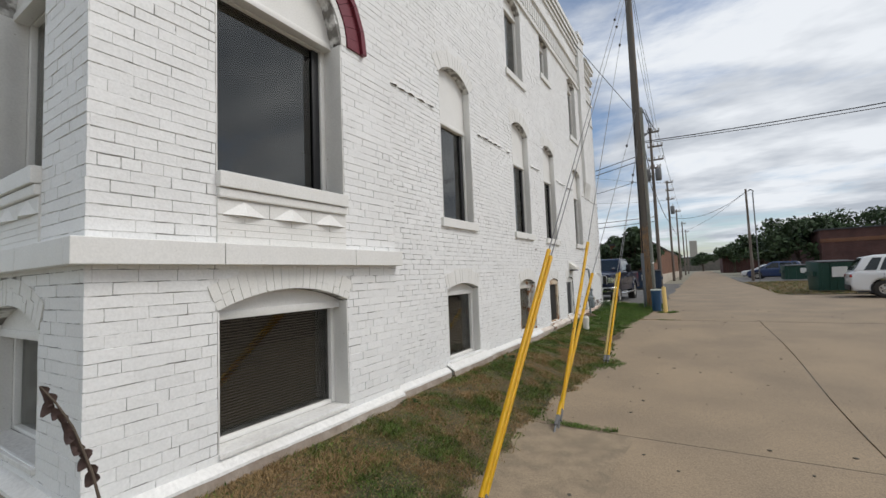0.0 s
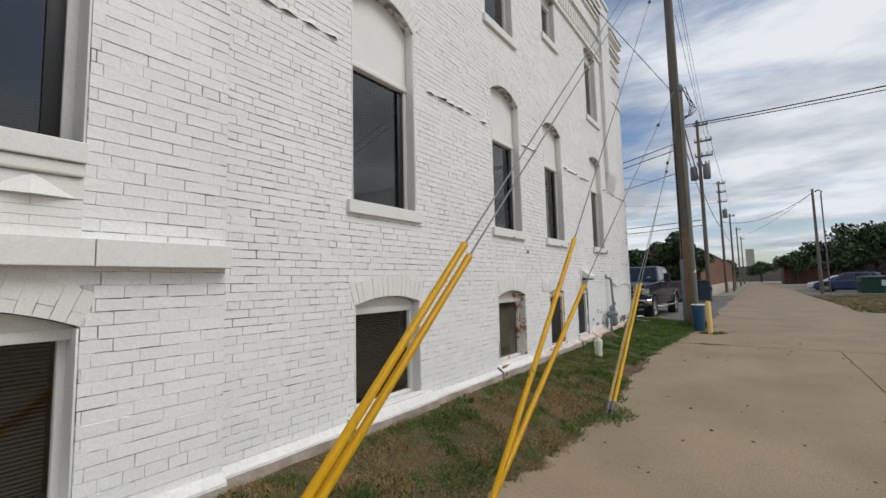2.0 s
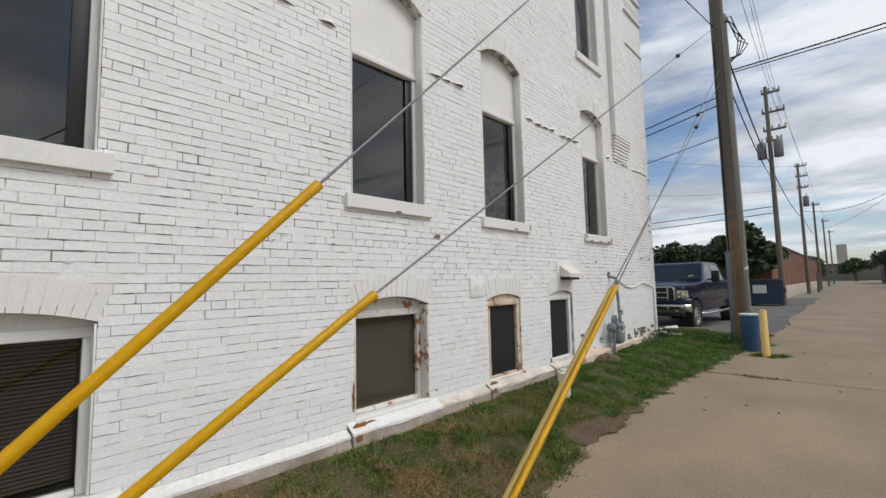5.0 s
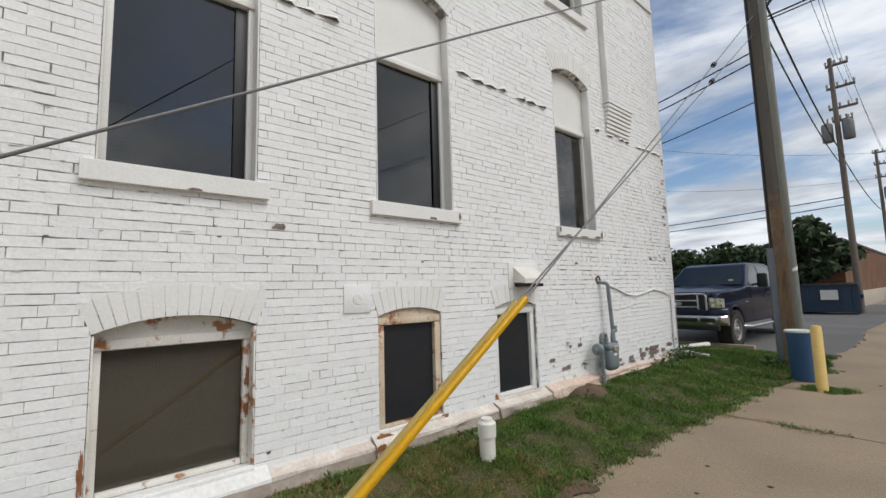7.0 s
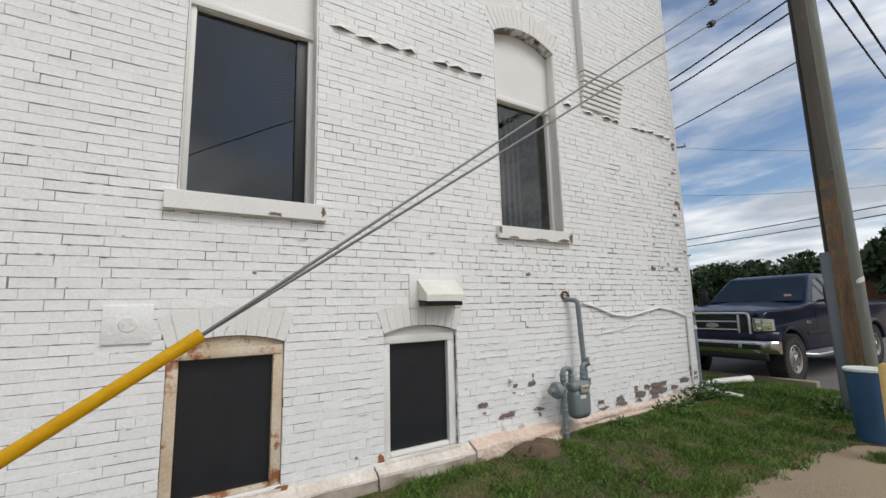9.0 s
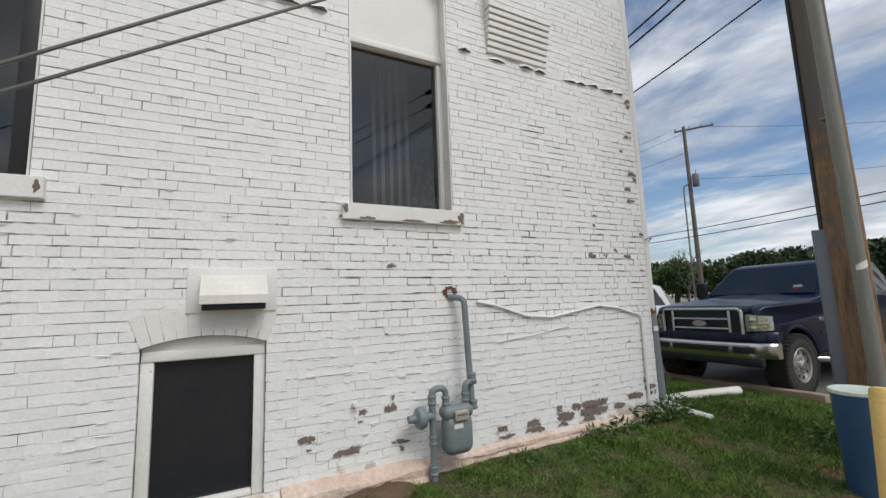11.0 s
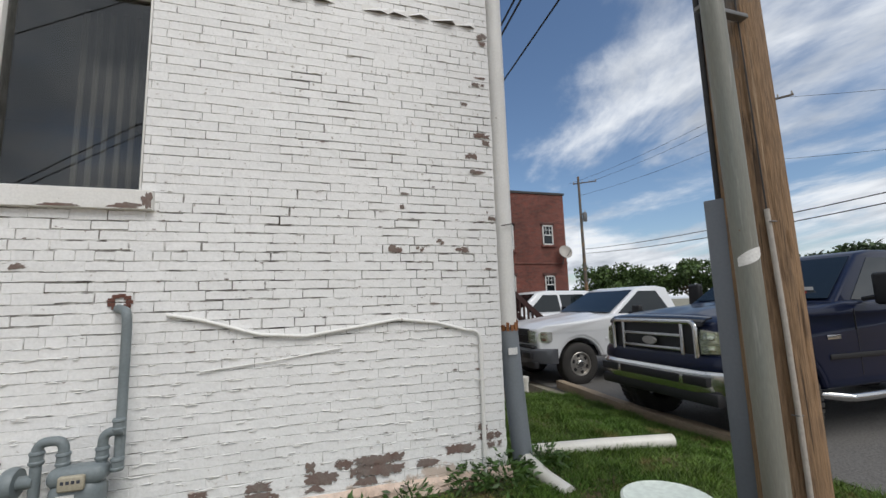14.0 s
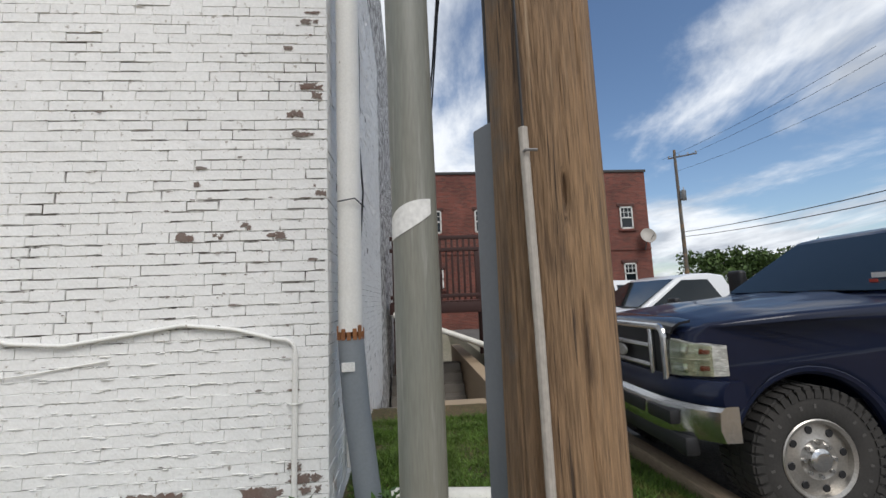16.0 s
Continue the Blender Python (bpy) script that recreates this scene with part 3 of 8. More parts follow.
def left_edge(y):
    return -1.70 + 0.10 * math.sin(y * 0.9 + 0.4) + 0.10 * noise.noise((y * 1.7, 4, 1)) + 0.09 * noise.noise((y * 5.3, 8, 2)) + 0.05 * noise.noise((y * 14, 3, 3)) - 0.10 * smoothstep(8.4, 9.2, y) * smoothstep(10.6, 9.8, y) + 0.45 * smoothstep(15.6, 16.4, y) - 0.2 * smoothstep(18, 23, y)


def concrete_slab(y0, y1, xa, xb, step=0.4, lift=0.010):
    """A slab between two edges given as functions of y, 12 cm thick."""
    n = max(2, int((y1 - y0) / step))
    rows = []
    for j in range(n + 1):
        y = y0 + (y1 - y0) * j / n
        a, b = xa(y), xb(y)
        rows.append([(a + (b - a) * i / 14, y, ground_z(a + (b - a) * i / 14, y) + lift) for i in range(15)])
    verts = [p for r in rows for p in r]
    faces = [(j * 15 + i, j * 15 + i + 1, j * 15 + i + 16, j * 15 + i + 15) for j in range(n) for i in range(14)]
    k = len(verts)
    rim = [j * 15 for j in range(n + 1)] + [n * 15 + i for i in range(1, 15)] + [j * 15 + 14 for j in range(n - 1, -1, -1)] + [i for i in range(13, 0, -1)]
    verts += [(verts[i][0], verts[i][1], verts[i][2] - 0.10) for i in rim]
    m = len(rim)
    faces += [(rim[i], rim[(i + 1) % m], k + (i + 1) % m, k + i) for i in range(m)]
    return mesh_from("slab", verts, faces)


road = thing("road", (0, 0, 0), "tan worn concrete alley of large slabs with dark joints", "road", kind="structure")
LONG = lambda y: 1.26 + 0.03 * math.sin(y * 0.8)
part("slab", concrete_slab(-9, 4.66, left_edge, lambda y: LONG(y) - 0.008, 0.06), M["concrete"], road, "", 50)
part("slab", concrete_slab(4.675, 13.62, left_edge, lambda y: LONG(y) - 0.008, 0.06), M["concrete"], road, "", 50)
part("slab", concrete_slab(-9, 13.62, lambda y: LONG(y) + 0.008, lambda y: 7.0), M["concrete"], road, "", 50)
part("slab", concrete_slab(13.645, 25.0, left_edge, lambda y: 7.0, 0.08), M["concrete"], road, "", 50)
part("slab", concrete_slab(25.015, 150.0, left_edge, lambda y: 3.4 - 0.5 * smoothstep(26, 44, y), 2.0), M["concrete"], road, "", 50)
part("slab", concrete_slab(-9, 25.0, lambda y: 7.015, lambda y: 60.0, 2.0), M["concrete"], road, "", 50)
part("slab", concrete_slab(44.0, 62.0, lambda y: 3.0, lambda y: 60.0, 3.0), M["asphalt"], road, "grey parking lot paving", 50)
bm = B()
for a, b in (((-1.66, 13.632), (1.26, 13.632)), ((1.26, 5.0), (1.26, 13.63)), ((-1.66, 4.667), (6.9, 4.667))):
    n = 60
    w = 0.021
    along = Vector((b[0] - a[0], b[1] - a[1], 0))
    side = Vector((-along.y, along.x, 0)).normalized() * w
    prev = None
    for i in range(n + 1):
        p = Vector((a[0], a[1], 0)) + along * (i / n)
        p += side * 0.5 * noise.noise((p.x * 1.5, p.y * 1.5, 9))
        k = 0.6 + 0.9 * abs(noise.noise((p.x * 3, p.y * 3, 5)))
        z = ground_z(p.x, p.y) + 0.0085
        cur = [bm.verts.new((p.x + side.x * k, p.y + side.y * k, z)), bm.verts.new((p.x - side.x * k, p.y - side.y * k, z))]
        if prev:
            bm.faces.new((prev[0], prev[1], cur[1], cur[0]))
        prev = cur
part("joint_filling", bm, M["joint"], road, "dark dirt in the slab joints", 0)

part("worn_patch", sheet(lambda y: left_edge(y) - 0.05, lambda y: -0.70 + 0.03 * math.sin(y * 3) + 0.02 * noise.noise((y * 9, 2, 2)), 0.6, 4.655, 10, 60, 0.0135, 0.0), M["aggregate"], road, "pebbly worn corner of the slab", 60)

lawn = thing("lawn", (0, 0, 0), "strip of patchy green and dry brown grass by the wall", "lawn", kind="structure")


part("turf", sheet(lambda y: -3.3, lambda y: left_edge(y) + 0.03, -3.0, 16.4, 14, 260, 0.018), M["soil"], lawn, "", 60)
part("turf", sheet(lambda y: -6.0, lambda y: left_edge(y) + 0.03, 16.4, 18.85, 24, 18, 0.018), M["soil"], lawn, "", 60)
part("bare_patch", sheet(lambda y: -1.98 + 0.12 * math.sin(y * 4.2) + 0.14 * noise.noise((y * 7, 1, 1)), lambda y: left_edge(y) + 0.04 + 0.10 * noise.noise((y * 6, 5, 5)), 9.75, 11.15, 8, 60, 0.024), M["soil_bare"], lawn, "bare brown soil", 60)
lot = thing("parking_lot", (0, 0, 0), "grey gravelly parking lot behind the building", "parking lot", kind="structure")
part("paving", sheet(lambda y: -60.0, lambda y: left_edge(y) - 0.01, 18.98, 44.0, 40, 30, 0.006), M["asphalt"], lot, "", 60)
part("grass_verge", sheet(lambda y: 3.45 - 0.5 * smoothstep(26, 44, y), lambda y: 22.0, 25.2, 43.8, 20, 20, 0.03), M["soil"], lot, "dry grass verge", 60)

# ---- the white brick building ----
WX, PX = -3.14, -3.05          # faces of the long wall and of the corner pier
Y0, YP, Y1 = 1.0, 3.94, 16.40  # near corner, end of the corner pier, far corner
TOP = 9.35
COURSE, PCOURSE = 0.0655, 0.0787


class Opening:
    """An arched opening: width along u, sill height, spring, crown, ring thickness."""

    def __init__(self, u0, u1, z0, spring, crown, ring):
        self.u0, self.u1, self.z0, self.spring, self.crown, self.ring = u0, u1, z0, spring, crown, ring
        self.mid, h, s = (u0 + u1) / 2, (u1 - u0) / 2, crown - spring
        self.r = (h * h + s * s) / (2 * s)
        self.cz = crown - self.r
        self.half = math.asin(min(1.0, h / self.r))

    def top(self, u):
        d = min(abs(u - self.mid), (self.u1 - self.u0) / 2)
        return self.cz + math.sqrt(max(0.0, self.r ** 2 - d ** 2))

    def blocked(self, z):
        if self.z0 <= z < self.spring:
            return (self.u0, self.u1)
        if self.spring <= z < self.cz + self.r + self.ring:
            k = math.sqrt(max(0.0, (self.r + self.ring) ** 2 - (z - self.cz) ** 2))
            if self.half < 1.5:
                k = min(k, (z - self.cz) * math.tan(self.half))
            return (self.mid - k, self.mid + k)
        return None


MAIN = [Opening(5.22, 6.20, 2.41, 4.62, 4.83, 0.24), Opening(8.06, 9.02, 2.41, 4.62, 4.80, 0.24),
        Opening(10.07, 11.01, 2.39, 4.62, 4.78, 0.24), Opening(12.92, 13.86, 2.38, 4.60, 4.74, 0.24)]
BASE = [Opening(5.24, 6.24, 0.32, 1.36, 1.44, 0.21), Opening(8.09, 9.03, 0.33, 1.34, 1.43, 0.21),
        Opening(10.07, 10.80, 0.33, 1.34, 1.40, 0.21), Opening(11.59, 12.32, 0.34, 1.35, 1.41, 0.20)]
UPPER = [Opening(7.97, 8.93, 5.80, 7.45, 7.62, 0.22), Opening(10.28, 10.98, 6.62, 7.62, 7.78, 0.20), Opening(12.93, 13.85, 5.74, 7.50, 7.66, 0.20)]
W1 = Opening(1.78, 3.12, 2.41, 4.02, 4.69, 0.34)
B1 = Opening(1.79, 3.13, 0.33, 1.36, 1.50, 0.20)
S1 = Opening(-5.12, -3.78, 2.41, 4.02, 4.69, 0.34)
SB = Opening(-5.10, -3.77, 0.40, 1.30, 1.46, 0.20)


def to_east(face):
    return lambda u, z, d: (face + d, u, z)


def to_south(face):
    return lambda u, z, d: (u, face - d, z)


def backing(put, u0, u1, z0, z1, openings, thick, front=-0.006):
    """The wall's core: upright prisms round the openings, so that each opening goes right through."""
    cuts = {u0, u1}
    for o in openings:
        cuts |= {o.u0 + (o.u1 - o.u0) * k / 10 for k in range(11)}
    cuts = sorted(c for c in cuts if u0 <= c <= u1)
    verts, faces = [], []
    for a, b in zip(cuts, cuts[1:]):
        if b - a < 1e-5:
            continue
        mid = (a + b) / 2
        here = sorted((o for o in openings if o.u0 < mid < o.u1), key=lambda o: o.z0)
        lo = (z0, z0)
        spans = []
        for o in here:
            spans.append((lo, (o.z0, o.z0)))
            lo = (o.top(a), o.top(b))
        spans.append((lo, (z1, z1)))
        for (la, lb), (ha, hb) in spans:
            k = len(verts)
            for d in (front, -thick):
                verts += [put(a, la, d), put(b, lb, d), put(b, hb, d), put(a, ha, d)]
            faces += [(k, k + 1, k + 2, k + 3), (k + 7, k + 6, k + 5, k + 4), (k, k + 4, k + 5, k + 1), (k + 3, k + 2, k + 6, k + 7), (k, k + 3, k + 7, k + 4), (k + 1, k + 5, k + 6, k + 2)]
    return mesh_from("core", verts, faces)


def lay(u0, u1, z0, z1, openings, course, length, seed=3):
    """The bricks of a wall face in common bond: (u0, u1, z0, z1) each, cut at the openings."""
    rng = random.Random(seed)
    out, row = [], 0
    z = z0
    while z < z1 - 0.02:
        zt = min(z + course, z1)
        gaps = sorted(g for g in (o.blocked((z + zt) / 2) for o in openings) if g)
        runs, at = [], u0
        for a, b in gaps:
            if a > at:
                runs.append((at, min(a, u1)))
            at = max(at, b)
        if at < u1:
            runs.append((at, u1))
        step = length / 2 if row % 8 == 5 else length
        shift = (0.0, 0.5)[row % 2] * step + rng.uniform(-0.03, 0.03)
        for a, b in runs:
            k = math.floor((a - u0 - shift) / step)
            edge = a
            while edge < b - 1e-4:
                nxt = min(b, u0 + shift + (k + 1) * step + rng.uniform(-0.007, 0.007))
                if b - nxt < 0.03:
                    nxt = b
                if nxt - edge > 0.012:
                    out.append((edge, nxt, z, zt))
                    edge = nxt
                k += 1
        z, row = zt, row + 1
    return out


def brick_shape(rng, put, b, gap, depth=0.016, out=0.0, ref=None):
    """One slightly uneven brick: a back ring of eight points and an eased front ring."""
    u0, u1, z0, z1 = b
    ru, rz = ref or (u0, z0)
    k = gap / 2
    if ru > 6 and rz < 1.35:
        k *= 0.5 if ru > 12.5 else 0.7
    elif ru > 12.5:
        k *= 2.7 if 1.4 < rz < 2.35 else 1.9 if ru > 14.6 and 2.3 < rz < 3.3 else 0.7
    elif ru > 8.5:
        k *= 1.3 if 1.6 < rz < 2.5 else 0.7
    elif ru > 3.9 and 1.5 < rz < 3.4:
        k *= 1.7
    gh = rng.choice((-0.0012, k * 0.1, k * 0.3, k * 0.6, k * 1.0, k * 1.5))
    gv = rng.choice((-0.0020, -0.0018, -0.0014, -0.0006, k * 0.4, k * 0.8, k * 1.3))
    if rz < 1.35 and ru > 6 and rng.random() < 0.75:
        gv = -0.0020
    j = lambda s: rng.uniform(-s, s)
    face = out + rng.uniform(-0.0026, 0.0026) + 0.0018 * math.sin(z0 * 91.7)
    tilt = j(0.0014)
    e = rng.uniform(0.0014, 0.0034)
    fa, fb, fc, fd = (q + j(0.09) for q in (0.3, 0.68, 0.68, 0.3))
    wob = min(0.0030, 0.4 * k + 0.0012)
    a, b_, c, d_ = u0 + gv, u1 - gv, z0 + gh, z1 - gh
    rim = [(a + j(.0012), c + j(.0012), 1, 1), (a + (b_ - a) * fa, c + j(wob), 0, 1), (a + (b_ - a) * fb, c + j(wob), 0, 1), (b_ + j(.0012), c + j(.0012), -1, 1),
           (b_ + j(.0012), d_ + j(.0012), -1, -1), (a + (b_ - a) * fc, d_ + j(wob), 0, -1), (a + (b_ - a) * fd, d_ + j(wob), 0, -1), (a + j(.0012), d_ + j(.0012), 1, -1)]
    back = [put(u, z, -depth) for u, z, su, sz in rim]
    front = [put(u + e * su, z + e * sz, face + tilt * (2 * (u - a) / max(0.01, b_ - a) - 1) + j(.0006)) for u, z, su, sz in rim]
    return back + front


BRICK_FACES = (tuple(range(8, 16)),) + tuple((k, (k + 1) % 8, 8 + (k + 1) % 8, 8 + k) for k in range(8))


def brick_stuff(name, bricks, put, parent, mat, label, gap=0.0029, out=0.0, depth=0.016, seed=5):
    rng = random.Random(seed)
    verts, faces = [], []
    for b in bricks:
        k = len(verts)
        verts += brick_shape(rng, put, b, gap, depth, out)
        faces += [tuple(k + i for i in f) for f in BRICK_FACES]
    me = mesh_from(name, verts, faces)
    ob = part(name, me, mat, parent, label, 0)
    ob["kind"] = "stuff"
    return ob


def ring(o, put, parent, mat, count, proud=0.004, inner=0.0, outer=None, name="arch_brick", depth=0.05, split=0.0):
    """The wedge-shaped bricks of an arch, each its own piece."""
    rng = random.Random(int(o.u0 * 100))
    outer = o.ring if outer is None else outer
    for k in range(count):
        a0, a1 = -o.half + 2 * o.half * k / count, -o.half + 2 * o.half * (k + 1) / count
        g = 0.0022 / (o.r + 0.1)
        a0, a1 = a0 + g, a1 - g
        cut = inner + 0.002 + (outer - inner) * rng.choice((0.34, 0.5, 0.64))
        spans = ((inner + 0.002, cut - 0.002), (cut + 0.002, outer)) if rng.random() < split else ((inner + 0.002, outer),)
        for ra, rb in spans:
            f = proud + rng.uniform(-0.003, 0.003)
            verts = []
            for d in (-depth, f):
                for a, r in ((a0, o.r + ra), (a1, o.r + ra), (a1, o.r + rb), (a0, o.r + rb)):
                    verts.append(put(o.mid + r * math.sin(a), o.cz + r * math.cos(a), d))
            me = mesh_from(name, verts, [(4, 5, 6, 7), (0, 1, 5, 4), (1, 2, 6, 5), (2, 3, 7, 6), (3, 0, 4, 7), (3, 2, 1, 0)])
            part(name, me, mat, parent, "", 0)


def face_slab(put, poly, d0, d1):
    """A flat piece with outline poly in (u, z), from depth d0 to d1."""
    n = len(poly)
    verts = [put(u, z, d) for d in (d0, d1) for u, z in poly]
    faces = [tuple(range(n))[::-1], tuple(range(n, 2 * n))] + [(i, (i + 1) % n, n + (i + 1) % n, n + i) for i in range(n)]
    return mesh_from("piece", verts, faces)


def plate(put, u0, u1, z0, z1, d0, d1, bevel=0.004):
    bm = B()
    p, q = put(u0, z0, d0), put(u1, z1, d1)
    a = [min(s, t) for s, t in zip(p, q)]
    b = [max(s, t) for s, t in zip(p, q)]
    return box(bm, a, b, bevel)


def arch_poly(o, low, inset=0.0, n=12):
    us = [o.u1 - inset - (o.u1 - o.u0 - 2 * inset) * k / n for k in range(n + 1)]
    return [(o.u0 + inset, low), (o.u1 - inset, low)] + [(u, max(low + 0.01, o.top(u) - inset)) for u in us]


WINDOWS = []


def window(o, put, label, head=None, recess=0.15, mat=None, pane="glass", sill=True, sill_z=0.13, jamb=0.055, blind=0.0, panel_back=0.12, sill_out=0.045, split=False):
    """A fixed window in an arched opening: jambs, head, panel under the arch, pane, sill, and slats behind it."""
    mat = mat or M["white"]
    w = thing("window_%d" % (len(WINDOWS) + 1), (0, 0, 0), label, "window", kind="structure")
    WINDOWS.append(w)
    head = o.spring - 0.06 if head is None else head
    e = 0.003
    for a, b in ((o.u0 + e, o.u0 + jamb), (o.u1 - jamb, o.u1 - e)):
        part("jamb", plate(put, a, b, o.z0 + e, head, -recess - 0.05, -recess + 0.03, 0.006), mat, w)
        if recess > 0.08:
            part("reveal_lining", plate(put, a if a < o.mid else b - 0.012, a + 0.012 if a < o.mid else b, o.z0 + e, o.spring - 0.01, -recess + 0.032, -0.001, 0.002), mat, w)
    part("head", plate(put, o.u0 + jamb + e, o.u1 - jamb - e, head - 0.05, head - e, -recess - 0.05, -recess + 0.028, 0.006), mat, w)
    part("bottom_rail", plate(put, o.u0 + jamb + e, o.u1 - jamb - e, o.z0 + e, o.z0 + 0.04, -recess - 0.05, -recess + 0.028, 0.006), mat, w)
    part("arch_panel", face_slab(put, arch_poly(o, head + e, 0.004), -panel_back - 0.05, -panel_back), mat, w, "", 0)
    part("panel_trim", plate(put, o.u0 + 0.01, o.u1 - 0.01, head - 0.045, head + 0.02, -recess + 0.032, -panel_back + 0.018, 0.005), mat, w)
    g = part("pane", plate(put, o.u0 + jamb, o.u1 - jamb, o.z0 + 0.04, head - 0.05, -recess - 0.022, -recess - 0.016, 0), M[pane], w, "dark glass", 0)
    g.visible_shadow = False
    if split:
        # black strip paints the frame's dark reflection at the glass edge
        part("screen_bar", plate(put, o.u1 - jamb - 0.09, o.u1 - jamb - 0.002, o.z0 + 0.045, head - 0.055, -recess - 0.012, -recess + 0.006, 0.003), M["black_paint"], w, "black strip standing in for the frame's dark reflection")
    if sill:
        part("window_sill", plate(put, o.u0 - 0.07, o.u1 + 0.08, o.z0 - sill_z, o.z0, -recess, sill_out, 0.004), mat, w, "chipped white sill", 0)
    if blind:
        me = None
        z = o.z0 + 0.09
        while z < head - 0.06:
            if me is None:
                bm = B()
                box(bm, (-0.012, o.u0 + jamb + 0.02, -0.0055), (0.012, o.u1 - jamb - 0.02, 0.0055))
                for v in bm.verts:
                    v.co.x += v.co.z * 0.9
                    v.co.z *= 0.5 + 0.5 * (1 if v.co.x > 0 else 0.6)
                ob = part("slat", bm, M["blind"], w, "", 0)
                me = ob.data
            else:
                ob = new("slat", me)
                ob.parent = w
            ob.location = (put(0, 0, -recess - blind)[0], 0, z)
            z += 0.0245
    return w


E = to_east(WX)
EP = to_east(PX)
S = to_south(Y0)

wall_east = thing("wall_east", (0, 0, 0), "long white-painted brick side wall with peeling paint", "wall", kind="structure")
part("core", backing(E, YP, Y1 - 0.007, -0.4, TOP, MAIN + BASE + UPPER, 0.34), M["mortar"], wall_east, "", 0)
part("core", backing(EP, Y0 + 0.007, YP, -0.4, TOP, [W1, B1], 0.43), M["mortar"], wall_east, "", 0)
for o in MAIN:
    ring(o, E, wall_east, M["white"], 17)
for o in BASE:
    ring(o, E, wall_east, M["white"], 15 if o.u1 - o.u0 > 0.8 else 11)
for o in UPPER:
    ring(o, E, wall_east, M["white"], 13)
ring(B1, EP, wall_east, M["white"], 19, depth=0.06, split=0.75)
ring(W1, EP, wall_east, M["white"], 24, proud=0.006, outer=0.075)
ring(W1, EP, wall_east, M["maroon"], 22, proud=0.02, inner=0.08, outer=0.27, name="maroon_arch_brick")
ring(W1, EP, wall_east, M["maroon"], 12, proud=0.055, inner=0.275, outer=0.34, name="arch_moulding")

wall_south = thing("wall_south", (0, 0, 0), "white-painted brick street front at the corner", "wall", kind="structure")
part("core", backing(S, -20.0, PX - 0.007, -0.4, TOP, [S1, SB], 0.40), M["mortar"], wall_south, "", 0)
ring(S1, S, wall_south, M["white"], 24, proud=0.006, outer=0.075)
ring(S1, S, wall_south, M["maroon"], 22, proud=0.02, inner=0.08, outer=0.27, name="maroon_arch_brick")
ring(SB, S, wall_south, M["white"], 19, split=0.75)
wall_north = thing("wall_north", (0, 0, 0), "white-painted brick back wall", "wall", kind="structure")
bm = B()
box(bm, (-20.0, Y1 - 0.34, -1.4), (WX - 0.35, Y1 - 0.004, TOP - 0.5))
part("core", bm, M["mortar"], wall_north, "", 0)
wall_west = thing("wall_west", (0, 0, 0), "plain brick wall on the far side", "wall", kind="structure")
bm = B()
box(bm, (-20.4, Y0, -0.4), (-20.01, Y1, TOP))
part("core", bm, M["mortar"], wall_west, "", 0)
bm = B()
box(bm, (-20.0, Y0 + 0.41, TOP - 0.62), (WX - 0.35, Y1 - 0.36, TOP - 0.52))
part("roof", bm, M["roof"], None, "dark felt flat roof of the white building", 0)["kind"] = "structure"
# unseen floors and partition, added in dark grey so the rooms stay dim
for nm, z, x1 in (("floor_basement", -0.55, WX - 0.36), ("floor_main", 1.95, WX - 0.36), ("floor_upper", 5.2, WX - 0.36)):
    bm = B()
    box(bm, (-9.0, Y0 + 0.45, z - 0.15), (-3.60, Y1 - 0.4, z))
    part(nm, bm, M["room_shade"], None, "unseen added floor, coloured dark to keep the room dim", 0)["kind"] = "structure"
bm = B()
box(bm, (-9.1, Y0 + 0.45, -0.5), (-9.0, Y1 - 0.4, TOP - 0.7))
part("wall_inner", bm, M["room_shade"], None, "unseen added partition, coloured dark to keep the rooms dim", 0)["kind"] = "structure"

window(W1, EP, "large dark window with white frame and blank arched panel", head=4.03, recess=0.27, panel_back=0.15, jamb=0.07, sill=False, split=True)
window(MAIN[0], E, "tall dark window with a blank white arched panel above", head=3.94, sill_z=0.13, split=True)
window(MAIN[1], E, "tall dark window with a blank white arched panel above", head=3.92, split=True)
window(MAIN[2], E, "tall dark window with a blank white arched panel above", head=3.92, split=True)
window(MAIN[3], E, "tall dark window with a badly chipped white sill", head=3.90)
window(B1, EP, "wide basement window with grey blinds and white frame", recess=0.22, head=1.33, pane="screen", blind=0.06, sill=False)
window(BASE[0], E, "basement window with grey blinds and white frame", head=1.31, pane="screen", blind=0.06, sill=False)
w3 = window(BASE[1], E, "basement window with rust-stained white frame and closed grey shade", head=1.28, pane="screen", sill=False, mat=M["white_rust"])
part("shade", plate(E, 8.146, 8.974, 0.372, 1.229, -0.190, -0.180, 0), material("dusty_shade", (0.33, 0.30, 0.245), 0.9, big=3, fine=60, amount=0.5, bump=0.1), w3, "closed brownish shade", 0)
window(BASE[2], E, "small dark basement window in a rusty frame", head=1.30, sill=False, mat=M["rusty_frame"], recess=0.05, jamb=0.072, pane="dusty_pane", panel_back=0.03)
window(BASE[3], E, "small dark basement window with cream wooden frame", head=1.31, sill=False, recess=0.07, jamb=0.075, pane="dusty_pane", panel_back=0.05)
for o in UPPER:
    window(o, E, "upper storey dark window with white frame", head=o.spring - 0.12)
window(S1, S, "white-framed street window with arched panel", head=4.03, recess=0.27, panel_back=0.15, jamb=0.07, sill=False)
window(SB, S, "blanked basement window with white panel", head=1.24, recess=0.22, pane="screen", sill=False)


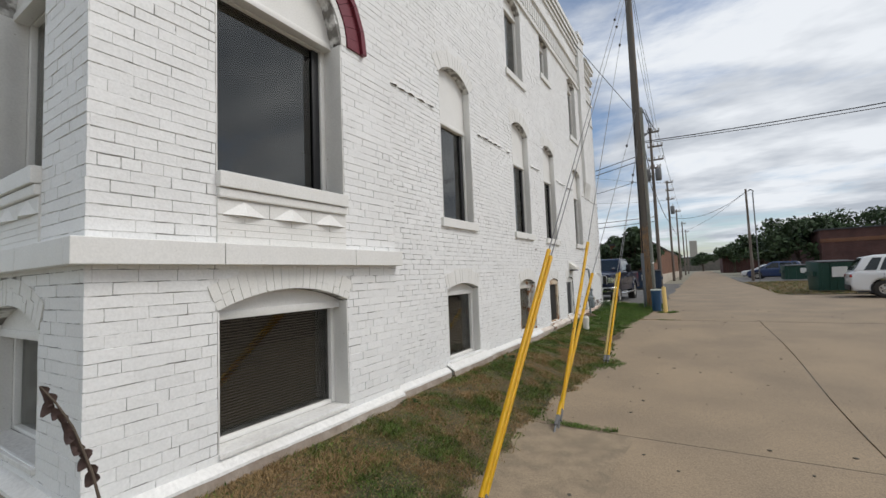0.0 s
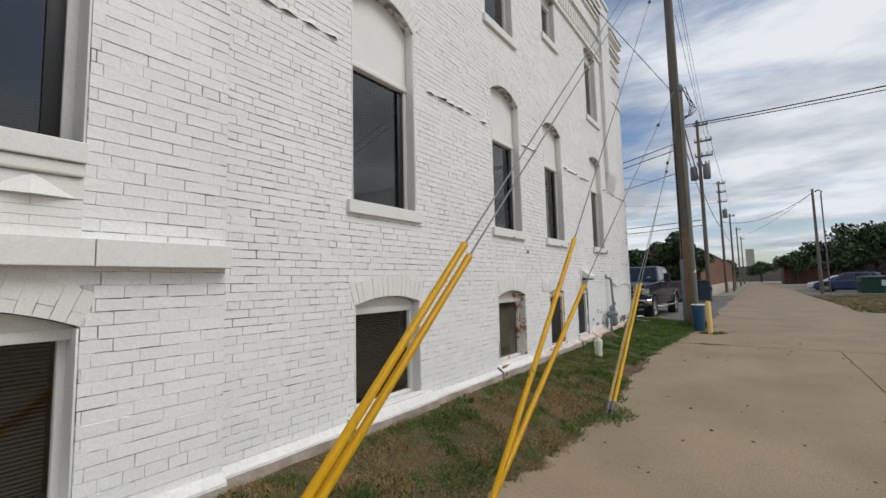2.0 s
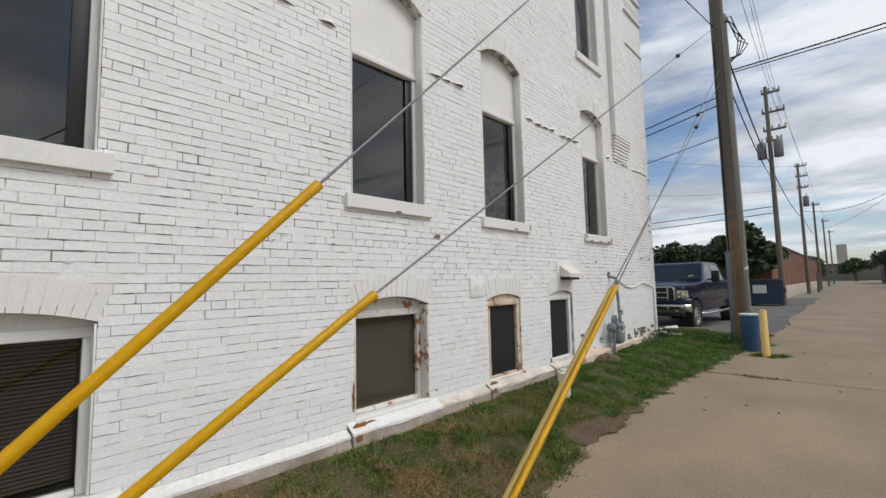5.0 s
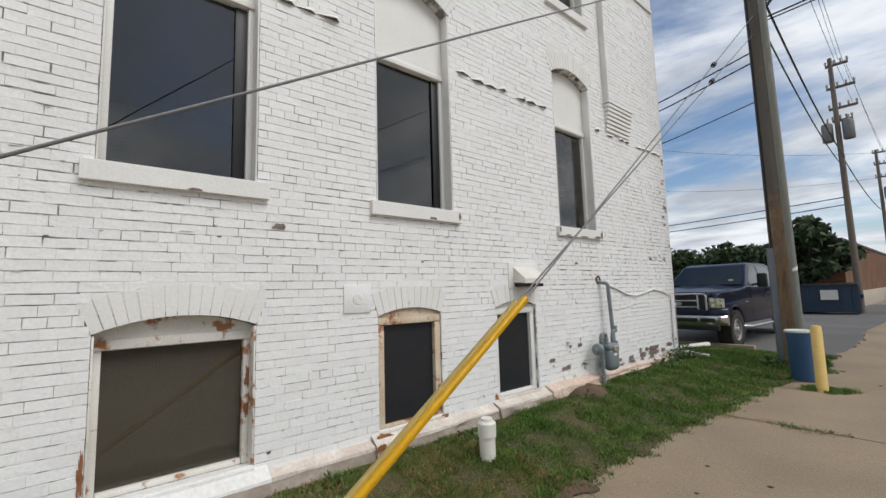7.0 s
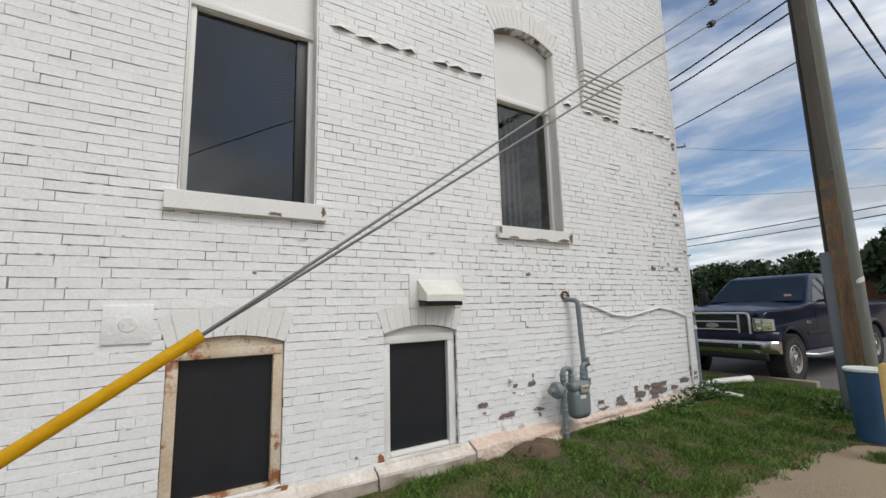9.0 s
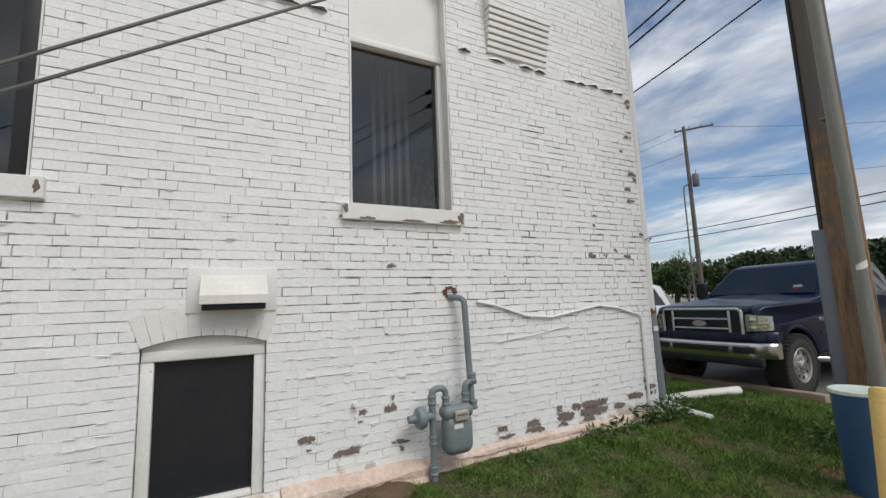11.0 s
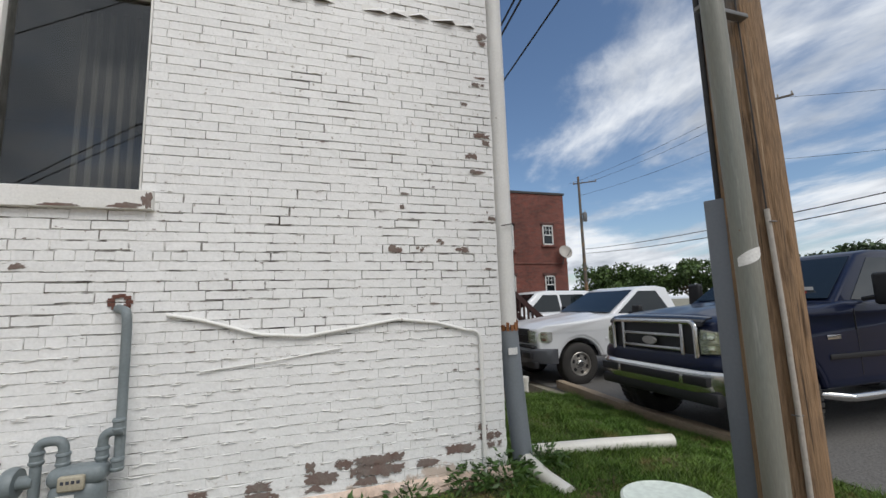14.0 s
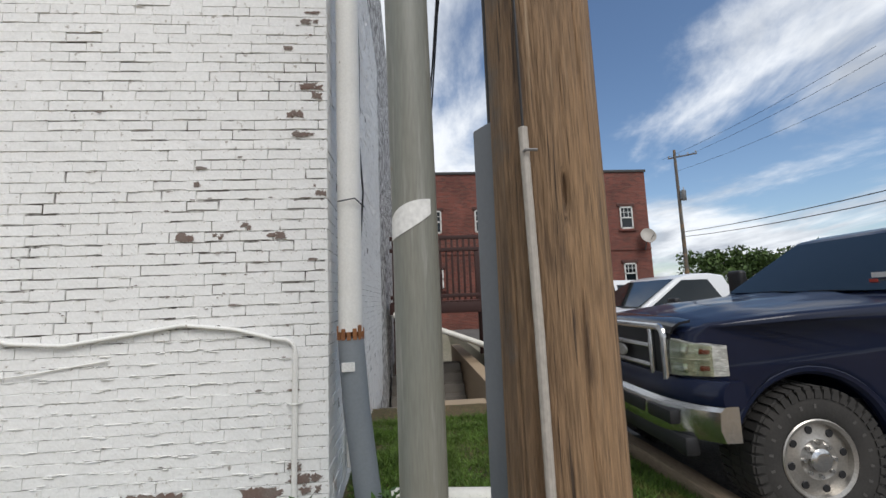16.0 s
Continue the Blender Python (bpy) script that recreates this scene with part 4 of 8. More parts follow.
# ---- the wall's mouldings and fittings ----
def bar(name, put, u0, u1, z0, z1, d0, d1, parent, mat="white", bevel=0.006, label=""):
    return part(name, plate(put, u0, u1, z0, z1, d0, d1, bevel), M[mat], parent, label, 0)


# belt course with butted stones
for a, b in ((Y0 - 0.10, 1.79), (1.796, 3.16), (3.166, YP)):
    bar("belt_stone", EP, a, b, 1.70, 1.86, 0.0, 0.10, wall_east, bevel=0.005)
for a, b in ((-6.4, -5.0), (-4.994, -3.9), (-3.894, PX)):
    bar("belt_stone", S, a, b, 1.70, 1.86, 0.0, 0.10, wall_south, bevel=0.005)
# moulded sill and corbels under the large arched windows
for put, o, owner, d in ((EP, W1, wall_east, 0.06), (S, S1, wall_south, 0.06)):
    bar("sill_stone", put, o.u0, o.u1, 2.29, 2.41, -0.25, d, owner, bevel=0.006)
    bar("sill_fillet", put, o.u0 + 0.004, o.u1 - 0.004, 2.21, 2.286, -0.1, d - 0.02, owner, bevel=0.012)
    bar("apron", put, o.u0 + 0.003, o.u1 - 0.003, 1.865, 2.205, -0.2, 0.007, owner, bevel=0.004)
    w = (o.u1 - o.u0 - 0.006) / 3
    for k in range(4):
        ends = (0, 0.5, 1.5, 2.5, 3) if k % 2 else (0, 1, 2, 3)
        for a, b in zip(ends, ends[1:]):
            bar("apron_brick", put, o.u0 + 0.003 + w * a + 0.0015, o.u0 + 0.003 + w * b - 0.0015, 1.868 + k * 0.053, 1.868 + k * 0.053 + 0.0505, 0.0075, 0.0125, owner, bevel=0.002)
    n = 3
    for k in range(n):
        m = o.u0 + (o.u1 - o.u0) * (k + 0.5) / n
        w = (o.u1 - o.u0) / n / 2 - 0.003
        bar("corbel_course", put, m - w, m + w, 2.085, 2.203, 0.0075, 0.016, owner, bevel=0.003)
        w *= 0.86
        verts = [put(m, 2.201, 0.0165), put(m - w, 2.086, 0.0165), put(m + w, 2.086, 0.0165), put(m - 0.012, 2.084, 0.060), put(m + 0.012, 2.084, 0.060)]
        me = mesh_from("corbel_brick", verts, [(0, 1, 3), (0, 3, 4), (0, 4, 2), (1, 2, 4, 3)])
        part("corbel_brick", me, M["white"], owner, "brick with a peaked face over a pointed foot", 0)

for o in MAIN + BASE + UPPER:
    bar("arch_bed", E, o.u0 - 0.06, o.u1 + 0.06, o.crown + 0.03, o.crown + o.ring + 0.066, -0.0055, -0.0015, wall_east, bevel=0)
for put, o, owner, rec in ((EP, B1, wall_east, 0.188), (S, SB, wall_south, 0.188)) + tuple((E, o, wall_east, r) for o, r in zip(BASE, (0.118, 0.118, 0.018, 0.038))):
    bar("sill_slab", put, o.u0 + 0.003, o.u1 - 0.003, o.z0 - 0.03, o.z0 + 0.005, -rec, 0.022, owner, "ledge_worn" if o.u0 > 9.5 else "ledge", 0.004)
bar("belt_bed", EP, 1.80, 3.12, 1.52, 1.699, -0.005, -0.0005, wall_east, bevel=0)
# dog-tooth course between the windows, worn and painted over
rng = random.Random(21)
for a, b in ((4.02, 5.06), (6.28, 7.98), (9.10, 9.98), (11.10, 12.84), (13.98, 16.38)):
    u = a
    while u < b - 0.10:
        ln = rng.uniform(0.15, 0.24)
        ln = min(ln, b - u)
        if rng.random() < 0.85:
            z = 3.985 + rng.uniform(-0.012, 0.012)
            h, out = rng.uniform(0.040, 0.062), rng.uniform(0.030, 0.058)
            tip = rng.uniform(0.2, 0.8)
            verts = [E(u, z, 0.001), E(u + ln, z, 0.001), E(u + ln, z + h, 0.001), E(u, z + h, 0.001), E(u + ln * tip, z, out), E(u + ln * tip, z + h * 0.9, out * 0.22)]
            me = mesh_from("tooth_brick", verts, [(0, 1, 4), (0, 4, 5, 3), (4, 1, 2, 5), (3, 5, 2)])
            me.materials.append(M["white"])
            # underside face gets a dark colour that imitates the shade below the tooth
            me.materials.append(M["well"])
            me.polygons[0].material_index = 1
            part("tooth_brick", me, M["white"], wall_east, "", 0)
        u += ln

# string courses, frieze and cornice
bar("string_course", E, YP, 14.295, 7.66, 7.74, 0.0, 0.05, wall_east)
bar("string_course", E, YP, 14.295, 8.32, 8.40, 0.0, 0.06, wall_east)
for k in range(64):
    u = YP + 0.1 + k * 0.161
    bar("frieze_brick", E, u, u + 0.075, 7.86, 8.20, 0.0, 0.03, wall_east, bevel=0)
for z, d in ((8.86, 0.05), (8.98, 0.09), (9.10, 0.13)):
    bar("cornice_course", E, YP, 14.295, z, z + 0.09, 0.0, d, wall_east)
bar("coping", E, YP, 14.295, 9.26, 9.40, -0.3, 0.15, wall_east)
bar("coping", EP, Y0, YP - 0.004, 9.26, 9.44, -0.3, 0.10, wall_east)
bar("string_course", E, 15.13, Y1, 7.72, 7.79, 0.0, 0.05, wall_east)
for k in range(8):
    u = 15.2 + k * 0.145
    bar("frieze_brick", E, u, u + 0.07, 7.83, 8.05, 0.0, 0.03, wall_east, bevel=0)
for z, d in ((8.25, 0.05), (8.55, 0.08), (8.66, 0.11), (8.95, 0.14), (9.08, 0.17)):
    bar("cornice_course", E, 15.13, Y1 + 0.05, z, z + 0.06, 0.0, d, wall_east)
bar("string_course", E, 15.13, Y1, 6.92, 6.98, 0.0, 0.03, wall_east)
# chimney breast on stepped corbels
bar("chimney_core", E, 14.31, 15.11, 4.50, 9.58, -0.01, 0.088, wall_east, "white", 0)
bar("chimney_cap", E, 14.27, 15.15, 9.58, 9.70, -0.3, 0.14, wall_east)
for k in range(7):
    z = 4.03 + k * COURSE
    bar("corbel_course", E, 14.31, 15.10 - 0.004 * (7 - k), z + 0.006, z + COURSE - 0.008, -0.004, 0.026 + 0.0105 * k, wall_east, bevel=0.006)

# painted ledge along the foot of the wall, blocks under the basement windows, flaking footing further on
def strip_mesh(put, u0, u1, profile, step, seed):
    """A strip along the wall: profile(u, g) gives the rows (z, d) at u, over ground at g."""
    n = max(2, int((u1 - u0) / step))
    verts, faces = [], []
    for k in range(n + 1):
        u = u0 + (u1 - u0) * k / n
        f = put(u, 0, 0.12)
        row = profile(u, ground_z(f[0], f[1]), lambda s: noise.noise((u * 3.1, s * 7.7, seed)) + 0.5 * noise.noise((u * 11, s * 3.3, seed)))
        m = len(row)
        verts += [put(u, z, d) for z, d in row]
    for k in range(n):
        for i in range(m - 1):
            faces.append((k * m + i, (k + 1) * m + i, (k + 1) * m + i + 1, k * m + i + 1))
    faces += [tuple(range(m)), tuple(n * m + i for i in range(m))[::-1]]
    return mesh_from("strip", verts, faces)


plinth = thing("plinth", (0, 0, 0), "white-painted concrete ledge with a dirty face at the wall foot", "ledge", kind="structure")


def ledge(put, u0, u1, top, out, name="ledge", seed=0, rise=0.045, face="ledge_face", rough=0.004):
    part(name, strip_mesh(put, u0, u1, lambda u, g, j: [(top + rise, -0.02), (top + rise - 0.002 + rough * j(1), 0.004), (top + rough * j(2), out), (top - 0.022 + 2 * rough * j(3), out + 0.004 + rough * j(4))], 0.08, seed), M["footing" if face == "footing" else "ledge_worn" if u0 > 9.0 else "ledge"], plinth, "", 25)
    part("ledge_face", strip_mesh(put, u0, u1, lambda u, g, j: [(top - 0.016, out - 0.03), (top - 0.020 + 2 * rough * j(3), out + 0.001 + rough * j(4)), ((top + g) / 2, out + 0.006 + 2.5 * rough * j(5)), (g + 0.03, out + 0.012 + 4 * rough * j(6)), (g - 0.1, out + 0.03 + 6 * rough * j(6))], 0.06, seed), M[face], plinth, "dirty grey and peach face of the ledge", 40)


ledge(EP, Y0 - 0.07, YP, 0.235, 0.075)
ledge(E, YP + 0.002, 5.14, 0.235, 0.08, seed=1)
ledge(E, 5.144, 6.40, 0.245, 0.125, "sill_block", 2, 0.072)
ledge(E, 6.404, 8.0, 0.235, 0.075, seed=3)
ledge(E, 8.004, 9.12, 0.255, 0.105, "sill_block", 4, 0.072, rough=0.006)
ledge(E, 9.124, 9.98, 0.25, 0.08, seed=5, rough=0.008)
ledge(E, 9.984, 10.90, 0.265, 0.10, "sill_block", 6, 0.062, rough=0.010)
ledge(E, 10.904, 11.5, 0.27, 0.08, seed=7, rough=0.009)
ledge(E, 11.504, 12.42, 0.285, 0.10, "sill_block", 8, 0.052, rough=0.010)
ledge(E, 12.424, 13.5, 0.31, 0.12, "footing", 9, 0.05, "footing", 0.016)
ledge(E, 13.504, Y1 + 0.02, 0.31, 0.04, "footing", 10, 0.03, "footing", 0.012)
ledge(S, -6.4, PX + 0.08, 0.25, 0.09, seed=11)
verts, faces = [], []
for q in range(13):
    for p in range(23):
        x, y = WX + 0.10 + 0.46 * q / 12, 12.62 + 0.85 * p / 22
        f = max(0.0, 1 - ((x - WX - 0.18) / 0.28) ** 2 - ((y - 13.05) / 0.38) ** 2)
        verts.append((x, y, ground_z(x, y) - 0.01 + 0.10 * f ** 0.8 + 0.03 * f * noise.noise((x * 9, y * 9, 4)) + 0.012 * noise.noise((x * 27, y * 27, 5))))
faces = [(q * 23 + p, (q + 1) * 23 + p, (q + 1) * 23 + p + 1, q * 23 + p + 1) for q in range(12) for p in range(22)]
part("dirt_mound", mesh_from("dirt_mound", verts, faces), M["soil_bare"], lawn, "small heap of bare brown dirt against the footing", 60)

# peeled patches that show the brick
bm = B()
for u, z, w, h in ((16.28, 3.02, .10, .05), (16.2, 2.80, .08, .06), (16.22, 2.66, .12, .045), (16.3, 3.5, .1, .04), (16.33, 3.9, .1, .05), (16.1, 2.02, .1, .035), (15.55, 2.02, .12, .04), (15.75, 2.0, .08, .03),
                   (16.22, 0.62, .09, .09), (16.3, 0.55, .1, .07), (15.38, 0.47, .30, .14), (15.0, 0.45, .2, .10), (14.62, 0.42, .16, .07), (15.18, 0.52, .12, .06), (14.3, 0.4, .12, .05), (16.0, 0.5, .14, .08), (15.6, 2.35, .05, .03), (16.15, 3.25, .06, .04), (16.34, 2.95, .05, .06), (15.9, 2.1, .07, .03), (12.6, 0.62, .12, .04), (12.9, 0.52, .16, .05), (13.3, 0.5, .1, .06), (15.75, 0.46, .12, .06), (13.22, 0.80, .10, .05), (13.0, 0.74, .07, .04), (16.34, 2.3, .06, .05), (13.25, 1.9, .09, .03), (9.2, 2.08, .10, .05), (13.84, 2.31, .07, .06), (12.9, 2.27, .09, .035), (10.5, 2.35, .06, .03)):
    for q in range(3 + int(w * h * 800)):
        fu = u + rng.gauss(0, 0.24) * w
        row = math.floor((z + rng.gauss(0, 0.24) * h - 0.02) / COURSE)
        fz = 0.02 + (row + 0.5) * COURSE + rng.gauss(0, 0.006)
        fw, fh = rng.uniform(0.25, 0.85) * min(w, 0.15), min(rng.uniform(0.4, 1.0) * h, rng.uniform(0.5, 1.15) * COURSE)
        n = 22
        c = bm.verts.new(E(min(fu, 16.36), fz, 0.0060 + 0.0003 * q))
        rim = []
        for k in range(n):
            a = k * 2 * math.pi / n
            r = 0.5 / max(abs(math.cos(a)), abs(math.sin(a))) * (0.86 + 0.8 * noise.noise((fu * 9 + math.cos(a) * 1.9, fz * 9 + math.sin(a) * 1.9, 2)) + 0.45 * noise.noise((fu * 5 + math.cos(a) * 7, fz + math.sin(a) * 7, 7)))
            rim.append(bm.verts.new(E(min(16.396, fu + fw * r * math.cos(a)), fz + fh * r * math.sin(a), 0.0054 + 0.0003 * q)))
        for k in range(n):
            bm.faces.new((c, rim[k], rim[(k + 1) % n]))
part("peeled_patch", bm, material("bare_brick", (0.17, 0.105, 0.085), 0.9, second=(0.22, 0.20, 0.18), big=9, fine=70, amount=0.9, bump=0.6), wall_east, "bare brown and grey brick where paint has gone", 0)
bm = B()
for u, z, w, h, d in ((8.075, 0.53, .03, .30, .003), (8.10, 0.30, .16, .06, .062), (8.06, 0.215, .07, .07, .118), (9.01, 0.95, .05, .20, -.112), (9.0, 0.72, .04, .12, -.112), (8.2, 0.30, .2, .03, .05), (10.09, 0.31, .20, .06, .05), (10.02, 0.24, .10, .08, .115), (10.8, 0.33, .12, .05, .02), (11.56, 0.36, .08, .1, .003)):
    n = 22
    c = bm.verts.new(E(u, z, d + 0.001))
    rim = []
    for k in range(n):
        q = k * 2 * math.pi / n
        r = 0.5 * (0.85 + 0.6 * noise.noise((u * 9 + math.cos(q) * 2.7, z * 9 + math.sin(q) * 2.7, 2)) + 0.4 * noise.noise((u * 5 + math.cos(q) * 9, z + math.sin(q) * 9, 7)))
        rim.append(bm.verts.new(E(u + w * r * math.cos(q), z + h * r * math.sin(q), d)))
    for k in range(n):
        bm.faces.new((c, rim[k], rim[(k + 1) % n]))
part("rust_stain", bm, M["rust"], wall_east, "rust bleeding at basement window corners", 0)


bm = B()
for u, z, w, h in ((13.91, 2.31, .07, .12), (13.80, 2.27, .16, .05), (13.45, 2.262, .22, .03), (13.05, 2.262, .14, .03), (12.87, 2.33, .05, .08), (8.6, 2.29, .10, .025), (10.7, 2.28, .10, .03), (11.06, 2.33, .04, .07)):
    n = 22
    c = bm.verts.new(E(u, z, 0.0475))
    rim = []
    for k in range(n):
        q = k * 2 * math.pi / n
        r = 0.5 * (0.9 + 0.6 * noise.noise((u * 9 + math.cos(q) * 2.7, z * 9 + math.sin(q) * 2.7, 2)) + 0.4 * noise.noise((u * 5 + math.cos(q) * 9, z + math.sin(q) * 9, 7)))
        rim.append(bm.verts.new(E(u + w * r * math.cos(q), max(2.255, z + h * r * math.sin(q)), 0.0465)))
    for k in range(n):
        bm.faces.new((c, rim[k], rim[(k + 1) % n]))
part("chipped_edge", bm, bpy.data.materials["bare_brick"], wall_east, "bare brown stone where the sills are chipped", 0)

# small chips of lost paint along the joints, and ridges of thick smeared paint lower down
crng = random.Random(77)


def at_joint(z):
    return round(z / COURSE) * COURSE + 0.02


def in_opening(u, z):
    return any(o.u0 - 0.08 < u < o.u1 + 0.08 and o.z0 - 0.2 < z < o.crown + 0.25 for o in MAIN + BASE + UPPER)


chips = []
for k in range(330):
    q = crng.random()
    if q < 0.42:
        u, z = crng.uniform(13.2, 16.38), crng.gauss(1.95, 0.35)
    elif q < 0.58:
        u, z = 16.38 - abs(crng.gauss(0, 0.35)), crng.uniform(0.4, 5.5)
    elif q < 0.74:
        u, z = crng.uniform(9.0, 16.38), 0.36 + abs(crng.gauss(0, 0.25))
    elif q < 0.88:
        u, z = crng.uniform(5.0, 13.0), crng.gauss(2.05, 0.25)
    else:
        u, z = crng.uniform(4.1, 16.3), crng.uniform(0.5, 6.5)
    if not in_opening(u, z) and z > 0.34:
        chips.append((u, at_joint(z) + crng.gauss(0, 0.008), crng.uniform(0.004, 0.022) * (1 + 1.5 * (crng.random() < 0.10)), crng.uniform(0.0015, 0.005) * (1 + 1.6 * (crng.random() < 0.14))))
bm = B()
for u, z, w, h in chips:
    n = 9
    rim = [bm.verts.new(E(min(16.395, u + w * math.cos(k * 0.698) * crng.uniform(0.5, 1.15)), z + h * math.sin(k * 0.698) * crng.uniform(0.5, 1.15), 0.0062)) for k in range(n)]
    bm.faces.new(rim)
part("paint_chips", bm, M["chip"], wall_east, "small dark chips where paint has flaked off", 0)["kind"] = "stuff"
verts, faces = [], []
for k in range(900):
    u, z, ln = crng.uniform(11.2, 16.2), 0.34 + 1.05 * crng.random(), crng.uniform(0.02, 0.085)
    if crng.random() < 0.22:
        u, z = crng.uniform(4.2, 16.1), crng.uniform(0.4, 3.6)
    if in_opening(u, z) or in_opening(u + ln, z):
        continue
    z, hh = at_joint(z) + crng.gauss(0, 0.006), crng.uniform(0.0015, 0.004)
    n = 6
    m = len(verts)
    for i in range(n + 1):
        f = i / n
        s_ = math.sin(math.pi * f) ** 0.6
        zz = z + 0.003 * noise.noise((u * 5, f * 3, k))
        verts += [E(u + ln * f, zz + hh * s_ + 0.001, 0.002), E(u + ln * f, zz, 0.0045 + 0.0035 * s_), E(u + ln * f, zz - hh * s_ * 0.5 - 0.001, 0.002)]
    faces += [(m + 3 * i + q, m + 3 * i + 3 + q, m + 3 * i + 4 + q, m + 3 * i + 1 + q) for i in range(n) for q in range(2)]
part("paint_ridges", mesh_from("paint_ridges", verts, faces), M["white"], wall_east, "thick smeared paint along the joints", 60)["kind"] = "stuff"

# dryer vent over the last basement window
vent = thing("wall_vent", (WX, 12.11, 1.66), "white metal dryer vent hood on the brick wall", "vent")
bm = B()
box(bm, (0.0005, -0.28, -0.10), (0.016, 0.27, 0.20), 0.004)
part("back_plate", bm, M["white"], vent)
bm = B()
verts = [(0.016, -0.2, 0.15), (0.016, 0.2, 0.15), (0.19, 0.2, 0.01), (0.19, -0.2, 0.01), (0.19, 0.2, -0.045), (0.19, -0.2, -0.045), (0.016, 0.2, -0.03), (0.016, -0.2, -0.03)]
part("hood", mesh_from("hood", verts, [(0, 3, 2, 1), (3, 5, 4, 2), (0, 7, 5, 3), (1, 2, 4, 6), (0, 1, 6, 7)]), M["pvc_white"], vent, "bright white sloped hood", 0)
# black block in place of the shade inside the open hood
bm = B()
box(bm, (0.017, -0.188, -0.085), (0.15, 0.188, -0.048), 0.004)
part("flap", bm, M["black_paint"], vent, "black block standing in for the hood's dark open underside")
cover = thing("wall_plate", (WX, 9.86, 1.50), "white-painted square cover plate on the wall", "plate")
bm = B()
box(bm, (0.0005, -0.13, -0.12), (0.014, 0.13, 0.12), 0.004)
part("cover", bm, M["brick_paint"], cover)
bm = B()
lathe(bm, [(0, 0.004), (0.045, 0.004), (0.05, 0.0)], 20, pose(0.014, 0, 0, 0, 90, 0))
part("knockout", bm, M["ledge"], cover)

# gas meter and its pipes
def pipe(parent, pts, r, mat="meter", name="pipe", n=14):
    return part(name, sweep(B(), pts, r, n), M[mat], parent)


def bend(a, b, c, r=0.05, n=5):
    """Points of a rounded corner from a through b to c."""
    a, b, c = Vector(a), Vector(b), Vector(c)
    p, q = b + (a - b).normalized() * r, b + (c - b).normalized() * r
    return [p.lerp(b, k / n).lerp(b.lerp(q, k / n), k / n) for k in range(n + 1)]


meter = thing("gas_meter", (WX + 0.16, 13.61, ground_z(-3.0, 13.72)), "grey gas meter with regulator and riser pipe on the wall", "gas meter")
gz0 = ground_z(-3.0, 13.72)
Z = lambda z: z - gz0
bm = B()
box(bm, (-0.07, -0.025, Z(0.39)), (0.09, 0.235, Z(0.70)), 0.075, 5)
part("meter_body", bm, M["meter"], meter, "dark grey-green meter case")
bm = B()
box(bm, (-0.06, -0.03, Z(0.66)), (0.08, 0.24, Z(0.765)), 0.045, 4)
case = part("meter_head", bm, M["meter"], meter)
bm = B()
box(bm, (0.08, 0.045, Z(0.655)), (0.112, 0.165, Z(0.735)), 0.012, 3)
dial = part("dial_box", bm, M["dial"], meter, "tan dial box with dark digit bars")
bm = B()
for k in range(4):
    box(bm, (0.1115, 0.062 + k * 0.024, Z(0.695)), (0.1135, 0.077 + k * 0.024, Z(0.712)))
part("digits", bm, M["ink"], dial, "", 0)
bm = B()
box(bm, (0.091, 0.04, Z(0.60)), (0.094, 0.12, Z(0.635)))
part("tag", bm, M["paper"], meter, "white tag", 0)
up, top = Z(0.86), Z(1.56)
pipe(meter, [(0.0, -0.10, -0.1), (0.0, -0.10, Z(0.78))] + bend((0, -0.10, Z(0.7)), (0, -0.10, Z(0.90)), (0, 0.0, Z(0.90))) + bend((0, -0.05, Z(0.90)), (0, 0.02, Z(0.90)), (0, 0.02, Z(0.7))) + [(0, 0.02, Z(0.74))], 0.026, name="inlet_pipe")
pipe(meter, [(0, 0.20, Z(0.74))] + bend((0, 0.20, Z(0.74)), (0, 0.20, Z(0.92)), (0, 0.28, Z(0.92))) + [(0, 0.30, Z(0.92))], 0.026, name="outlet_pipe")
pipe(meter, [(-0.02, 0.275, Z(0.70)), (-0.03, 0.27, Z(0.95)), (-0.05, 0.26, Z(1.50))] + bend((-0.05, 0.26, Z(1.5)), (-0.05, 0.255, Z(1.60)), (-0.16, 0.18, Z(1.62))) + [(-0.16, 0.17, Z(1.62))], 0.027, name="riser_pipe")
for yy, zz in ((-0.10, 0.82), (0.02, 0.80), (0.20, 0.81), (0.272, 0.955), (0.275, 0.74), (-0.10, 0.52), (-0.10, 0.30)):
    bm = B()
    lathe(bm, [(0, -0.036), (0.031, -0.036), (0.035, -0.028), (0.035, -0.020), (0.0305, -0.014), (0.0305, 0.014), (0.035, 0.020), (0.035, 0.028), (0.031, 0.036), (0, 0.036)], 16, pose(0, yy, Z(zz)))
    part("fitting", bm, M["meter"], meter)
bm = B()
lathe(bm, [(0, -0.03), (0.075, -0.03), (0.085, -0.008), (0.085, 0.008), (0.075, 0.03), (0.03, 0.05), (0.03, 0.10), (0, 0.10)], 20, pose(0.0, -0.20, Z(0.70), 90, 0, 0))
part("regulator", bm, M["meter"], meter, "round regulator with vent")
bm = B()
lathe(bm, [(0, 0), (0.035, 0), (0.035, 0.16), (0, 0.16)], 14, pose(0.0, -0.26, Z(0.70), -90, 0, 0))
part("regulator_pipe", bm, M["meter"], meter)
bm = B()
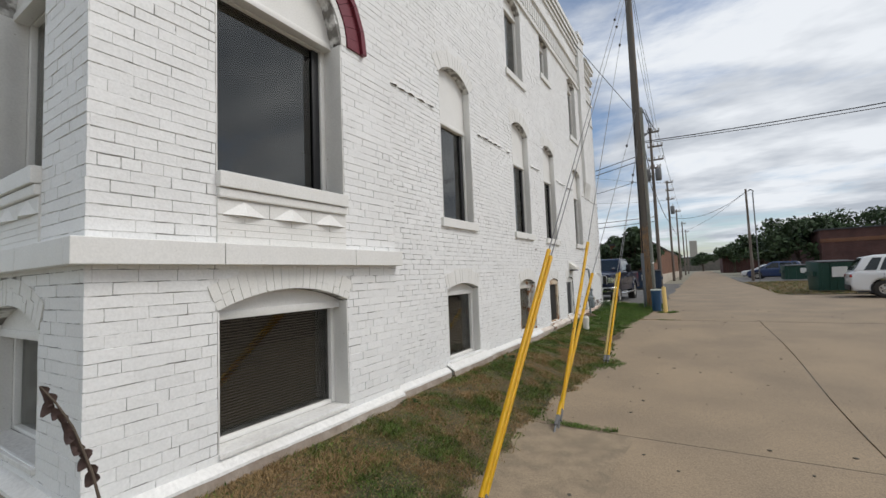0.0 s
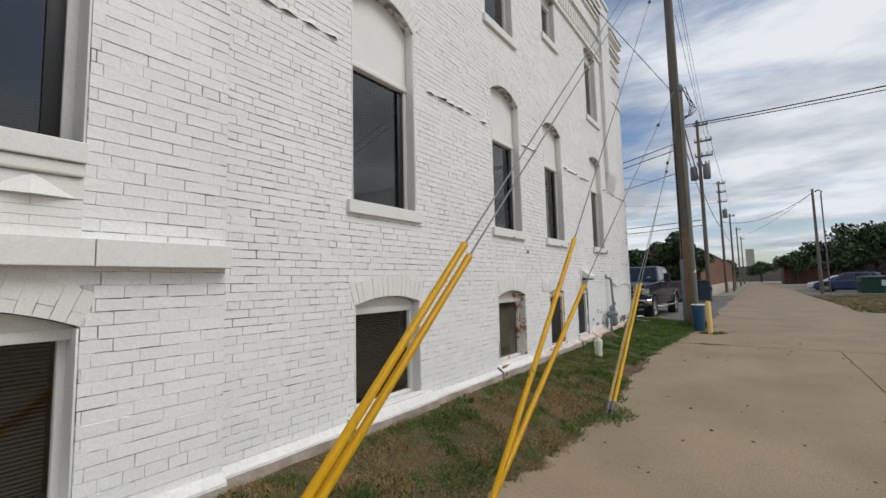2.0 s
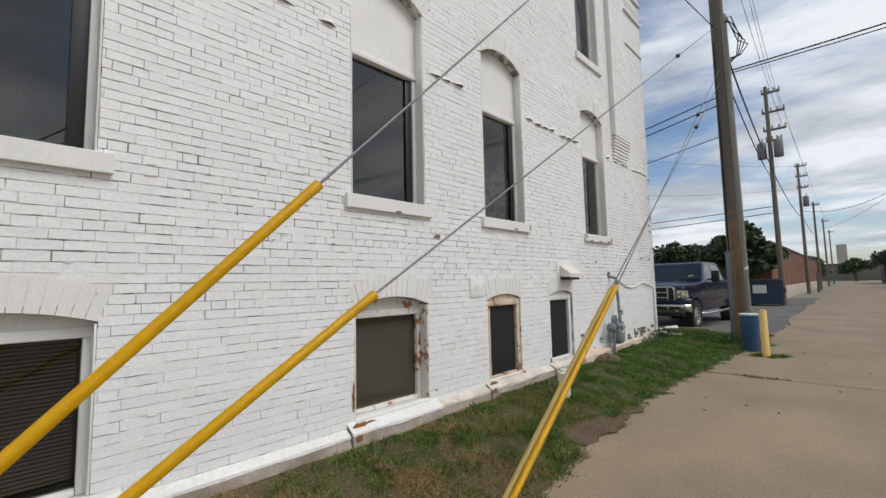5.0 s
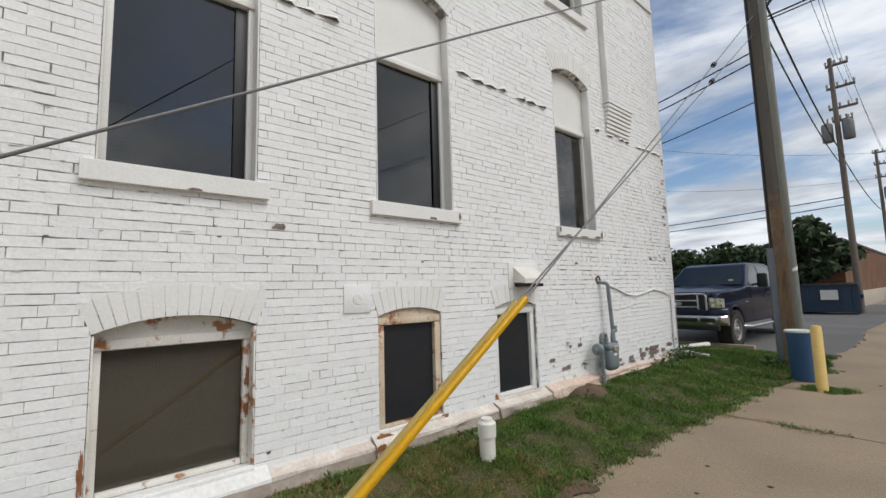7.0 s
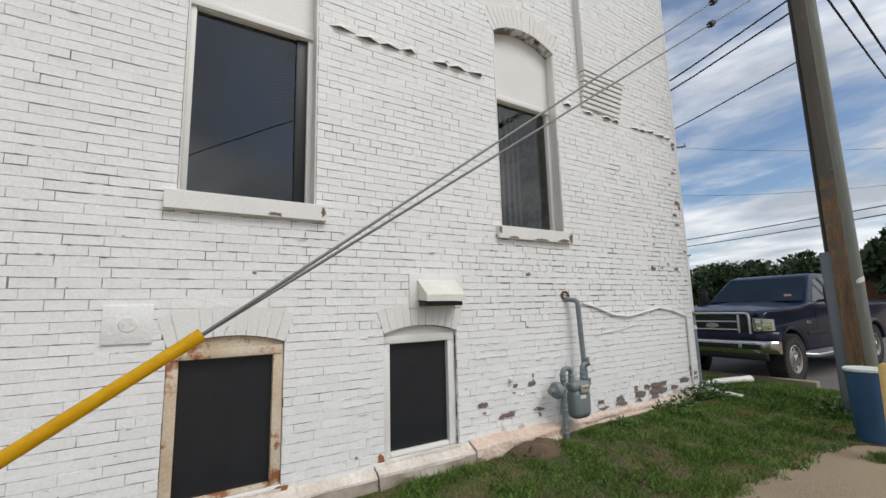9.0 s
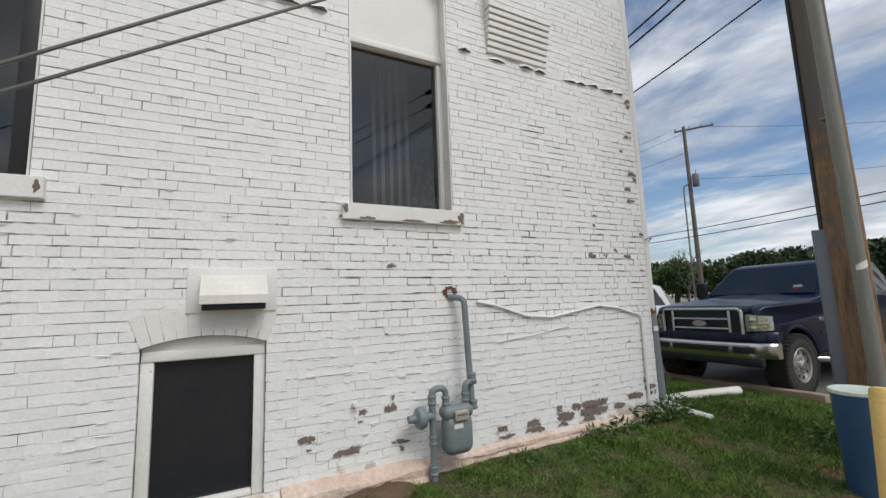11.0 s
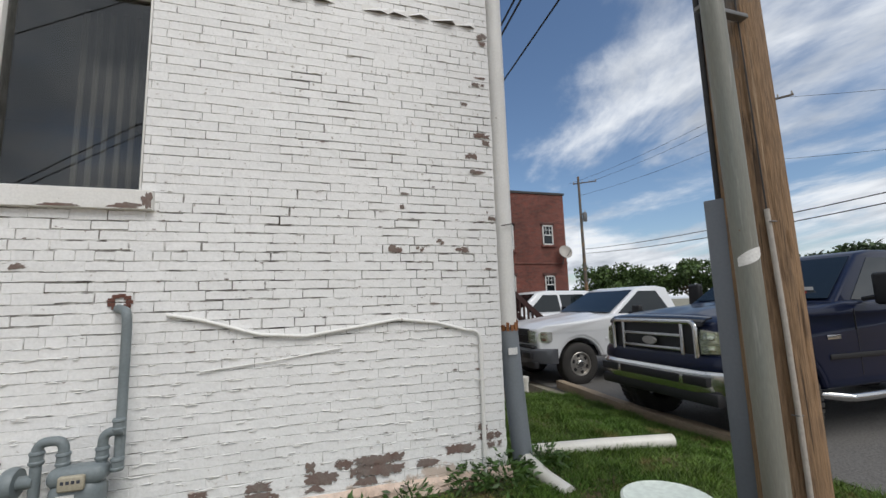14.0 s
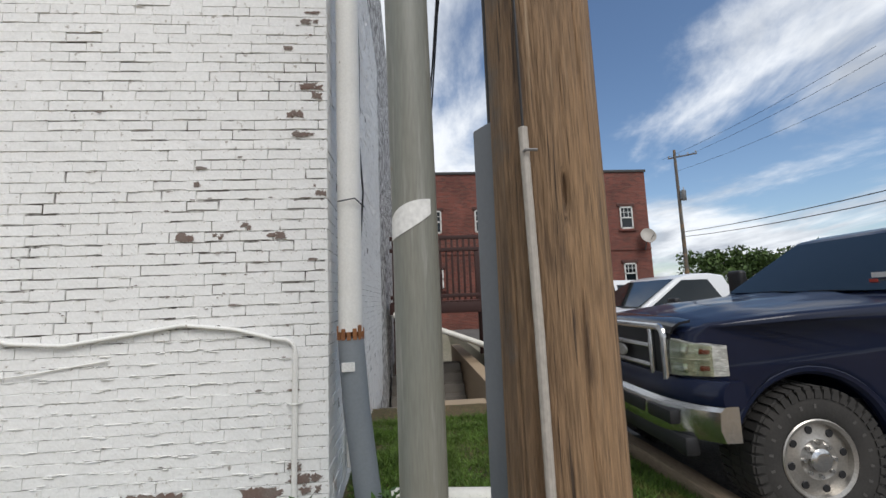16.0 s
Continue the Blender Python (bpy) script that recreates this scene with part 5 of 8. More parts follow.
for k in range(9):
    a = k * 0.7
    box(bm, (0.004, 0.18 + 0.05 * math.cos(a) - 0.02, Z(1.66) + 0.04 * math.sin(a) - 0.012), (0.012, 0.18 + 0.05 * math.cos(a) + 0.02, Z(1.66) + 0.04 * math.sin(a) + 0.012), 0.003, m=Matrix.Translation((-0.16, 0.0, 0)))
part("broken_brick_hole", bm, material("broken_brick", (0.14, 0.06, 0.045), 0.9, big=20, fine=80, bump=0.8), wall_east, "broken brick round a pipe hole", 0).matrix_world = pose(WX + 0.16, 13.61, gz0)

# painted cable on the wall and its conduit
wcable = thing("wall_cable", (WX, 15.0, 0.5), "white-painted cable sagging along the wall to a conduit", "cable")
cp = [(0.018, -0.95, 1.07), (0.018, -0.75, 1.03), (0.02, -0.4, 0.92), (0.02, -0.1, 0.895), (0.018, 0.2, 0.935), (0.018, 0.55, 0.985), (0.018, 0.85, 0.95), (0.018, 1.08, 0.885)]
part("cable", sweep(B(), cp + [tuple(p) for p in bend((0.018, 1.08, 0.885), (0.018, 1.21, 0.87), (0.018, 1.21, 0.6), 0.08)], 0.012, 10), M["white"], wcable)
part("conduit", sweep(B(), [(0.02, 1.21, 0.79), (0.02, 1.205, -0.2)], 0.017, 12), M["white"], wcable)
part("strap", sweep(B(), [(0.0, 1.16, 0.5), (0.035, 1.19, 0.5), (0.035, 1.22, 0.5), (0.0, 1.25, 0.5)], 0.006, 6), M["white"], wcable)
part("loose_cable", sweep(B(), [(0.012, -0.75, 0.70), (0.012, -0.3, 0.74), (0.012, 0.15, 0.80)], 0.0045, 8), M["white"], wcable)
knob = thing("wall_pipe_stub", (WX, 12.94, 0.84), "white-painted short pipe stub on the wall", "pipe")
bm = B()
lathe(bm, [(0, 0.05), (0.018, 0.05), (0.022, 0.03), (0.022, 0.0)], 12, pose(0, 0, 0, 0, 90, 0))
part("stub", bm, M["white"], knob)

# downspout at the far corner
spout = thing("downspout", (-3.26, 16.52, ground_z(-3.26, 16.5)), "white round downspout with a grey lower pipe at the corner", "downspout")
sz = ground_z(-3.26, 16.5)
part("upper_pipe", sweep(B(), [(0, 0, 1.40 - sz), (0.0, 0, 4.5), (0.0, 0, 9.0)], 0.078, 22), M["white"], spout, "white-painted round pipe")
part("lower_pipe", sweep(B(), [(-0.05, 0.11, -0.02), (-0.01, 0.03, 0.7), (0, 0, 1.36 - sz)], 0.083, 22), M["pvc_grey"], spout, "grey plastic pipe, slightly leaning")
bm = B()
for k in range(14):
    a = k * 2 * math.pi / 14
    box(bm, (-0.006, -0.012, 0), (0.006, 0.012, 0.05 + 0.02 * (k % 3)), m=pose(0.08 * math.cos(a), 0.08 * math.sin(a), 1.35 - sz, 0, 0, math.degrees(a)))
part("ragged_collar", bm, M["rust"], spout, "rusty ragged collar", 0)
bm = B()
box(bm, (0.078, -0.045, 0.93), (0.086, 0.035, 0.985))
part("label", bm, M["paper"], spout, "small white label", 0)
part("clip", sweep(B(), [(0.10, -0.06, 2.0), (0.10, 0.05, 2.02), (0.02, 0.10, 1.98)], 0.005, 6), M["black_paint"], spout)
part("drain_shoe", sweep(B(), [(-0.05, 0.11, 0.05), (-0.05, 0.13, 0.0), (0.0, 0.2, -0.02)], 0.095, 16), M["pvc_white"], spout, "white elbow at the foot")
# strip of back wall: thin pipes and loose wires
riser = thing("back_wall_pipe", (-3.75, Y1 + 0.04, 0.4), "thin white pipe with loose wires on the back wall", "pipe")
part("pipe", sweep(B(), [(0, 0, 0), (0, 0, 7.5)], 0.03, 10), M["white"], riser)
part("pipe", sweep(B(), [(-0.5, 0.02, 0), (-0.5, 0.02, 6.5)], 0.025, 10), M["white"], riser)
part("loose_wire", sweep(B(), [(-0.25, 0.05, 1.4), (-0.2, 0.10, 2.1), (-0.3, 0.06, 2.6), (-0.22, 0.08, 3.3), (-0.25, 0.05, 4.5)], 0.008, 6), M["cable"], riser)

# pipes lying on the lawn, cleanout
drain = thing("drain_pipe", (-3.45, 16.75, ground_z(-3.45, 16.75)), "white plastic drain pipe lying in the grass", "pipe")
part("pipe", sweep(B(), [(0, 0, 0.06), (0.1, 0.66, 0.06), (0.22, 1.36, 0.05)], 0.062, 18), M["pvc_white"], drain)
drain2 = thing("drain_pipe", (-3.36, 16.62, ground_z(-3.36, 16.62)), "short broken white drain pipe half sunk in grass", "pipe")
part("pipe", sweep(B(), [(0.0, 0, 0.16), (0.12, 0.0, 0.08), (0.38, 0.02, 0.03), (0.62, 0.06, 0.0)], 0.06, 16), M["pvc_white"], drain2)
clean = thing("cleanout_pipe", (-2.49, 10.74, ground_z(-2.49, 10.74)), "white plastic cleanout pipe standing in the grass", "pipe")
bm = B()
lathe(bm, [(0, -0.1), (0.068, -0.1), (0.068, 0.20), (0.078, 0.20), (0.078, 0.31), (0.066, 0.325), (0.05, 0.325), (0.05, 0.35), (0, 0.35)], 24)
part("pipe", bm, M["pvc_white"], clean)
stub = thing("cleanout_pipe", (-6.35, 18.30, 0.08), "short white capped pipe at the kerb end", "pipe")
bm = B()
lathe(bm, [(0, -0.1), (0.055, -0.1), (0.055, 0.22), (0.065, 0.22), (0.065, 0.30), (0, 0.32)], 20)
part("pipe", bm, M["pvc_white"], stub)
# timber edging of the lot
for k, (a, b) in enumerate((((-6.60, 19.12), (-4.72, 18.95)), ((-4.70, 18.94), (-2.62, 18.97)))):
    g = thing("timber_kerb", (0, 0, 0), "weathered timber edging between lawn and lot", "kerb", "lot edging")
    a, b = Vector((*a, 0)), Vector((*b, 0))
    bm = B()
    box(bm, (0, -0.075, -0.1), ((b - a).length, 0.075, 0.13), 0.012)
    bmesh.ops.subdivide_edges(bm, edges=[e for e in bm.edges if e.calc_length() > 1], cuts=12)
    for v in bm.verts:
        v.co += Vector((0, 0.01 * noise.noise(v.co * 5), 0.012 * noise.noise(v.co * 4 + Vector((9, 0, 0)))))
    part("timber", bm, M["timber"], g)
    g.matrix_world = Matrix.Translation((a.x, a.y, 0.09)) @ pose(0, 0, 0, 0, 0, math.degrees(math.atan2(b.y - a.y, b.x - a.x)))

# dead twig at the near corner
twig = thing("dead_twig", (-2.03, 0.73, ground_z(-2.03, 0.73)), "leaning dead twig with curled brown leaves", "twig")
tz = ground_z(-2.03, 0.73)
stem = [(-0.17, -0.14, 1.19 - tz), (-0.14, -0.10, 1.12 - tz), (-0.09, -0.06, 1.02 - tz), (-0.03, -0.02, 0.85 - tz), (0.0, 0.0, 0.72 - tz), (0.02, 0.02, -0.05)]
part("stem", sweep(B(), stem, [0.003, 0.004, 0.004, 0.005, 0.006, 0.007], 7), M["bark"], twig)
for k in range(13):
    s = k / 12
    p = Vector(stem[0]).lerp(Vector(stem[3]), s)
    me = []
    L, Wd = rng.uniform(0.04, 0.075), rng.uniform(0.016, 0.028)
    d = Vector((rng.uniform(-.4, .4), rng.uniform(-.4, .4), -1)).normalized()
    sd = d.orthogonal().normalized()
    nn = d.cross(sd)
    vs = []
    for i in range(5):
        f = i / 4
        w = Wd * math.sin(math.pi * (0.08 + 0.84 * f))
        c = p + d * L * f + nn * 0.012 * math.sin(f * 3)
        vs += [tuple(c - sd * w + nn * w * 0.5), tuple(c), tuple(c + sd * w + nn * w * 0.5)]
    fs = [(i * 3 + q, i * 3 + q + 1, i * 3 + q + 4, i * 3 + q + 3) for i in range(4) for q in range(2)]
    part("leaf", mesh_from("leaf", vs, fs), M["dead_leaf"], twig, "", 80)


# ---- main pole, guys, bin, bollard ----
def wire(parent, name, pts, r, mat="cable", n=6, label=""):
    return part(name, sweep(B(), pts, r, n), M[mat], parent, label)


def sag(a, b, drop, n=14):
    a, b = Vector(a), Vector(b)
    return [a.lerp(b, k / n) - Vector((0, 0, drop * 4 * (k / n) * (1 - k / n))) for k in range(n + 1)]


PC = (-1.68, 17.36)
zb = ground_z(*PC)
pole = thing("utility_pole", (PC[0], PC[1], zb), "thick brown weathered wooden utility pole with grey conduits", "utility pole")
bm = B()
prof = [(0.168 - 0.0042 * z, z) for z in list(np.linspace(-0.3, 2.6, 110)) + list(np.linspace(2.7, 13.6, 50))]
lathe(bm, [(0, -0.3)] + prof + [(0, 13.62)], 150)
crng = random.Random(31)
CRACKS = [(crng.uniform(-1.3, 1.3), crng.uniform(-0.2, 2.2), crng.uniform(0.3, 1.3), crng.uniform(0.004, 0.010)) for k in range(22)]
CRACKS += [(-0.05, 1.68, 0.16, 0.022), (-0.02, 1.72, 0.10, 0.022)]
for v in bm.verts:
    a = math.atan2(v.co.y, v.co.x)
    k = 1 + 0.03 * noise.noise((math.cos(a) * 2.2, math.sin(a) * 2.2, v.co.z * 0.35)) + 0.02 * noise.noise((math.cos(a) * 8, math.sin(a) * 8, v.co.z * 0.22))
    for ca, c0, cl, cd in CRACKS:
        f = (v.co.z - c0) / cl
        if 0 < f < 1:
            off = a - ca - 0.05 * noise.noise((v.co.z * 2, ca * 9, 1))
            if abs(off) < 0.055:
                k -= cd / 0.16 * max(0.0, 1 - abs(off) / 0.05) * math.sin(math.pi * f) ** 0.5
    v.co.x, v.co.y = v.co.x * k, v.co.y * k - 0.03
part("shaft", bm, M["wood_pole"], pole, "", 60)
con = part("riser_conduit", sweep(B(), [(0.217, -0.430, -0.3), (0.217, -0.435, 1.6), (0.210, -0.46, 4.0), (0.21, -0.53, 7.2)], 0.054, 24), M["conduit"], pole, "thick grey-green riser pipe")
bm = B()
for k in range(15):
    a0 = radians(-95 + k * 9)
    a1 = radians(-95 + (k + 1) * 9)
    z = 1.655 + 0.055 * (k / 15)
    w, w1 = (0.016 + 0.016 * math.sin(math.pi * (q + 1.5) / 17) for q in (k, k + 1))
    vs = [bm.verts.new((0.217 + 0.0555 * math.cos(a), -0.435 + 0.0555 * math.sin(a), zz)) for a, zz in ((a0, z - w), (a1, z + 0.00367 - w1), (a1, z + 0.00367 + w1), (a0, z + w))]
    bm.faces.new(vs)
bmesh.ops.remove_doubles(bm, verts=bm.verts[:], dist=0.0008)
part("paint_mark", bm, M["paper"], con, "white paint smear round the pipe", 0)
bm = B()
box(bm, (-0.065, 0.0, -0.2), (0.065, 0.055, 2.06), 0.008)
part("cable_guard", bm, M["guard_grey"], pole, "flat blue-grey cable guard", at=pose(-0.095, -0.195, 0, 0, 0, 28))
part("black_conduit", sweep(B(), [(-0.10, -0.165, 1.95), (-0.09, -0.150, 7.0)], 0.018, 10), M["cable"], pole)
part("thin_conduit", sweep(B(), [(0.155, -0.122, -0.2), (0.150, -0.126, 0.9), (0.146, -0.128, 1.4), (0.136, -0.135, 1.95)], 0.013, 10), M["thin_grey"], pole, "thin pale grey conduit")
part("ground_wire", sweep(B(), [(0.136, -0.135, 1.95), (0.10, -0.148, 5.0), (0.08, -0.14, 9.0)], 0.004, 6), M["cable"], pole)
for zz in (0.9, 1.88):
    part("conduit_strap", sweep(B(), [(0.128, -0.142, zz), (0.158, -0.138, zz), (0.158, -0.106, zz)], 0.004, 6), M["steel"], pole)
for zz in (3.05, 4.6, 6.2):
    bm = B()
    box(bm, (0.12, -0.46, zz - 0.012), (0.17, -0.12, zz + 0.012), 0.004)
    part("stand_off_bracket", bm, M["steel"], pole)
bm = B()
lathe(bm, [(0, 7.42), (0.05, 7.40), (0.075, 7.30), (0.07, 7.20), (0.055, 7.2)], 18, Matrix.Translation((0.21, -0.53, 0)))
part("weather_head", bm, M["conduit"], pole)
for k in range(4):
    r = 0.16 + 0.05 * k
    pts = [(0.21 + 0.02 * k, -0.53, 7.30), (0.26 + r * 0.6, -0.62, 7.25 - 0.2 * k), (0.30 + r, -0.50, 6.85 - 0.1 * k), (0.28 + r * 0.5, -0.3, 6.45), (0.17, -0.1, 6.40 + 0.05 * k)]
    part("drip_loop", sweep(B(), pts, 0.012, 7), M["cable"], pole)

TOPP = (PC[0], PC[1] - 0.12)


def guy(ground, top, attach, group, mats, guard_from=0.22):
    """A guy strand from its anchor to the pole with a split yellow guard over its foot."""
    g, t, p = Vector(ground), Vector(top), Vector(attach)
    ob = thing("guy_wire", tuple(g), "steel guy strand with a long yellow plastic guard", "guy wire", group)
    d = (p - t).normalized()
    rel = lambda v: tuple(Vector(v) - g)
    part("strand", sweep(B(), [rel(g), rel(t), rel(p)], 0.0065, 8), M["steel"], ob)
    a, b = g + (t - g).normalized() * guard_from, t
    ax = (b - a).normalized()
    sd = ax.cross(Vector((0, 0, 1))).normalized()
    upv = sd.cross(ax)
    bm = B()
    n, rr = 14, 0.0225
    rows = []
    for s in range(25):
        c = a.lerp(b, s / 24)
        r = rr * (1.12 if s == 24 else 1.0)
        rows.append([bm.verts.new(tuple(c + (sd * math.cos(q) + upv * math.sin(q)) * r - g)) for q in [radians(-60 + k * 300 / (n - 1)) for k in range(n)]])
    for r0, r1 in zip(rows, rows[1:]):
        for k in range(n - 1):
            bm.faces.new((r0[k], r0[k + 1], r1[k + 1], r1[k]))
    bmesh.ops.solidify(bm, geom=bm.faces[:], thickness=0.003)
    part("guard", bm, M[mats], ob, "", 40)
    part("anchor_rod", sweep(B(), [rel(g - d * 0.25), rel(g + d * 0.34)], 0.011, 8), M["steel"], ob, "rusty anchor rod with clamp")
    bm = B()
    c = g + d * 0.16
    box(bm, (-0.02, -0.02, -0.07), (0.02, 0.02, 0.07), 0.006, m=Matrix.Translation(c - g) @ d.to_track_quat("Z", "Y").to_matrix().to_4x4())
    part("clamp", bm, M["steel"], ob)
    # strain insulator on the strand
    bm = B()
    c = t.lerp(p, 0.62)
    lathe(bm, [(0, -0.06), (0.03, -0.05), (0.035, 0), (0.03, 0.05), (0, 0.06)], 10, Matrix.Translation(c - g) @ d.to_track_quat("Z", "Y").to_matrix().to_4x4())
    part("insulator", bm, M["black_paint"], ob)
    return ob


GG = "guys of the main pole"
guy((-1.39, 2.50, -0.13), (-1.44, 4.66, 1.80), (TOPP[0], TOPP[1], 12.8), GG, "yellow")
guy((-1.383, 2.55, -0.13), (-1.434, 4.70, 1.725), (TOPP[0] + .05, TOPP[1], 12.5), GG, "yellow")
guy((-1.42, 4.58, -0.13), (-1.47, 6.78, 1.99), (TOPP[0], TOPP[1], 12.1), GG, "yellow")
guy((-1.43, 4.46, -0.13), (-1.50, 7.10, 1.50), (TOPP[0], TOPP[1], 7.5), GG, "yellow")
guy((-1.50, 7.84, -0.10), (-1.56, 10.20, 1.48), (TOPP[0], TOPP[1], 6.45), GG, "yellow")
guy((-1.560, 7.86, -0.10), (-1.610, 10.17, 1.455), (TOPP[0] - .03, TOPP[1], 6.1), GG, "yellow_pale")

bin_ = thing("trash_barrel", (-1.36, 16.22, ground_z(-1.36, 16.22)), "dark blue plastic barrel with a pale lid beside the pole", "barrel")
bm = B()
lathe(bm, [(0, 0.0), (0.130, 0.0), (0.136, 0.02), (0.157, 0.71), (0.161, 0.73), (0.152, 0.73), (0.148, 0.70)], 40)
part("body", bm, M["blue_drum"], bin_)
bm = B()
lathe(bm, [(0.163, 0.715), (0.170, 0.72), (0.170, 0.742), (0.161, 0.748), (0.145, 0.742), (0, 0.745)], 40)
part("lid", bm, M["lid"], bin_, "pale green-white lid")
bm = B()
for k in range(10):
    a0, a1 = radians(5 + k * 5), radians(10 + k * 5)
    vs = [(q * math.cos(a), q * math.sin(a), z) for q, a, z in ((0.151, a0, 0.42), (0.151, a1, 0.42), (0.158, a1, 0.64), (0.158, a0, 0.64))]
    bm.faces.new([bm.verts.new(p) for p in vs])
lab = part("label", bm, M["paper"], bin_, "white label with unreadable dark print", 0)
bm = B()
for k, (z, h) in enumerate(((0.61, 0.02), (0.57, 0.02), (0.53, 0.012), (0.50, 0.012), (0.47, 0.012))):
    for q in range(8 - k % 2):
        a0, a1 = radians(9 + q * 5.2), radians(12.6 + q * 5.2)
        r = 0.1525 + 0.0318 * (z + h / 2 - 0.42)
        vs = [(r * math.cos(a0), r * math.sin(a0), z), (r * math.cos(a1), r * math.sin(a1), z), (r * math.cos(a1), r * math.sin(a1), z + h), (r * math.cos(a0), r * math.sin(a0), z + h)]
        bm.faces.new([bm.verts.new(p) for p in vs])
part("print_bars", bm, M["ink"], lab, "", 0)["kind"] = "stuff"
bol = thing("bollard", (-1.05, 15.56, ground_z(-1.05, 15.56)), "leaning pale yellow steel bollard with chipped paint", "bollard")
bm = B()
lathe(bm, [(0, -0.2), (0.064, -0.2), (0.064, 0.84), (0.058, 0.868), (0.03, 0.88), (0, 0.882)], 28, pose(0, 0, 0, -13, -2, 0))
part("post", bm, M["bollard"], bol)


# ---- vehicles ----
def wheel(parent, x, y, r, width, side, style, lugs=True):
    """A tyre with tread blocks and a closed rim with black discs for holes; side: +1 faces +x."""
    w = new("wheel")
    w.parent = parent
    w.matrix_basis = pose(x, y, r, 0, 90 * side, 0)
    bm = B()
    h = width / 2
    rim_r = r * 0.545
    lathe(bm, [(rim_r, -h * 0.8), (rim_r + 0.02, -h), (r * 0.9, -h * 0.98), (r * 0.975, -h * 0.8), (r * 0.985, 0), (r * 0.975, h * 0.8), (r * 0.9, h * 0.98), (rim_r + 0.03, h), (rim_r + 0.005, h * 0.92), (rim_r, h * 0.7)], 48)
    tyre = part("tyre", bm, M["rubber"], w, "", 40)
    if lugs:
        bm = B()
        n = 44
        for k in range(n):
            a = k * 360 / n
            for j, (z0, z1) in enumerate(((-h * 0.95, -h * 0.35), (-h * 0.25, h * 0.25), (h * 0.35, h * 0.97))):
                box(bm, (r * 0.955, -r * 0.05, z0), (r * 1.0, r * 0.05, z1), m=pose(0, 0, 0, 0, 0, a + 2 * j))
            box(bm, (r * 0.84, -r * 0.04, h * 0.93), (r * 0.965, r * 0.045, h * 1.03), m=pose(0, 0, 0, 0, 0, a + 4))
        part("tread", bm, M["rubber"], tyre, "", 0)
        bm = B()
        for k in range(22):
            if k in (9, 10, 20, 21):
                continue
            box(bm, (r * 0.70, -0.009, h * 1.0), (r * 0.76, 0.007, h * 1.008), m=pose(0, 0, 0, 0, 0, k * 360 / 22))
        part("sidewall_marks", bm, material("worn_raised_rubber", (0.085, 0.08, 0.075), 0.8, big=5, fine=60, bump=0), tyre, "raised worn sidewall marks", 0)["kind"] = "stuff"
    bm = B()
    lathe(bm, [(rim_r + 0.004, h * 0.95), (rim_r - 0.004, h * 0.99), (rim_r - 0.025, h * 0.93), (rim_r - 0.03, h * 0.74), (rim_r * 0.60, h * 0.80), (rim_r * 0.50, h * 0.86), (rim_r * 0.38, h * 0.80), (0, h * 0.78)], 48)
    rim = part("rim", bm, M["alloy"], w, "machined alloy rim", 30)
    n = 8 if style == "holes" else 6
    for k in range(n):
        a = radians(k * 360 / n + 11)
        # black disc on the rim stands in for the dark of a hole
        bm = B()
        hr = rim_r * (0.10 if style == "holes" else 0.17)
        q = rim_r * (0.73 if style == "holes" else 0.68)
        lathe(bm, [(0, h * 0.815), (hr * 0.9, h * 0.815), (hr, h * 0.80), (hr, h * 0.70)], 14, pose(q * math.cos(a), q * math.sin(a), 0))
        part("rim_hole", bm, M["black_paint"], rim, "", 0)
    bm = B()
    lathe(bm, [(rim_r * 0.30, h * 0.78), (rim_r * 0.29, h * 1.0), (rim_r * 0.22, h * 1.08), (rim_r * 0.16, h * 1.10), (0, h * 1.06)], 24)
    part("hub", bm, M["chrome"], rim)
    bm = B()
    for k in range(8):
        a = radians(k * 45)
        lathe(bm, [(0, h * 0.95), (rim_r * 0.055, h * 0.95), (rim_r * 0.055, h * 0.8)], 8, pose(rim_r * 0.41 * math.cos(a), rim_r * 0.41 * math.sin(a), 0))
    part("lug_nuts", bm, M["chrome"], rim)["kind"] = "stuff"
    return w


def arc(cy, cz, r, a0, a1, n=12):
    return [(cy + r * math.cos(radians(a0 + (a1 - a0) * k / n)), cz + r * math.sin(radians(a0 + (a1 - a0) * k / n))) for k in range(n + 1)]


def side_plate(bm, poly, hw, off, th=0.006):
    """A thin plate with outline (y, z) lying on both... one body side; hw(z) gives the half width, off its sign."""
    n = len(poly)
    a = [bm.verts.new((off * (hw(z) + 0.001), y, z)) for y, z in poly]
    b = [bm.verts.new((off * (hw(z) + th), y, z)) for y, z in poly]
    bm.faces.new(a)
    bm.faces.new(b[::-1])
    for i in range(n):
        bm.faces.new((a[i], a[(i + 1) % n], b[(i + 1) % n], b[i]))
    return bm


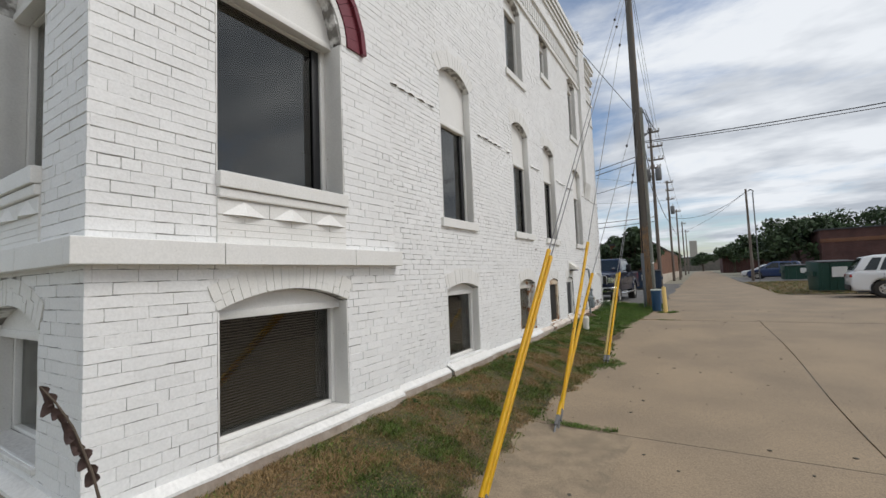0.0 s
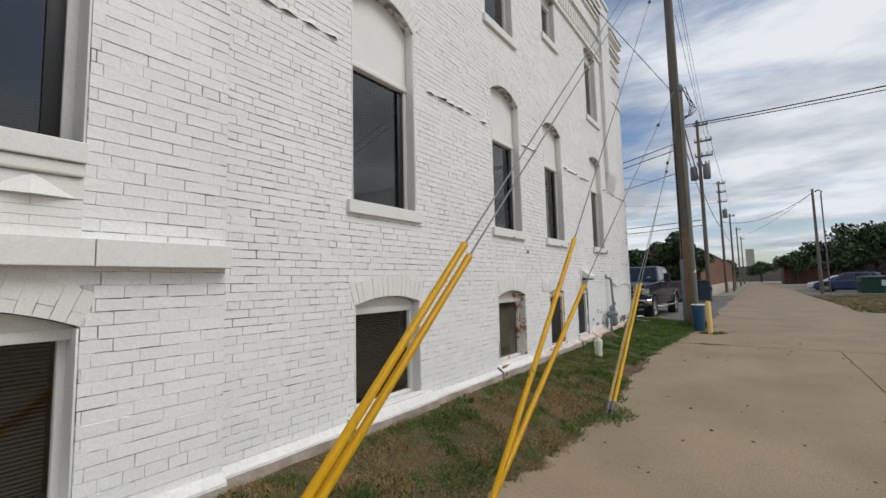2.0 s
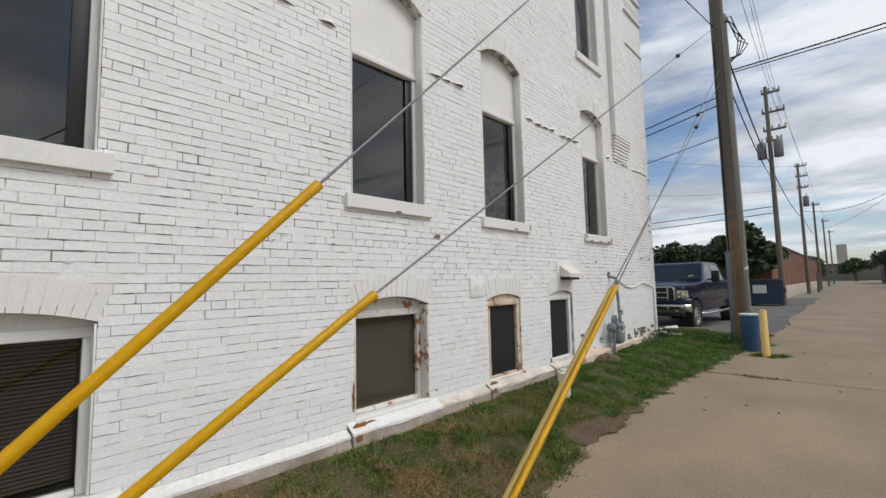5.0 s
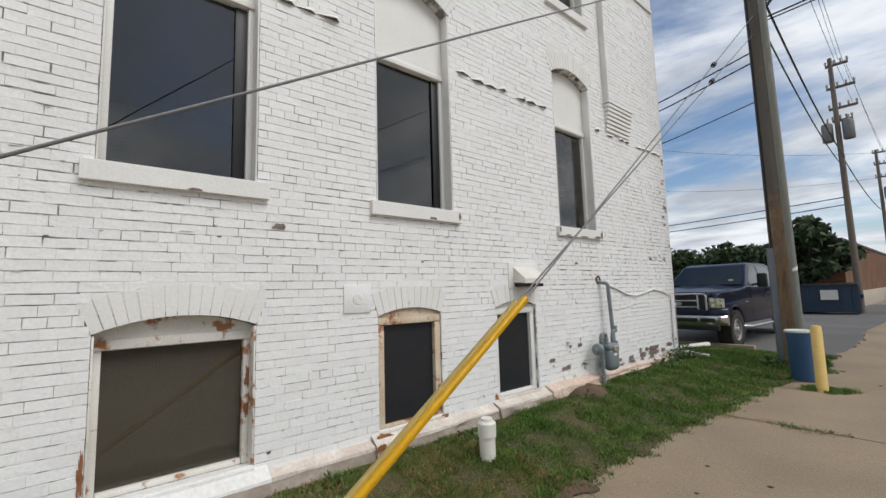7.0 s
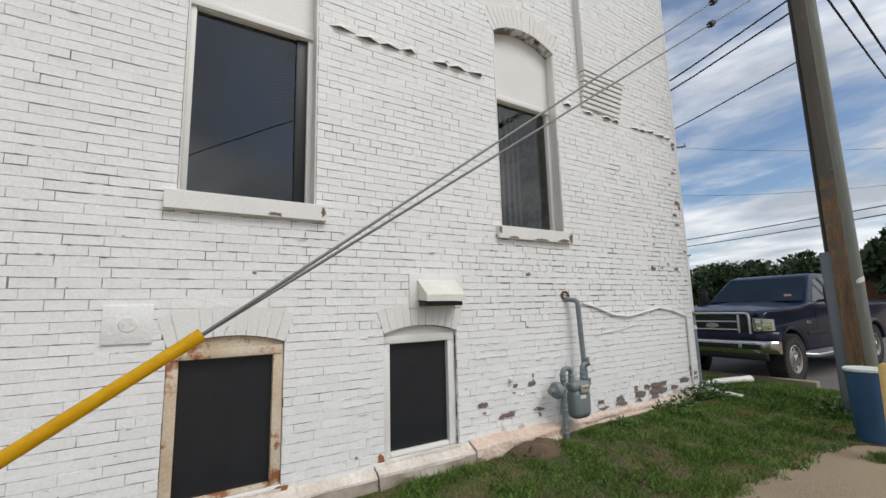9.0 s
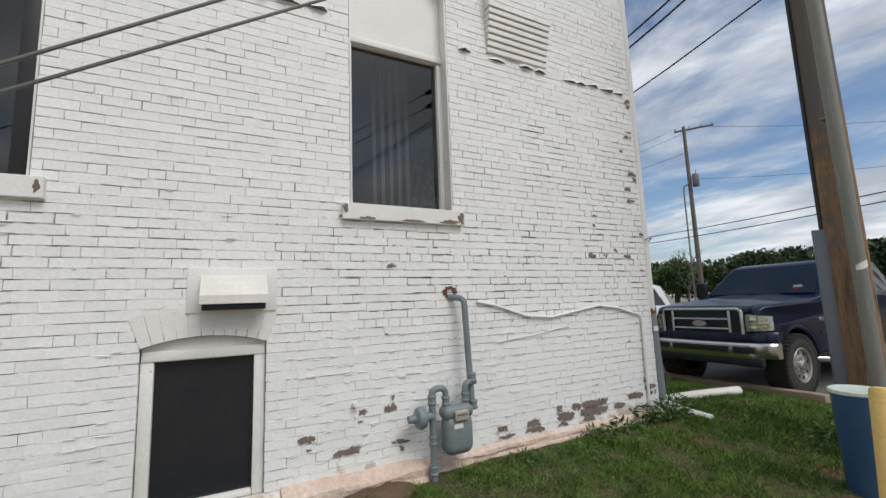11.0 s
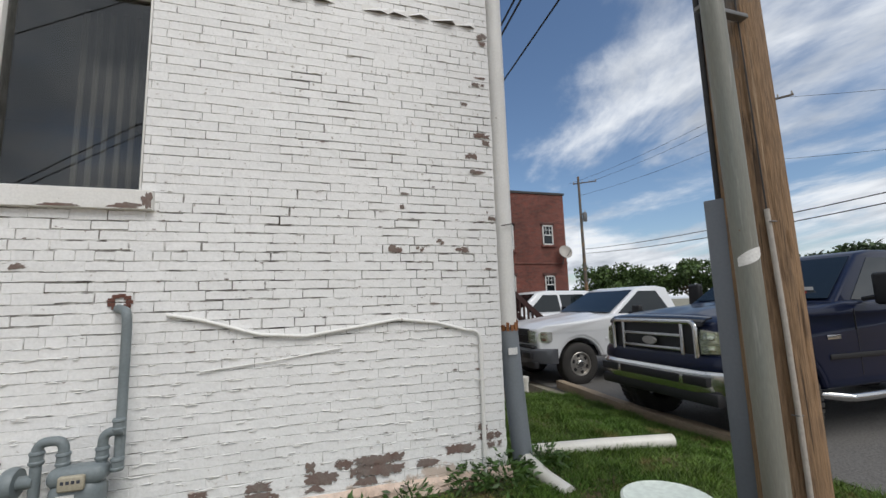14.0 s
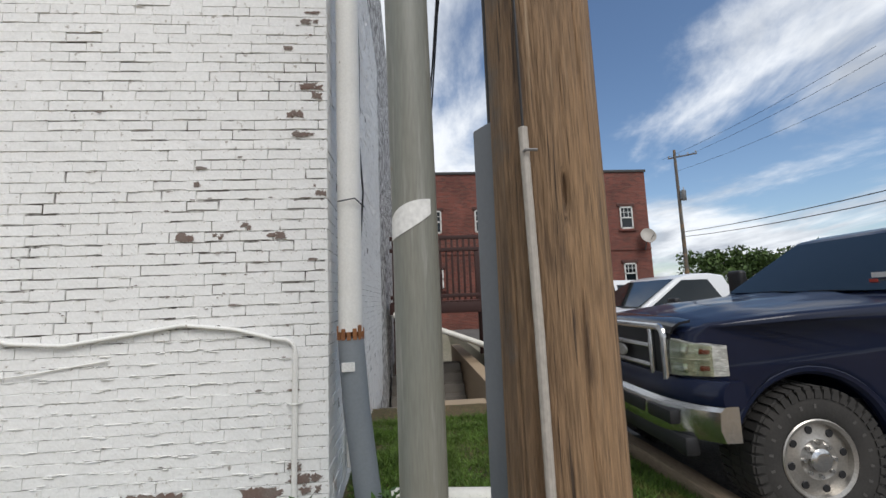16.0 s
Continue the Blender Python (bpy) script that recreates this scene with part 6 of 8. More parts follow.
def pickup(place, rz, label, paint, r=0.445, crew=True, big=True):
    """A full-size pickup, nose at y = 0 towards -y, standing on z = 0."""
    t = thing("pickup_truck", place, label, "pickup truck", rz=rz)
    up = r - 0.40                     # lift
    HW = 0.97
    fy, ry = (0.70 if big else 0.82), (4.80 if crew else 4.35)
    tail = 6.12 if crew else 5.55
    cab0, cab1 = 1.55, (4.30 if crew else 3.25)
    z = lambda v: v + up
    hood = 1.23 if big else 1.08
    belt = 1.34 if big else 1.22
    roof = 1.98 if big else 1.80
    ar = r + 0.10
    lo = z(0.50)
    k0 = math.degrees(math.asin(max(-0.9, min(0.9, (lo - r) / ar))))
    out = [(0.16, lo), (0.05, z(0.62)), (0.02, z(0.95)), (0.05, z(hood - 0.04)), (0.16, z(hood + 0.02)), (0.7, z(hood + 0.08)), (1.3, z(belt + 0.0)), (cab0 + 0.1, z(belt + 0.05)), (cab1, z(belt + 0.05)), (cab1 + 0.04, z(belt)), (tail - 0.02, z(belt)), (tail, z(belt - 0.05)), (tail, z(0.62)), (tail - 0.1, lo)]
    out += arc(ry, r, ar, k0, 180 - k0) + arc(fy, r, ar, k0, 180 - k0)
    def pinch(c):
        f = smoothstep(0.32, 0.0, c.y) * 0.19 + 0.02 * smoothstep(z(0.9), z(hood + 0.1), c.z) * smoothstep(1.6, 0.2, c.y)
        return Vector((c.x * (1 - f), c.y, c.z))
    bm = slab(B(), out, -HW, HW, 0.055, 3, pinch)
    part("body", bm, paint, t, "", 35)
    bm = B()
    box(bm, (-HW + 0.12, 0.3, lo + 0.02), (HW - 0.12, tail - 0.3, z(0.72)))
    part("underbody", bm, M["black_paint"], t, "dark underbody", 0)
    # cab
    hwz = lambda zz: HW - 0.045 - 0.19 * max(0.0, (zz - z(belt)) / (roof - belt))
    cabo = [(cab0, z(belt + 0.02)), (cab0 + 0.80, z(roof - 0.05)), (cab0 + 1.05, z(roof)), (cab1 - 0.35, z(roof)), (cab1 - 0.12, z(roof - 0.04)), (cab1, z(belt + 0.02))]
    bm = slab(B(), cabo, -1, 1, 0.04, 3, lambda c: Vector((math.copysign(hwz(c.z), c.x), c.y, c.z)))
    part("cab", bm, paint, t, "", 35)
    bm = B()
    w0, w1 = hwz(z(belt + 0.07)) - 0.06, hwz(z(roof - 0.09)) - 0.06
    ya, yb = cab0 + 0.06, cab0 + 0.755
    nrm = Vector((0, -(roof - belt - 0.07), 0.8)).normalized() * 0.012
    vs = [Vector((-w0, ya, z(belt + 0.075))), Vector((w0, ya, z(belt + 0.075))), Vector((w1, yb, z(roof - 0.085))), Vector((-w1, yb, z(roof - 0.085)))]
    a = [bm.verts.new(v + nrm * 0.3) for v in vs]
    b = [bm.verts.new(v + nrm) for v in vs]
    bm.faces.new(b)
    for i in range(4):
        bm.faces.new((a[i], a[(i + 1) % 4], b[(i + 1) % 4], b[i]))
    part("windscreen", bm, M["car_glass"], t, "dark windscreen", 0)
    for s in (-1, 1):
        bm = B()
        box(bm, (min(s * 0.1, s * 0.66), -0.008, -0.006), (max(s * 0.1, s * 0.66), 0.008, 0.006), m=pose(0, cab0 + 0.045, z(belt + 0.085), 0, 0, s * 3))
        part("wiper", bm, M["black_paint"], t)
    zb0, zt0 = z(belt + 0.06), z(roof - 0.10)
    if crew:
        panes = [[(cab0 + 0.30, zb0), (cab0 + 0.92, zt0), (cab0 + 1.36, zt0), (cab0 + 1.36, zb0)], [(cab0 + 1.46, zb0), (cab0 + 1.46, zt0), (cab1 - 0.36, zt0), (cab1 - 0.20, zb0)]]
    else:
        panes = [[(cab0 + 0.20, zb0), (cab0 + 0.84, zt0), (cab1 - 0.42, zt0), (cab1 - 0.22, zb0)]]
    for s in (-1, 1):
        for p in panes:
            part("side_window", side_plate(B(), p, hwz, s), M["car_glass"], t, "dark side window", 0)
    # doors: seams, handles, trim
    seams = [cab0 + 0.22, cab0 + 1.41, cab1 - 0.06] if crew else [cab0 + 0.22, cab1 - 0.06]
    for s in (-1, 1):
        for y in seams + [cab1 + 0.03]:
            bm = B()
            box(bm, (s * (HW - 0.01), y - 0.004, lo + 0.12), (s * (HW + 0.0025), y + 0.004, z(belt - 0.03)))
            part("door_seam", bm, M["black_paint"], t, "", 0)
        for y in seams[1:]:
            bm = B()
            box(bm, (s * (HW + 0.002), y - 0.28, z(1.08)), (s * (HW + 0.03), y - 0.10, z(1.12)), 0.01)
            part("door_handle", bm, M["black_paint"] if big else paint, t)
        bm = B()
        box(bm, (s * (HW + 0.0005), fy + ar + 0.06, z(0.80)), (s * (HW + 0.014), ry - ar - 0.06, z(0.85)), 0.004)
        part("side_trim", bm, M["black_paint"] if big else paint, t)
        if big:
            part("running_board", sweep(B(), [(s * 0.86, fy + ar + 0.02, z(0.44)), (s * 1.02, fy + ar + 0.22, z(0.42)), (s * 1.02, ry - ar - 0.22, z(0.42)), (s * 0.86, ry - ar - 0.02, z(0.44))], 0.042, 14), M["chrome"], t, "chrome tube step")
            bm = B()
            box(bm, (s * (HW + 0.0005), fy + ar + 0.06, z(1.00)), (s * (HW + 0.008), fy + ar + 0.26, z(1.045)), 0.002)
            part("fender_badge", bm, M["chrome"], t, "small plain chrome badge")
        # mirrors
        m = new("mirror")
        m.parent = t
        m.matrix_basis = pose(s * (HW - 0.02), cab0 + 0.42, z(belt + 0.04))
        part("arm", sweep(B(), [(0, 0, 0.02), (s * 0.16, 0.02, 0.05)], 0.025, 8), M["black_paint"], m)
        bm = B()
        box(bm, (min(s * 0.12, s * 0.33), -0.05, -0.04), (max(s * 0.12, s * 0.33), 0.05, 0.30 if big else 0.17), 0.035, 3)
        part("housing", bm, M["black_paint"], m)
        # arch lips
        for cy in (fy, ry):
            pts = [(s * (HW - 0.004 - (0.045 if cy == fy else 0)), y, zz) for y, zz in arc(cy, r, ar + 0.012, k0 + 4, 176 - k0, 18)]
            part("arch_lip", sweep(B(), pts, 0.044 if big else 0.034, 10), paint, t)
    # nose
    gz1 = z(hood - 0.012) if big else z(hood - 0.035)
    gw, gl = (0.62, z(0.79)) if big else (0.52, z(0.78))
    bm = B()
    box(bm, (-gw, -0.005, gl), (gw, 0.05, gz1), 0.01)
    grille = part("grille", bm, M["black_paint"], t, "black grille with chrome bars" if big else "dark mesh grille with chrome bar")
    if big:
        rr, rim = 0.07, []
        for cx, cz, a0 in ((gw - rr, gz1 - rr, 0), (-gw + rr, gz1 - rr, 90), (-gw + rr, gl + rr, 180), (gw - rr, gl + rr, 270)):
            rim += [(cx + rr * math.cos(radians(a0 + 15 * q)), -0.022, cz + rr * math.sin(radians(a0 + 15 * q))) for q in range(7)]
        part("grille_surround", sweep(B(), rim + rim[:2], 0.027, 10, False), M["chrome"], grille, "rounded chrome surround")
        for a, b in ((-gw + 0.15, -gw + 0.195), (gw - 0.195, gw - 0.15)):
            bm = B()
            box(bm, (a, -0.04, gl + 0.01), (b, 0.0, gz1 - 0.01), 0.012, 3)
            part("grille_post", bm, M["chrome"], grille)
        for k in range(2):
            zz = gl + (gz1 - gl) * (k + 1) / 3
            bm = B()
            box(bm, (-gw + 0.19, -0.04, zz - 0.019), (gw - 0.19, 0.0, zz + 0.019), 0.010, 3)
            part("grille_bar", bm, M["chrome"], grille)
        bm = B()
        lathe(bm, [(0, 0.012), (0.9, 0.010), (1.0, 0.0)], 28, pose(0, -0.045, (gl + gz1) / 2, 90, 0, 0) @ Matrix.Diagonal((0.115, 0.048, 1, 1)))
        part("emblem", bm, M["alloy"], grille, "plain oval emblem")
    else:
        bm = B()
        box(bm, (-gw, -0.03, (gl + gz1) / 2 - 0.015), (gw, 0.0, (gl + gz1) / 2 + 0.02), 0.006)
        part("grille_bar", bm, M["black_paint"], grille)
        bm = B()
        lathe(bm, [(0, 0.01), (1.0, 0.0)], 20, pose(0, -0.03, (gl + gz1) / 2, 90, 0, 0) @ Matrix.Diagonal((0.09, 0.035, 1, 1)))
        part("emblem", bm, M["alloy"], grille, "plain emblem")
    for s in (-1, 1):
        bm = B()
        x0, x1 = s * (gw + 0.045), s * (HW - 0.075)
        n = 7
        lowz, hiz = (z(0.905), z(1.145)) if big else (z(0.80), gz1 - 0.02)
        wrap = 0.155 if big else 0.21
        front = lambda f: -0.035 + wrap * f ** 2.2
        def shell(inset, back, low, high, f0=0.0, f1=1.0):
            bm = B()
            rows = []
            for k in range(n + 1):
                f = f0 + (f1 - f0) * k / n
                x, y = x0 + (x1 - x0) * f, front(f) + inset
                lo_, hi_ = lowz + (hiz - lowz) * low + 0.012 * f, lowz + (hiz - lowz) * high - 0.035 * f * high
                rows.append([bm.verts.new(p) for p in ((x, y, lo_), (x, y - 0.004, (lo_ + hi_) / 2), (x, y + 0.012, hi_), (x, y + back, hi_), (x, y + back, lo_))])
            for p, q in zip(rows, rows[1:]):
                for i in range(5):
                    bm.faces.new((p[i], p[(i + 1) % 5], q[(i + 1) % 5], q[i]))
            bm.faces.new(rows[0])
            bm.faces.new(rows[-1][::-1])
            bmesh.ops.recalc_face_normals(bm, faces=bm.faces[:])
            return bm
        bm.free()
        hl = part("headlight", shell(0.020, 0.09, 0.0, 1.0), M["reflector"], t, "slightly hazed headlight with amber reflectors", 50)
        part("lens", shell(0.0, 0.008, 0.0, 1.0), M["clear_lens"], hl, "clear lens", 50).visible_shadow = False
        for low, high in ((0.14, 0.38), (0.58, 0.86)):
            part("reflector", shell(0.010, 0.03, low, high, 0.80, 0.93), M["amber"], hl)
        part("divider", shell(0.009, 0.03, 0.46, 0.50, 0.05, 0.95), M["alloy"], hl)
        for low, high in ((0.08, 0.42), (0.55, 0.93)):
            part("bowl", shell(0.011, 0.03, low, high, 0.16, 0.56), M["chrome"], hl)
    # bumpers
    for front in (True, False):
        bm = B()
        n = 36
        rows = []
        for k in range(n + 1):
            x = HW * math.sin(math.pi * (k / n - 0.5))
            f = abs(x / HW)
            y = (-0.11 + (0.20 if big else 0.33) * f ** 6) if front else tail + 0.14 - 0.04 * f ** 4
            d = 0.12 if front else -0.10
            z0, z1 = (z(0.53), z(0.745)) if big else (z(0.44), z(0.70))
            rows.append([bm.verts.new((x, y + 0.02 * (1 if front else -1), z0)), bm.verts.new((x, y - 0.01 * (1 if front else -1), (z0 + z1) / 2 - 0.03)), bm.verts.new((x, y, z1 - 0.03)), bm.verts.new((x, y + d * 0.3, z1)), bm.verts.new((x, y + d, z1)), bm.verts.new((x, y + d, z0))])
        for a, b in zip(rows, rows[1:]):
            for i in range(6):
                bm.faces.new((a[i], a[(i + 1) % 6], b[(i + 1) % 6], b[i]))
        bm.faces.new(rows[0])
        bm.faces.new(rows[-1][::-1])
        bp = part("bumper", bm, M["chrome"] if big or not front else M["dark_bumper"], t, "chrome bumper" if big else "grey bumper with black top", 30)
        if front:
            for xa, xb in ((-0.78, -0.50), (-0.44, 0.44), (0.50, 0.78)):
                bm = B()
                box(bm, (xa, -0.1235, z(0.605 if big else 0.535)), (xb, -0.06, z(0.69 if big else 0.635)), 0.002)
                part("bumper_opening", bm, M["black_paint"], bp)
            if not big:
                bm = B()
                box(bm, (-0.74, -0.06, z(0.702)), (0.74, 0.10, z(0.75)), 0.02)
                part("bumper_top", bm, M["black_paint"], t)
            bm = B()
            box(bm, (-HW + 0.12, -0.08, z(0.42 if big else 0.36)), (HW - 0.12, 0.02, z(0.54 if big else 0.475)), 0.02)
            part("air_dam", bm, M["black_paint"], t)
    # hood panel with a raised middle, rolled down at the nose
    hw_, ny, nx = 0.80 if big else 0.76, 16, 20
    verts, faces = [], []
    for q in range(ny + 1):
        f = q / ny
        y = 0.025 + 1.50 * f
        body_z = hood + 0.02 + 0.06 * smoothstep(0.16, 0.7, y) + (belt - hood - 0.075) * smoothstep(0.6, 1.5, y)
        for p in range(nx + 1):
            g = -1 + 2 * p / nx
            rise = 0.055 * (1 - abs(g) ** 5) + 0.022 * smoothstep(0.62, 0.46, abs(g)) - 0.012 * smoothstep(0.2, 0.0, abs(g))
            roll = -0.085 * (1 - smoothstep(0.0, 0.14, f)) - 0.02 * abs(g) ** 3 * (1 - f)
            verts.append((g * hw_ * (0.86 + 0.14 * smoothstep(0.0, 0.25, f)), y, z(body_z + rise * (0.45 + 0.55 * f) + roll)))
    for q in range(ny):
        for p in range(nx):
            m = q * (nx + 1) + p
            faces.append((m, m + 1, m + nx + 2, m + nx + 1))
    n0 = len(verts)
    edge = [q * (nx + 1) for q in range(ny, 0, -1)] + list(range(nx + 1)) + [q * (nx + 1) + nx for q in range(1, ny + 1)]
    verts += [(verts[q][0] * 0.995, verts[q][1] + 0.004, verts[q][2] - 0.06) for q in edge]
    faces += [(edge[q], n0 + q, n0 + q + 1, edge[q + 1]) for q in range(len(edge) - 1)]
    part("hood", mesh_from("hood", verts, faces), paint, t, "long hood with a raised middle", 50)
    if big:
        # painted band between the lamps and the chrome bumper
        rows, bm = [], B()
        for k in range(29):
            x = (HW + 0.004) * math.sin(math.pi * (k / 28 - 0.5))
            f = abs(x / HW)
            y = -0.075 + 0.19 * f ** 6
            rows.append([bm.verts.new((x, y + dy, z(zz))) for dy, zz in ((0.0, 0.748), (-0.006, 0.80), (0.012, 0.86), (0.05, 0.893), (0.14, 0.893), (0.14, 0.748))])
        for a, b in zip(rows, rows[1:]):
            for q in range(6):
                bm.faces.new((a[q], a[(q + 1) % 6], b[(q + 1) % 6], b[q]))
        bm.faces.new(rows[0])
        bm.faces.new(rows[-1][::-1])
        part("front_valance", bm, paint, t, "", 40)
        # smoked deflector along the hood's front edge
        rows, bm = [], B()
        for k in range(25):
            g = -1 + 2 * k / 24
            x, drop = g * 0.70, 0.020 * abs(g) ** 4
            rows.append([bm.verts.new((x, yy, z(hood + zz - drop))) for yy, zz in ((0.13, 0.058), (0.05, 0.045), (-0.005, 0.012), (-0.022, -0.030), (-0.010, -0.030), (0.012, 0.004), (0.06, 0.030), (0.13, 0.040))])
        for a, b in zip(rows, rows[1:]):
            for q in range(8):
                bm.faces.new((a[q], a[(q + 1) % 8], b[(q + 1) % 8], b[q]))
        bm.faces.new(rows[0])
        bm.faces.new(rows[-1][::-1])
        part("hood_deflector", bm, M["smoked"], t, "black smoked hood deflector", 50)
    for s in (-1, 1):
        bm = B()
        box(bm, (min(s * (HW - 0.12), s * (HW + 0.004)), tail - 0.05, z(0.9)), (max(s * (HW - 0.12), s * (HW + 0.004)), tail + 0.012, z(belt - 0.06)), 0.012)
        part("tail_light", bm, M["red_lens"], t)
    # flat black plate on the closed body imitates the open bed's dark inside
    bm = B()
    box(bm, (-HW + 0.09, cab1 + 0.12, z(belt) + 0.001), (HW - 0.09, tail - 0.08, z(belt) + 0.004))
    part("bed_opening", bm, M["black_paint"], t, "", 0)
    tw = 0.30 if big else 0.25
    for y in (fy, ry):
        for s in (-1, 1):
            wheel(t, s * (HW - tw / 2 + (0.0 if big else -0.03)), y, r, tw, s, "holes" if big else "five", big)
    return t


navy = pickup((-4.00, 18.73, 0.06), -1.5, "dark navy lifted crew-cab pickup with chrome bumper on muddy tyres", M["navy"])
bm = B()
part("bed_rail", sweep(B(), [(0.7, 4.5, 1.42), (0.5, 5.2, 1.75), (0.3, 6.0, 1.42)], 0.02, 8), M["alloy"], navy)
bm = B()
box(bm, (0.52, 1.70, 1.56), (0.64, 1.705, 1.60))
part("windscreen_sticker", bm, M["paper"], navy, "pale sticker", 0).matrix_basis = pose(0, 0.02, 0)
bm = B()
box(bm, (0.53, 1.665, 1.52), (0.59, 1.670, 1.55))
part("windscreen_sticker", bm, M["red_print"], navy, "small red sticker", 0).matrix_basis = pose(0, 0.02, 0)
white_truck = pickup((-7.66, 18.84, 0.06), 0.0, "white pickup with dark grille parked beside the navy one", M["white_car"], 0.385, False, False)


def car(place, rz, label, category, paint, suv=True, length=4.6):
    t = thing("car", place, label, category, rz=rz)
    r, HW, roof = 0.34, 0.92, (1.68 if suv else 1.45)
    fy, ry, tail = 0.9, length - 0.95, length
    ar, lo, belt = r + 0.06, 0.26, (1.02 if suv else 0.94)
    k0 = math.degrees(math.asin((lo - r) / ar))
    out = [(0.10, lo), (0.0, 0.45), (0.02, 0.70), (0.20, belt - 0.15), (1.25, belt), (tail - 0.2, belt + 0.04), (tail - 0.02, belt - 0.08), (tail, 0.5), (tail - 0.08, lo)]
    out += arc(ry, r, ar, k0, 180 - k0) + arc(fy, r, ar, k0, 180 - k0)
    bm = slab(B(), out, -HW, HW, 0.10, 4, lambda c: Vector((c.x * (1 - 0.10 * smoothstep(1.0, 0, c.y) - 0.07 * smoothstep(tail - 0.8, tail, c.y)), c.y, c.z)))
    part("body", bm, paint, t, "", 40)
    bm = B()
    box(bm, (-HW + 0.1, 0.2, lo - 0.06), (HW - 0.1, tail - 0.2, lo + 0.2))
    part("underbody", bm, M["black_paint"], t, "", 0)
    hwz = lambda zz: HW - 0.08 - 0.20 * max(0.0, (zz - belt) / (roof - belt))
    e = tail - 0.10 if suv else tail - 0.75
    cabo = [(1.15, belt - 0.01), (1.95, roof - 0.06), (2.3, roof), (e - 0.75, roof - 0.02), (e - 0.35, roof - 0.10), (e, belt)]
    bm = slab(B(), cabo, -1, 1, 0.06, 3, lambda c: Vector((math.copysign(hwz(c.z), c.x), c.y, c.z)))
    part("cabin", bm, paint, t, "", 40)
    zb0, zt0 = belt + 0.05, roof - 0.13
    for s in (-1, 1):
        for p in ([(1.5, zb0), (2.12, zt0), (2.62, zt0), (2.62, zb0)], [(2.70, zb0), (2.70, zt0), (e - 0.95, zt0), (e - 0.75, zb0)], [(e - 0.66, zb0), (e - 0.86, zt0), (e - 0.60, zt0), (e - 0.30, zb0)]):
            part("side_window", side_plate(B(), p, hwz, s), M["car_glass"], t, "", 0)
        for y in (2.66, e - 0.85):
            bm = B()
            box(bm, (s * (HW - 0.02), y - 0.004, lo + 0.15), (s * (HW + 0.002), y + 0.004, belt - 0.08))
            part("door_seam", bm, M["black_paint"], t, "", 0)
        bm = B()
        box(bm, (min(s * 0.5, s * 0.84), tail - 0.12, belt - 0.22), (max(s * 0.5, s * 0.84), tail - 0.0, belt - 0.10), 0.02)
        part("tail_light", bm, M["red_lens"], t)
        bm = B()
        box(bm, (min(s * 0.45, s * 0.80), 0.03, belt - 0.32), (max(s * 0.45, s * 0.80), 0.16, belt - 0.20), 0.02)
        part("headlight", bm, M["lens"], t)
        bm = B()
        box(bm, (min(s * 0.86, s * 1.05), 1.55, belt + 0.02), (max(s * 0.86, s * 1.05), 1.63, belt + 0.15), 0.02)
        part("mirror", bm, paint, t)
        for y in (fy, ry):
            wheel(t, s * (HW - 0.11), y, r, 0.21, s, "five", False)
    for nm, ya, za, yb, zb2 in (("windscreen", 1.22, belt + 0.05, 1.92, roof - 0.10), ("rear_window", e - 0.02, belt + 0.06, e - 0.33, roof - 0.14)):
        bm = B()
        w0, w1 = hwz(za) - 0.09, hwz(zb2) - 0.08
        o = -0.02 if nm == "windscreen" else 0.02
        vs = [(-w0, ya + o, za), (w0, ya + o, za), (w1, yb + o, zb2 + 0.012), (-w1, yb + o, zb2 + 0.012)]
        bm.faces.new([bm.verts.new(p) for p in vs])
        bmesh.ops.solidify(bm, geom=bm.faces[:], thickness=0.008)
        part(nm, bm, M["car_glass"], t, "", 0)
    bm = B()
    box(bm, (-0.72, tail - 0.02, lo + 0.02), (0.72, tail + 0.02, 0.50), 0.02)
    part("bumper", bm, M["black_paint"], t)
    bm = B()
    box(bm, (-0.25, tail - 0.005, 0.62), (0.25, tail + 0.008, 0.74), 0.004)
    part("licence_plate", bm, M["paper"], t, "blank pale plate")
    return t


car((9.7, 23.0, 0.09), 84, "white sport utility car parked by the green dumpsters", "car", M["white_car"])
car((4.2, 53.0, 0.09), -108, "dark blue car parked in the far lot", "car", M["blue_car"])
car((4.0, 58.5, 0.09), -100, "white car parked behind the blue one", "car", M["white_car"], False)
car((11.8, 47.5, 0.09), -95, "white car parked behind the dumpsters", "car", M["white_car"], True)
car((-12.6, 19.7, 0.07), 4, "large white car parked beyond the wooden stairs", "car", M["white_car"], True).scale = (1.12, 1.12, 1.12)
car((-14.2, 24.6, 0.07), 20, "white car parked near the red building", "car", M["white_car"], False)


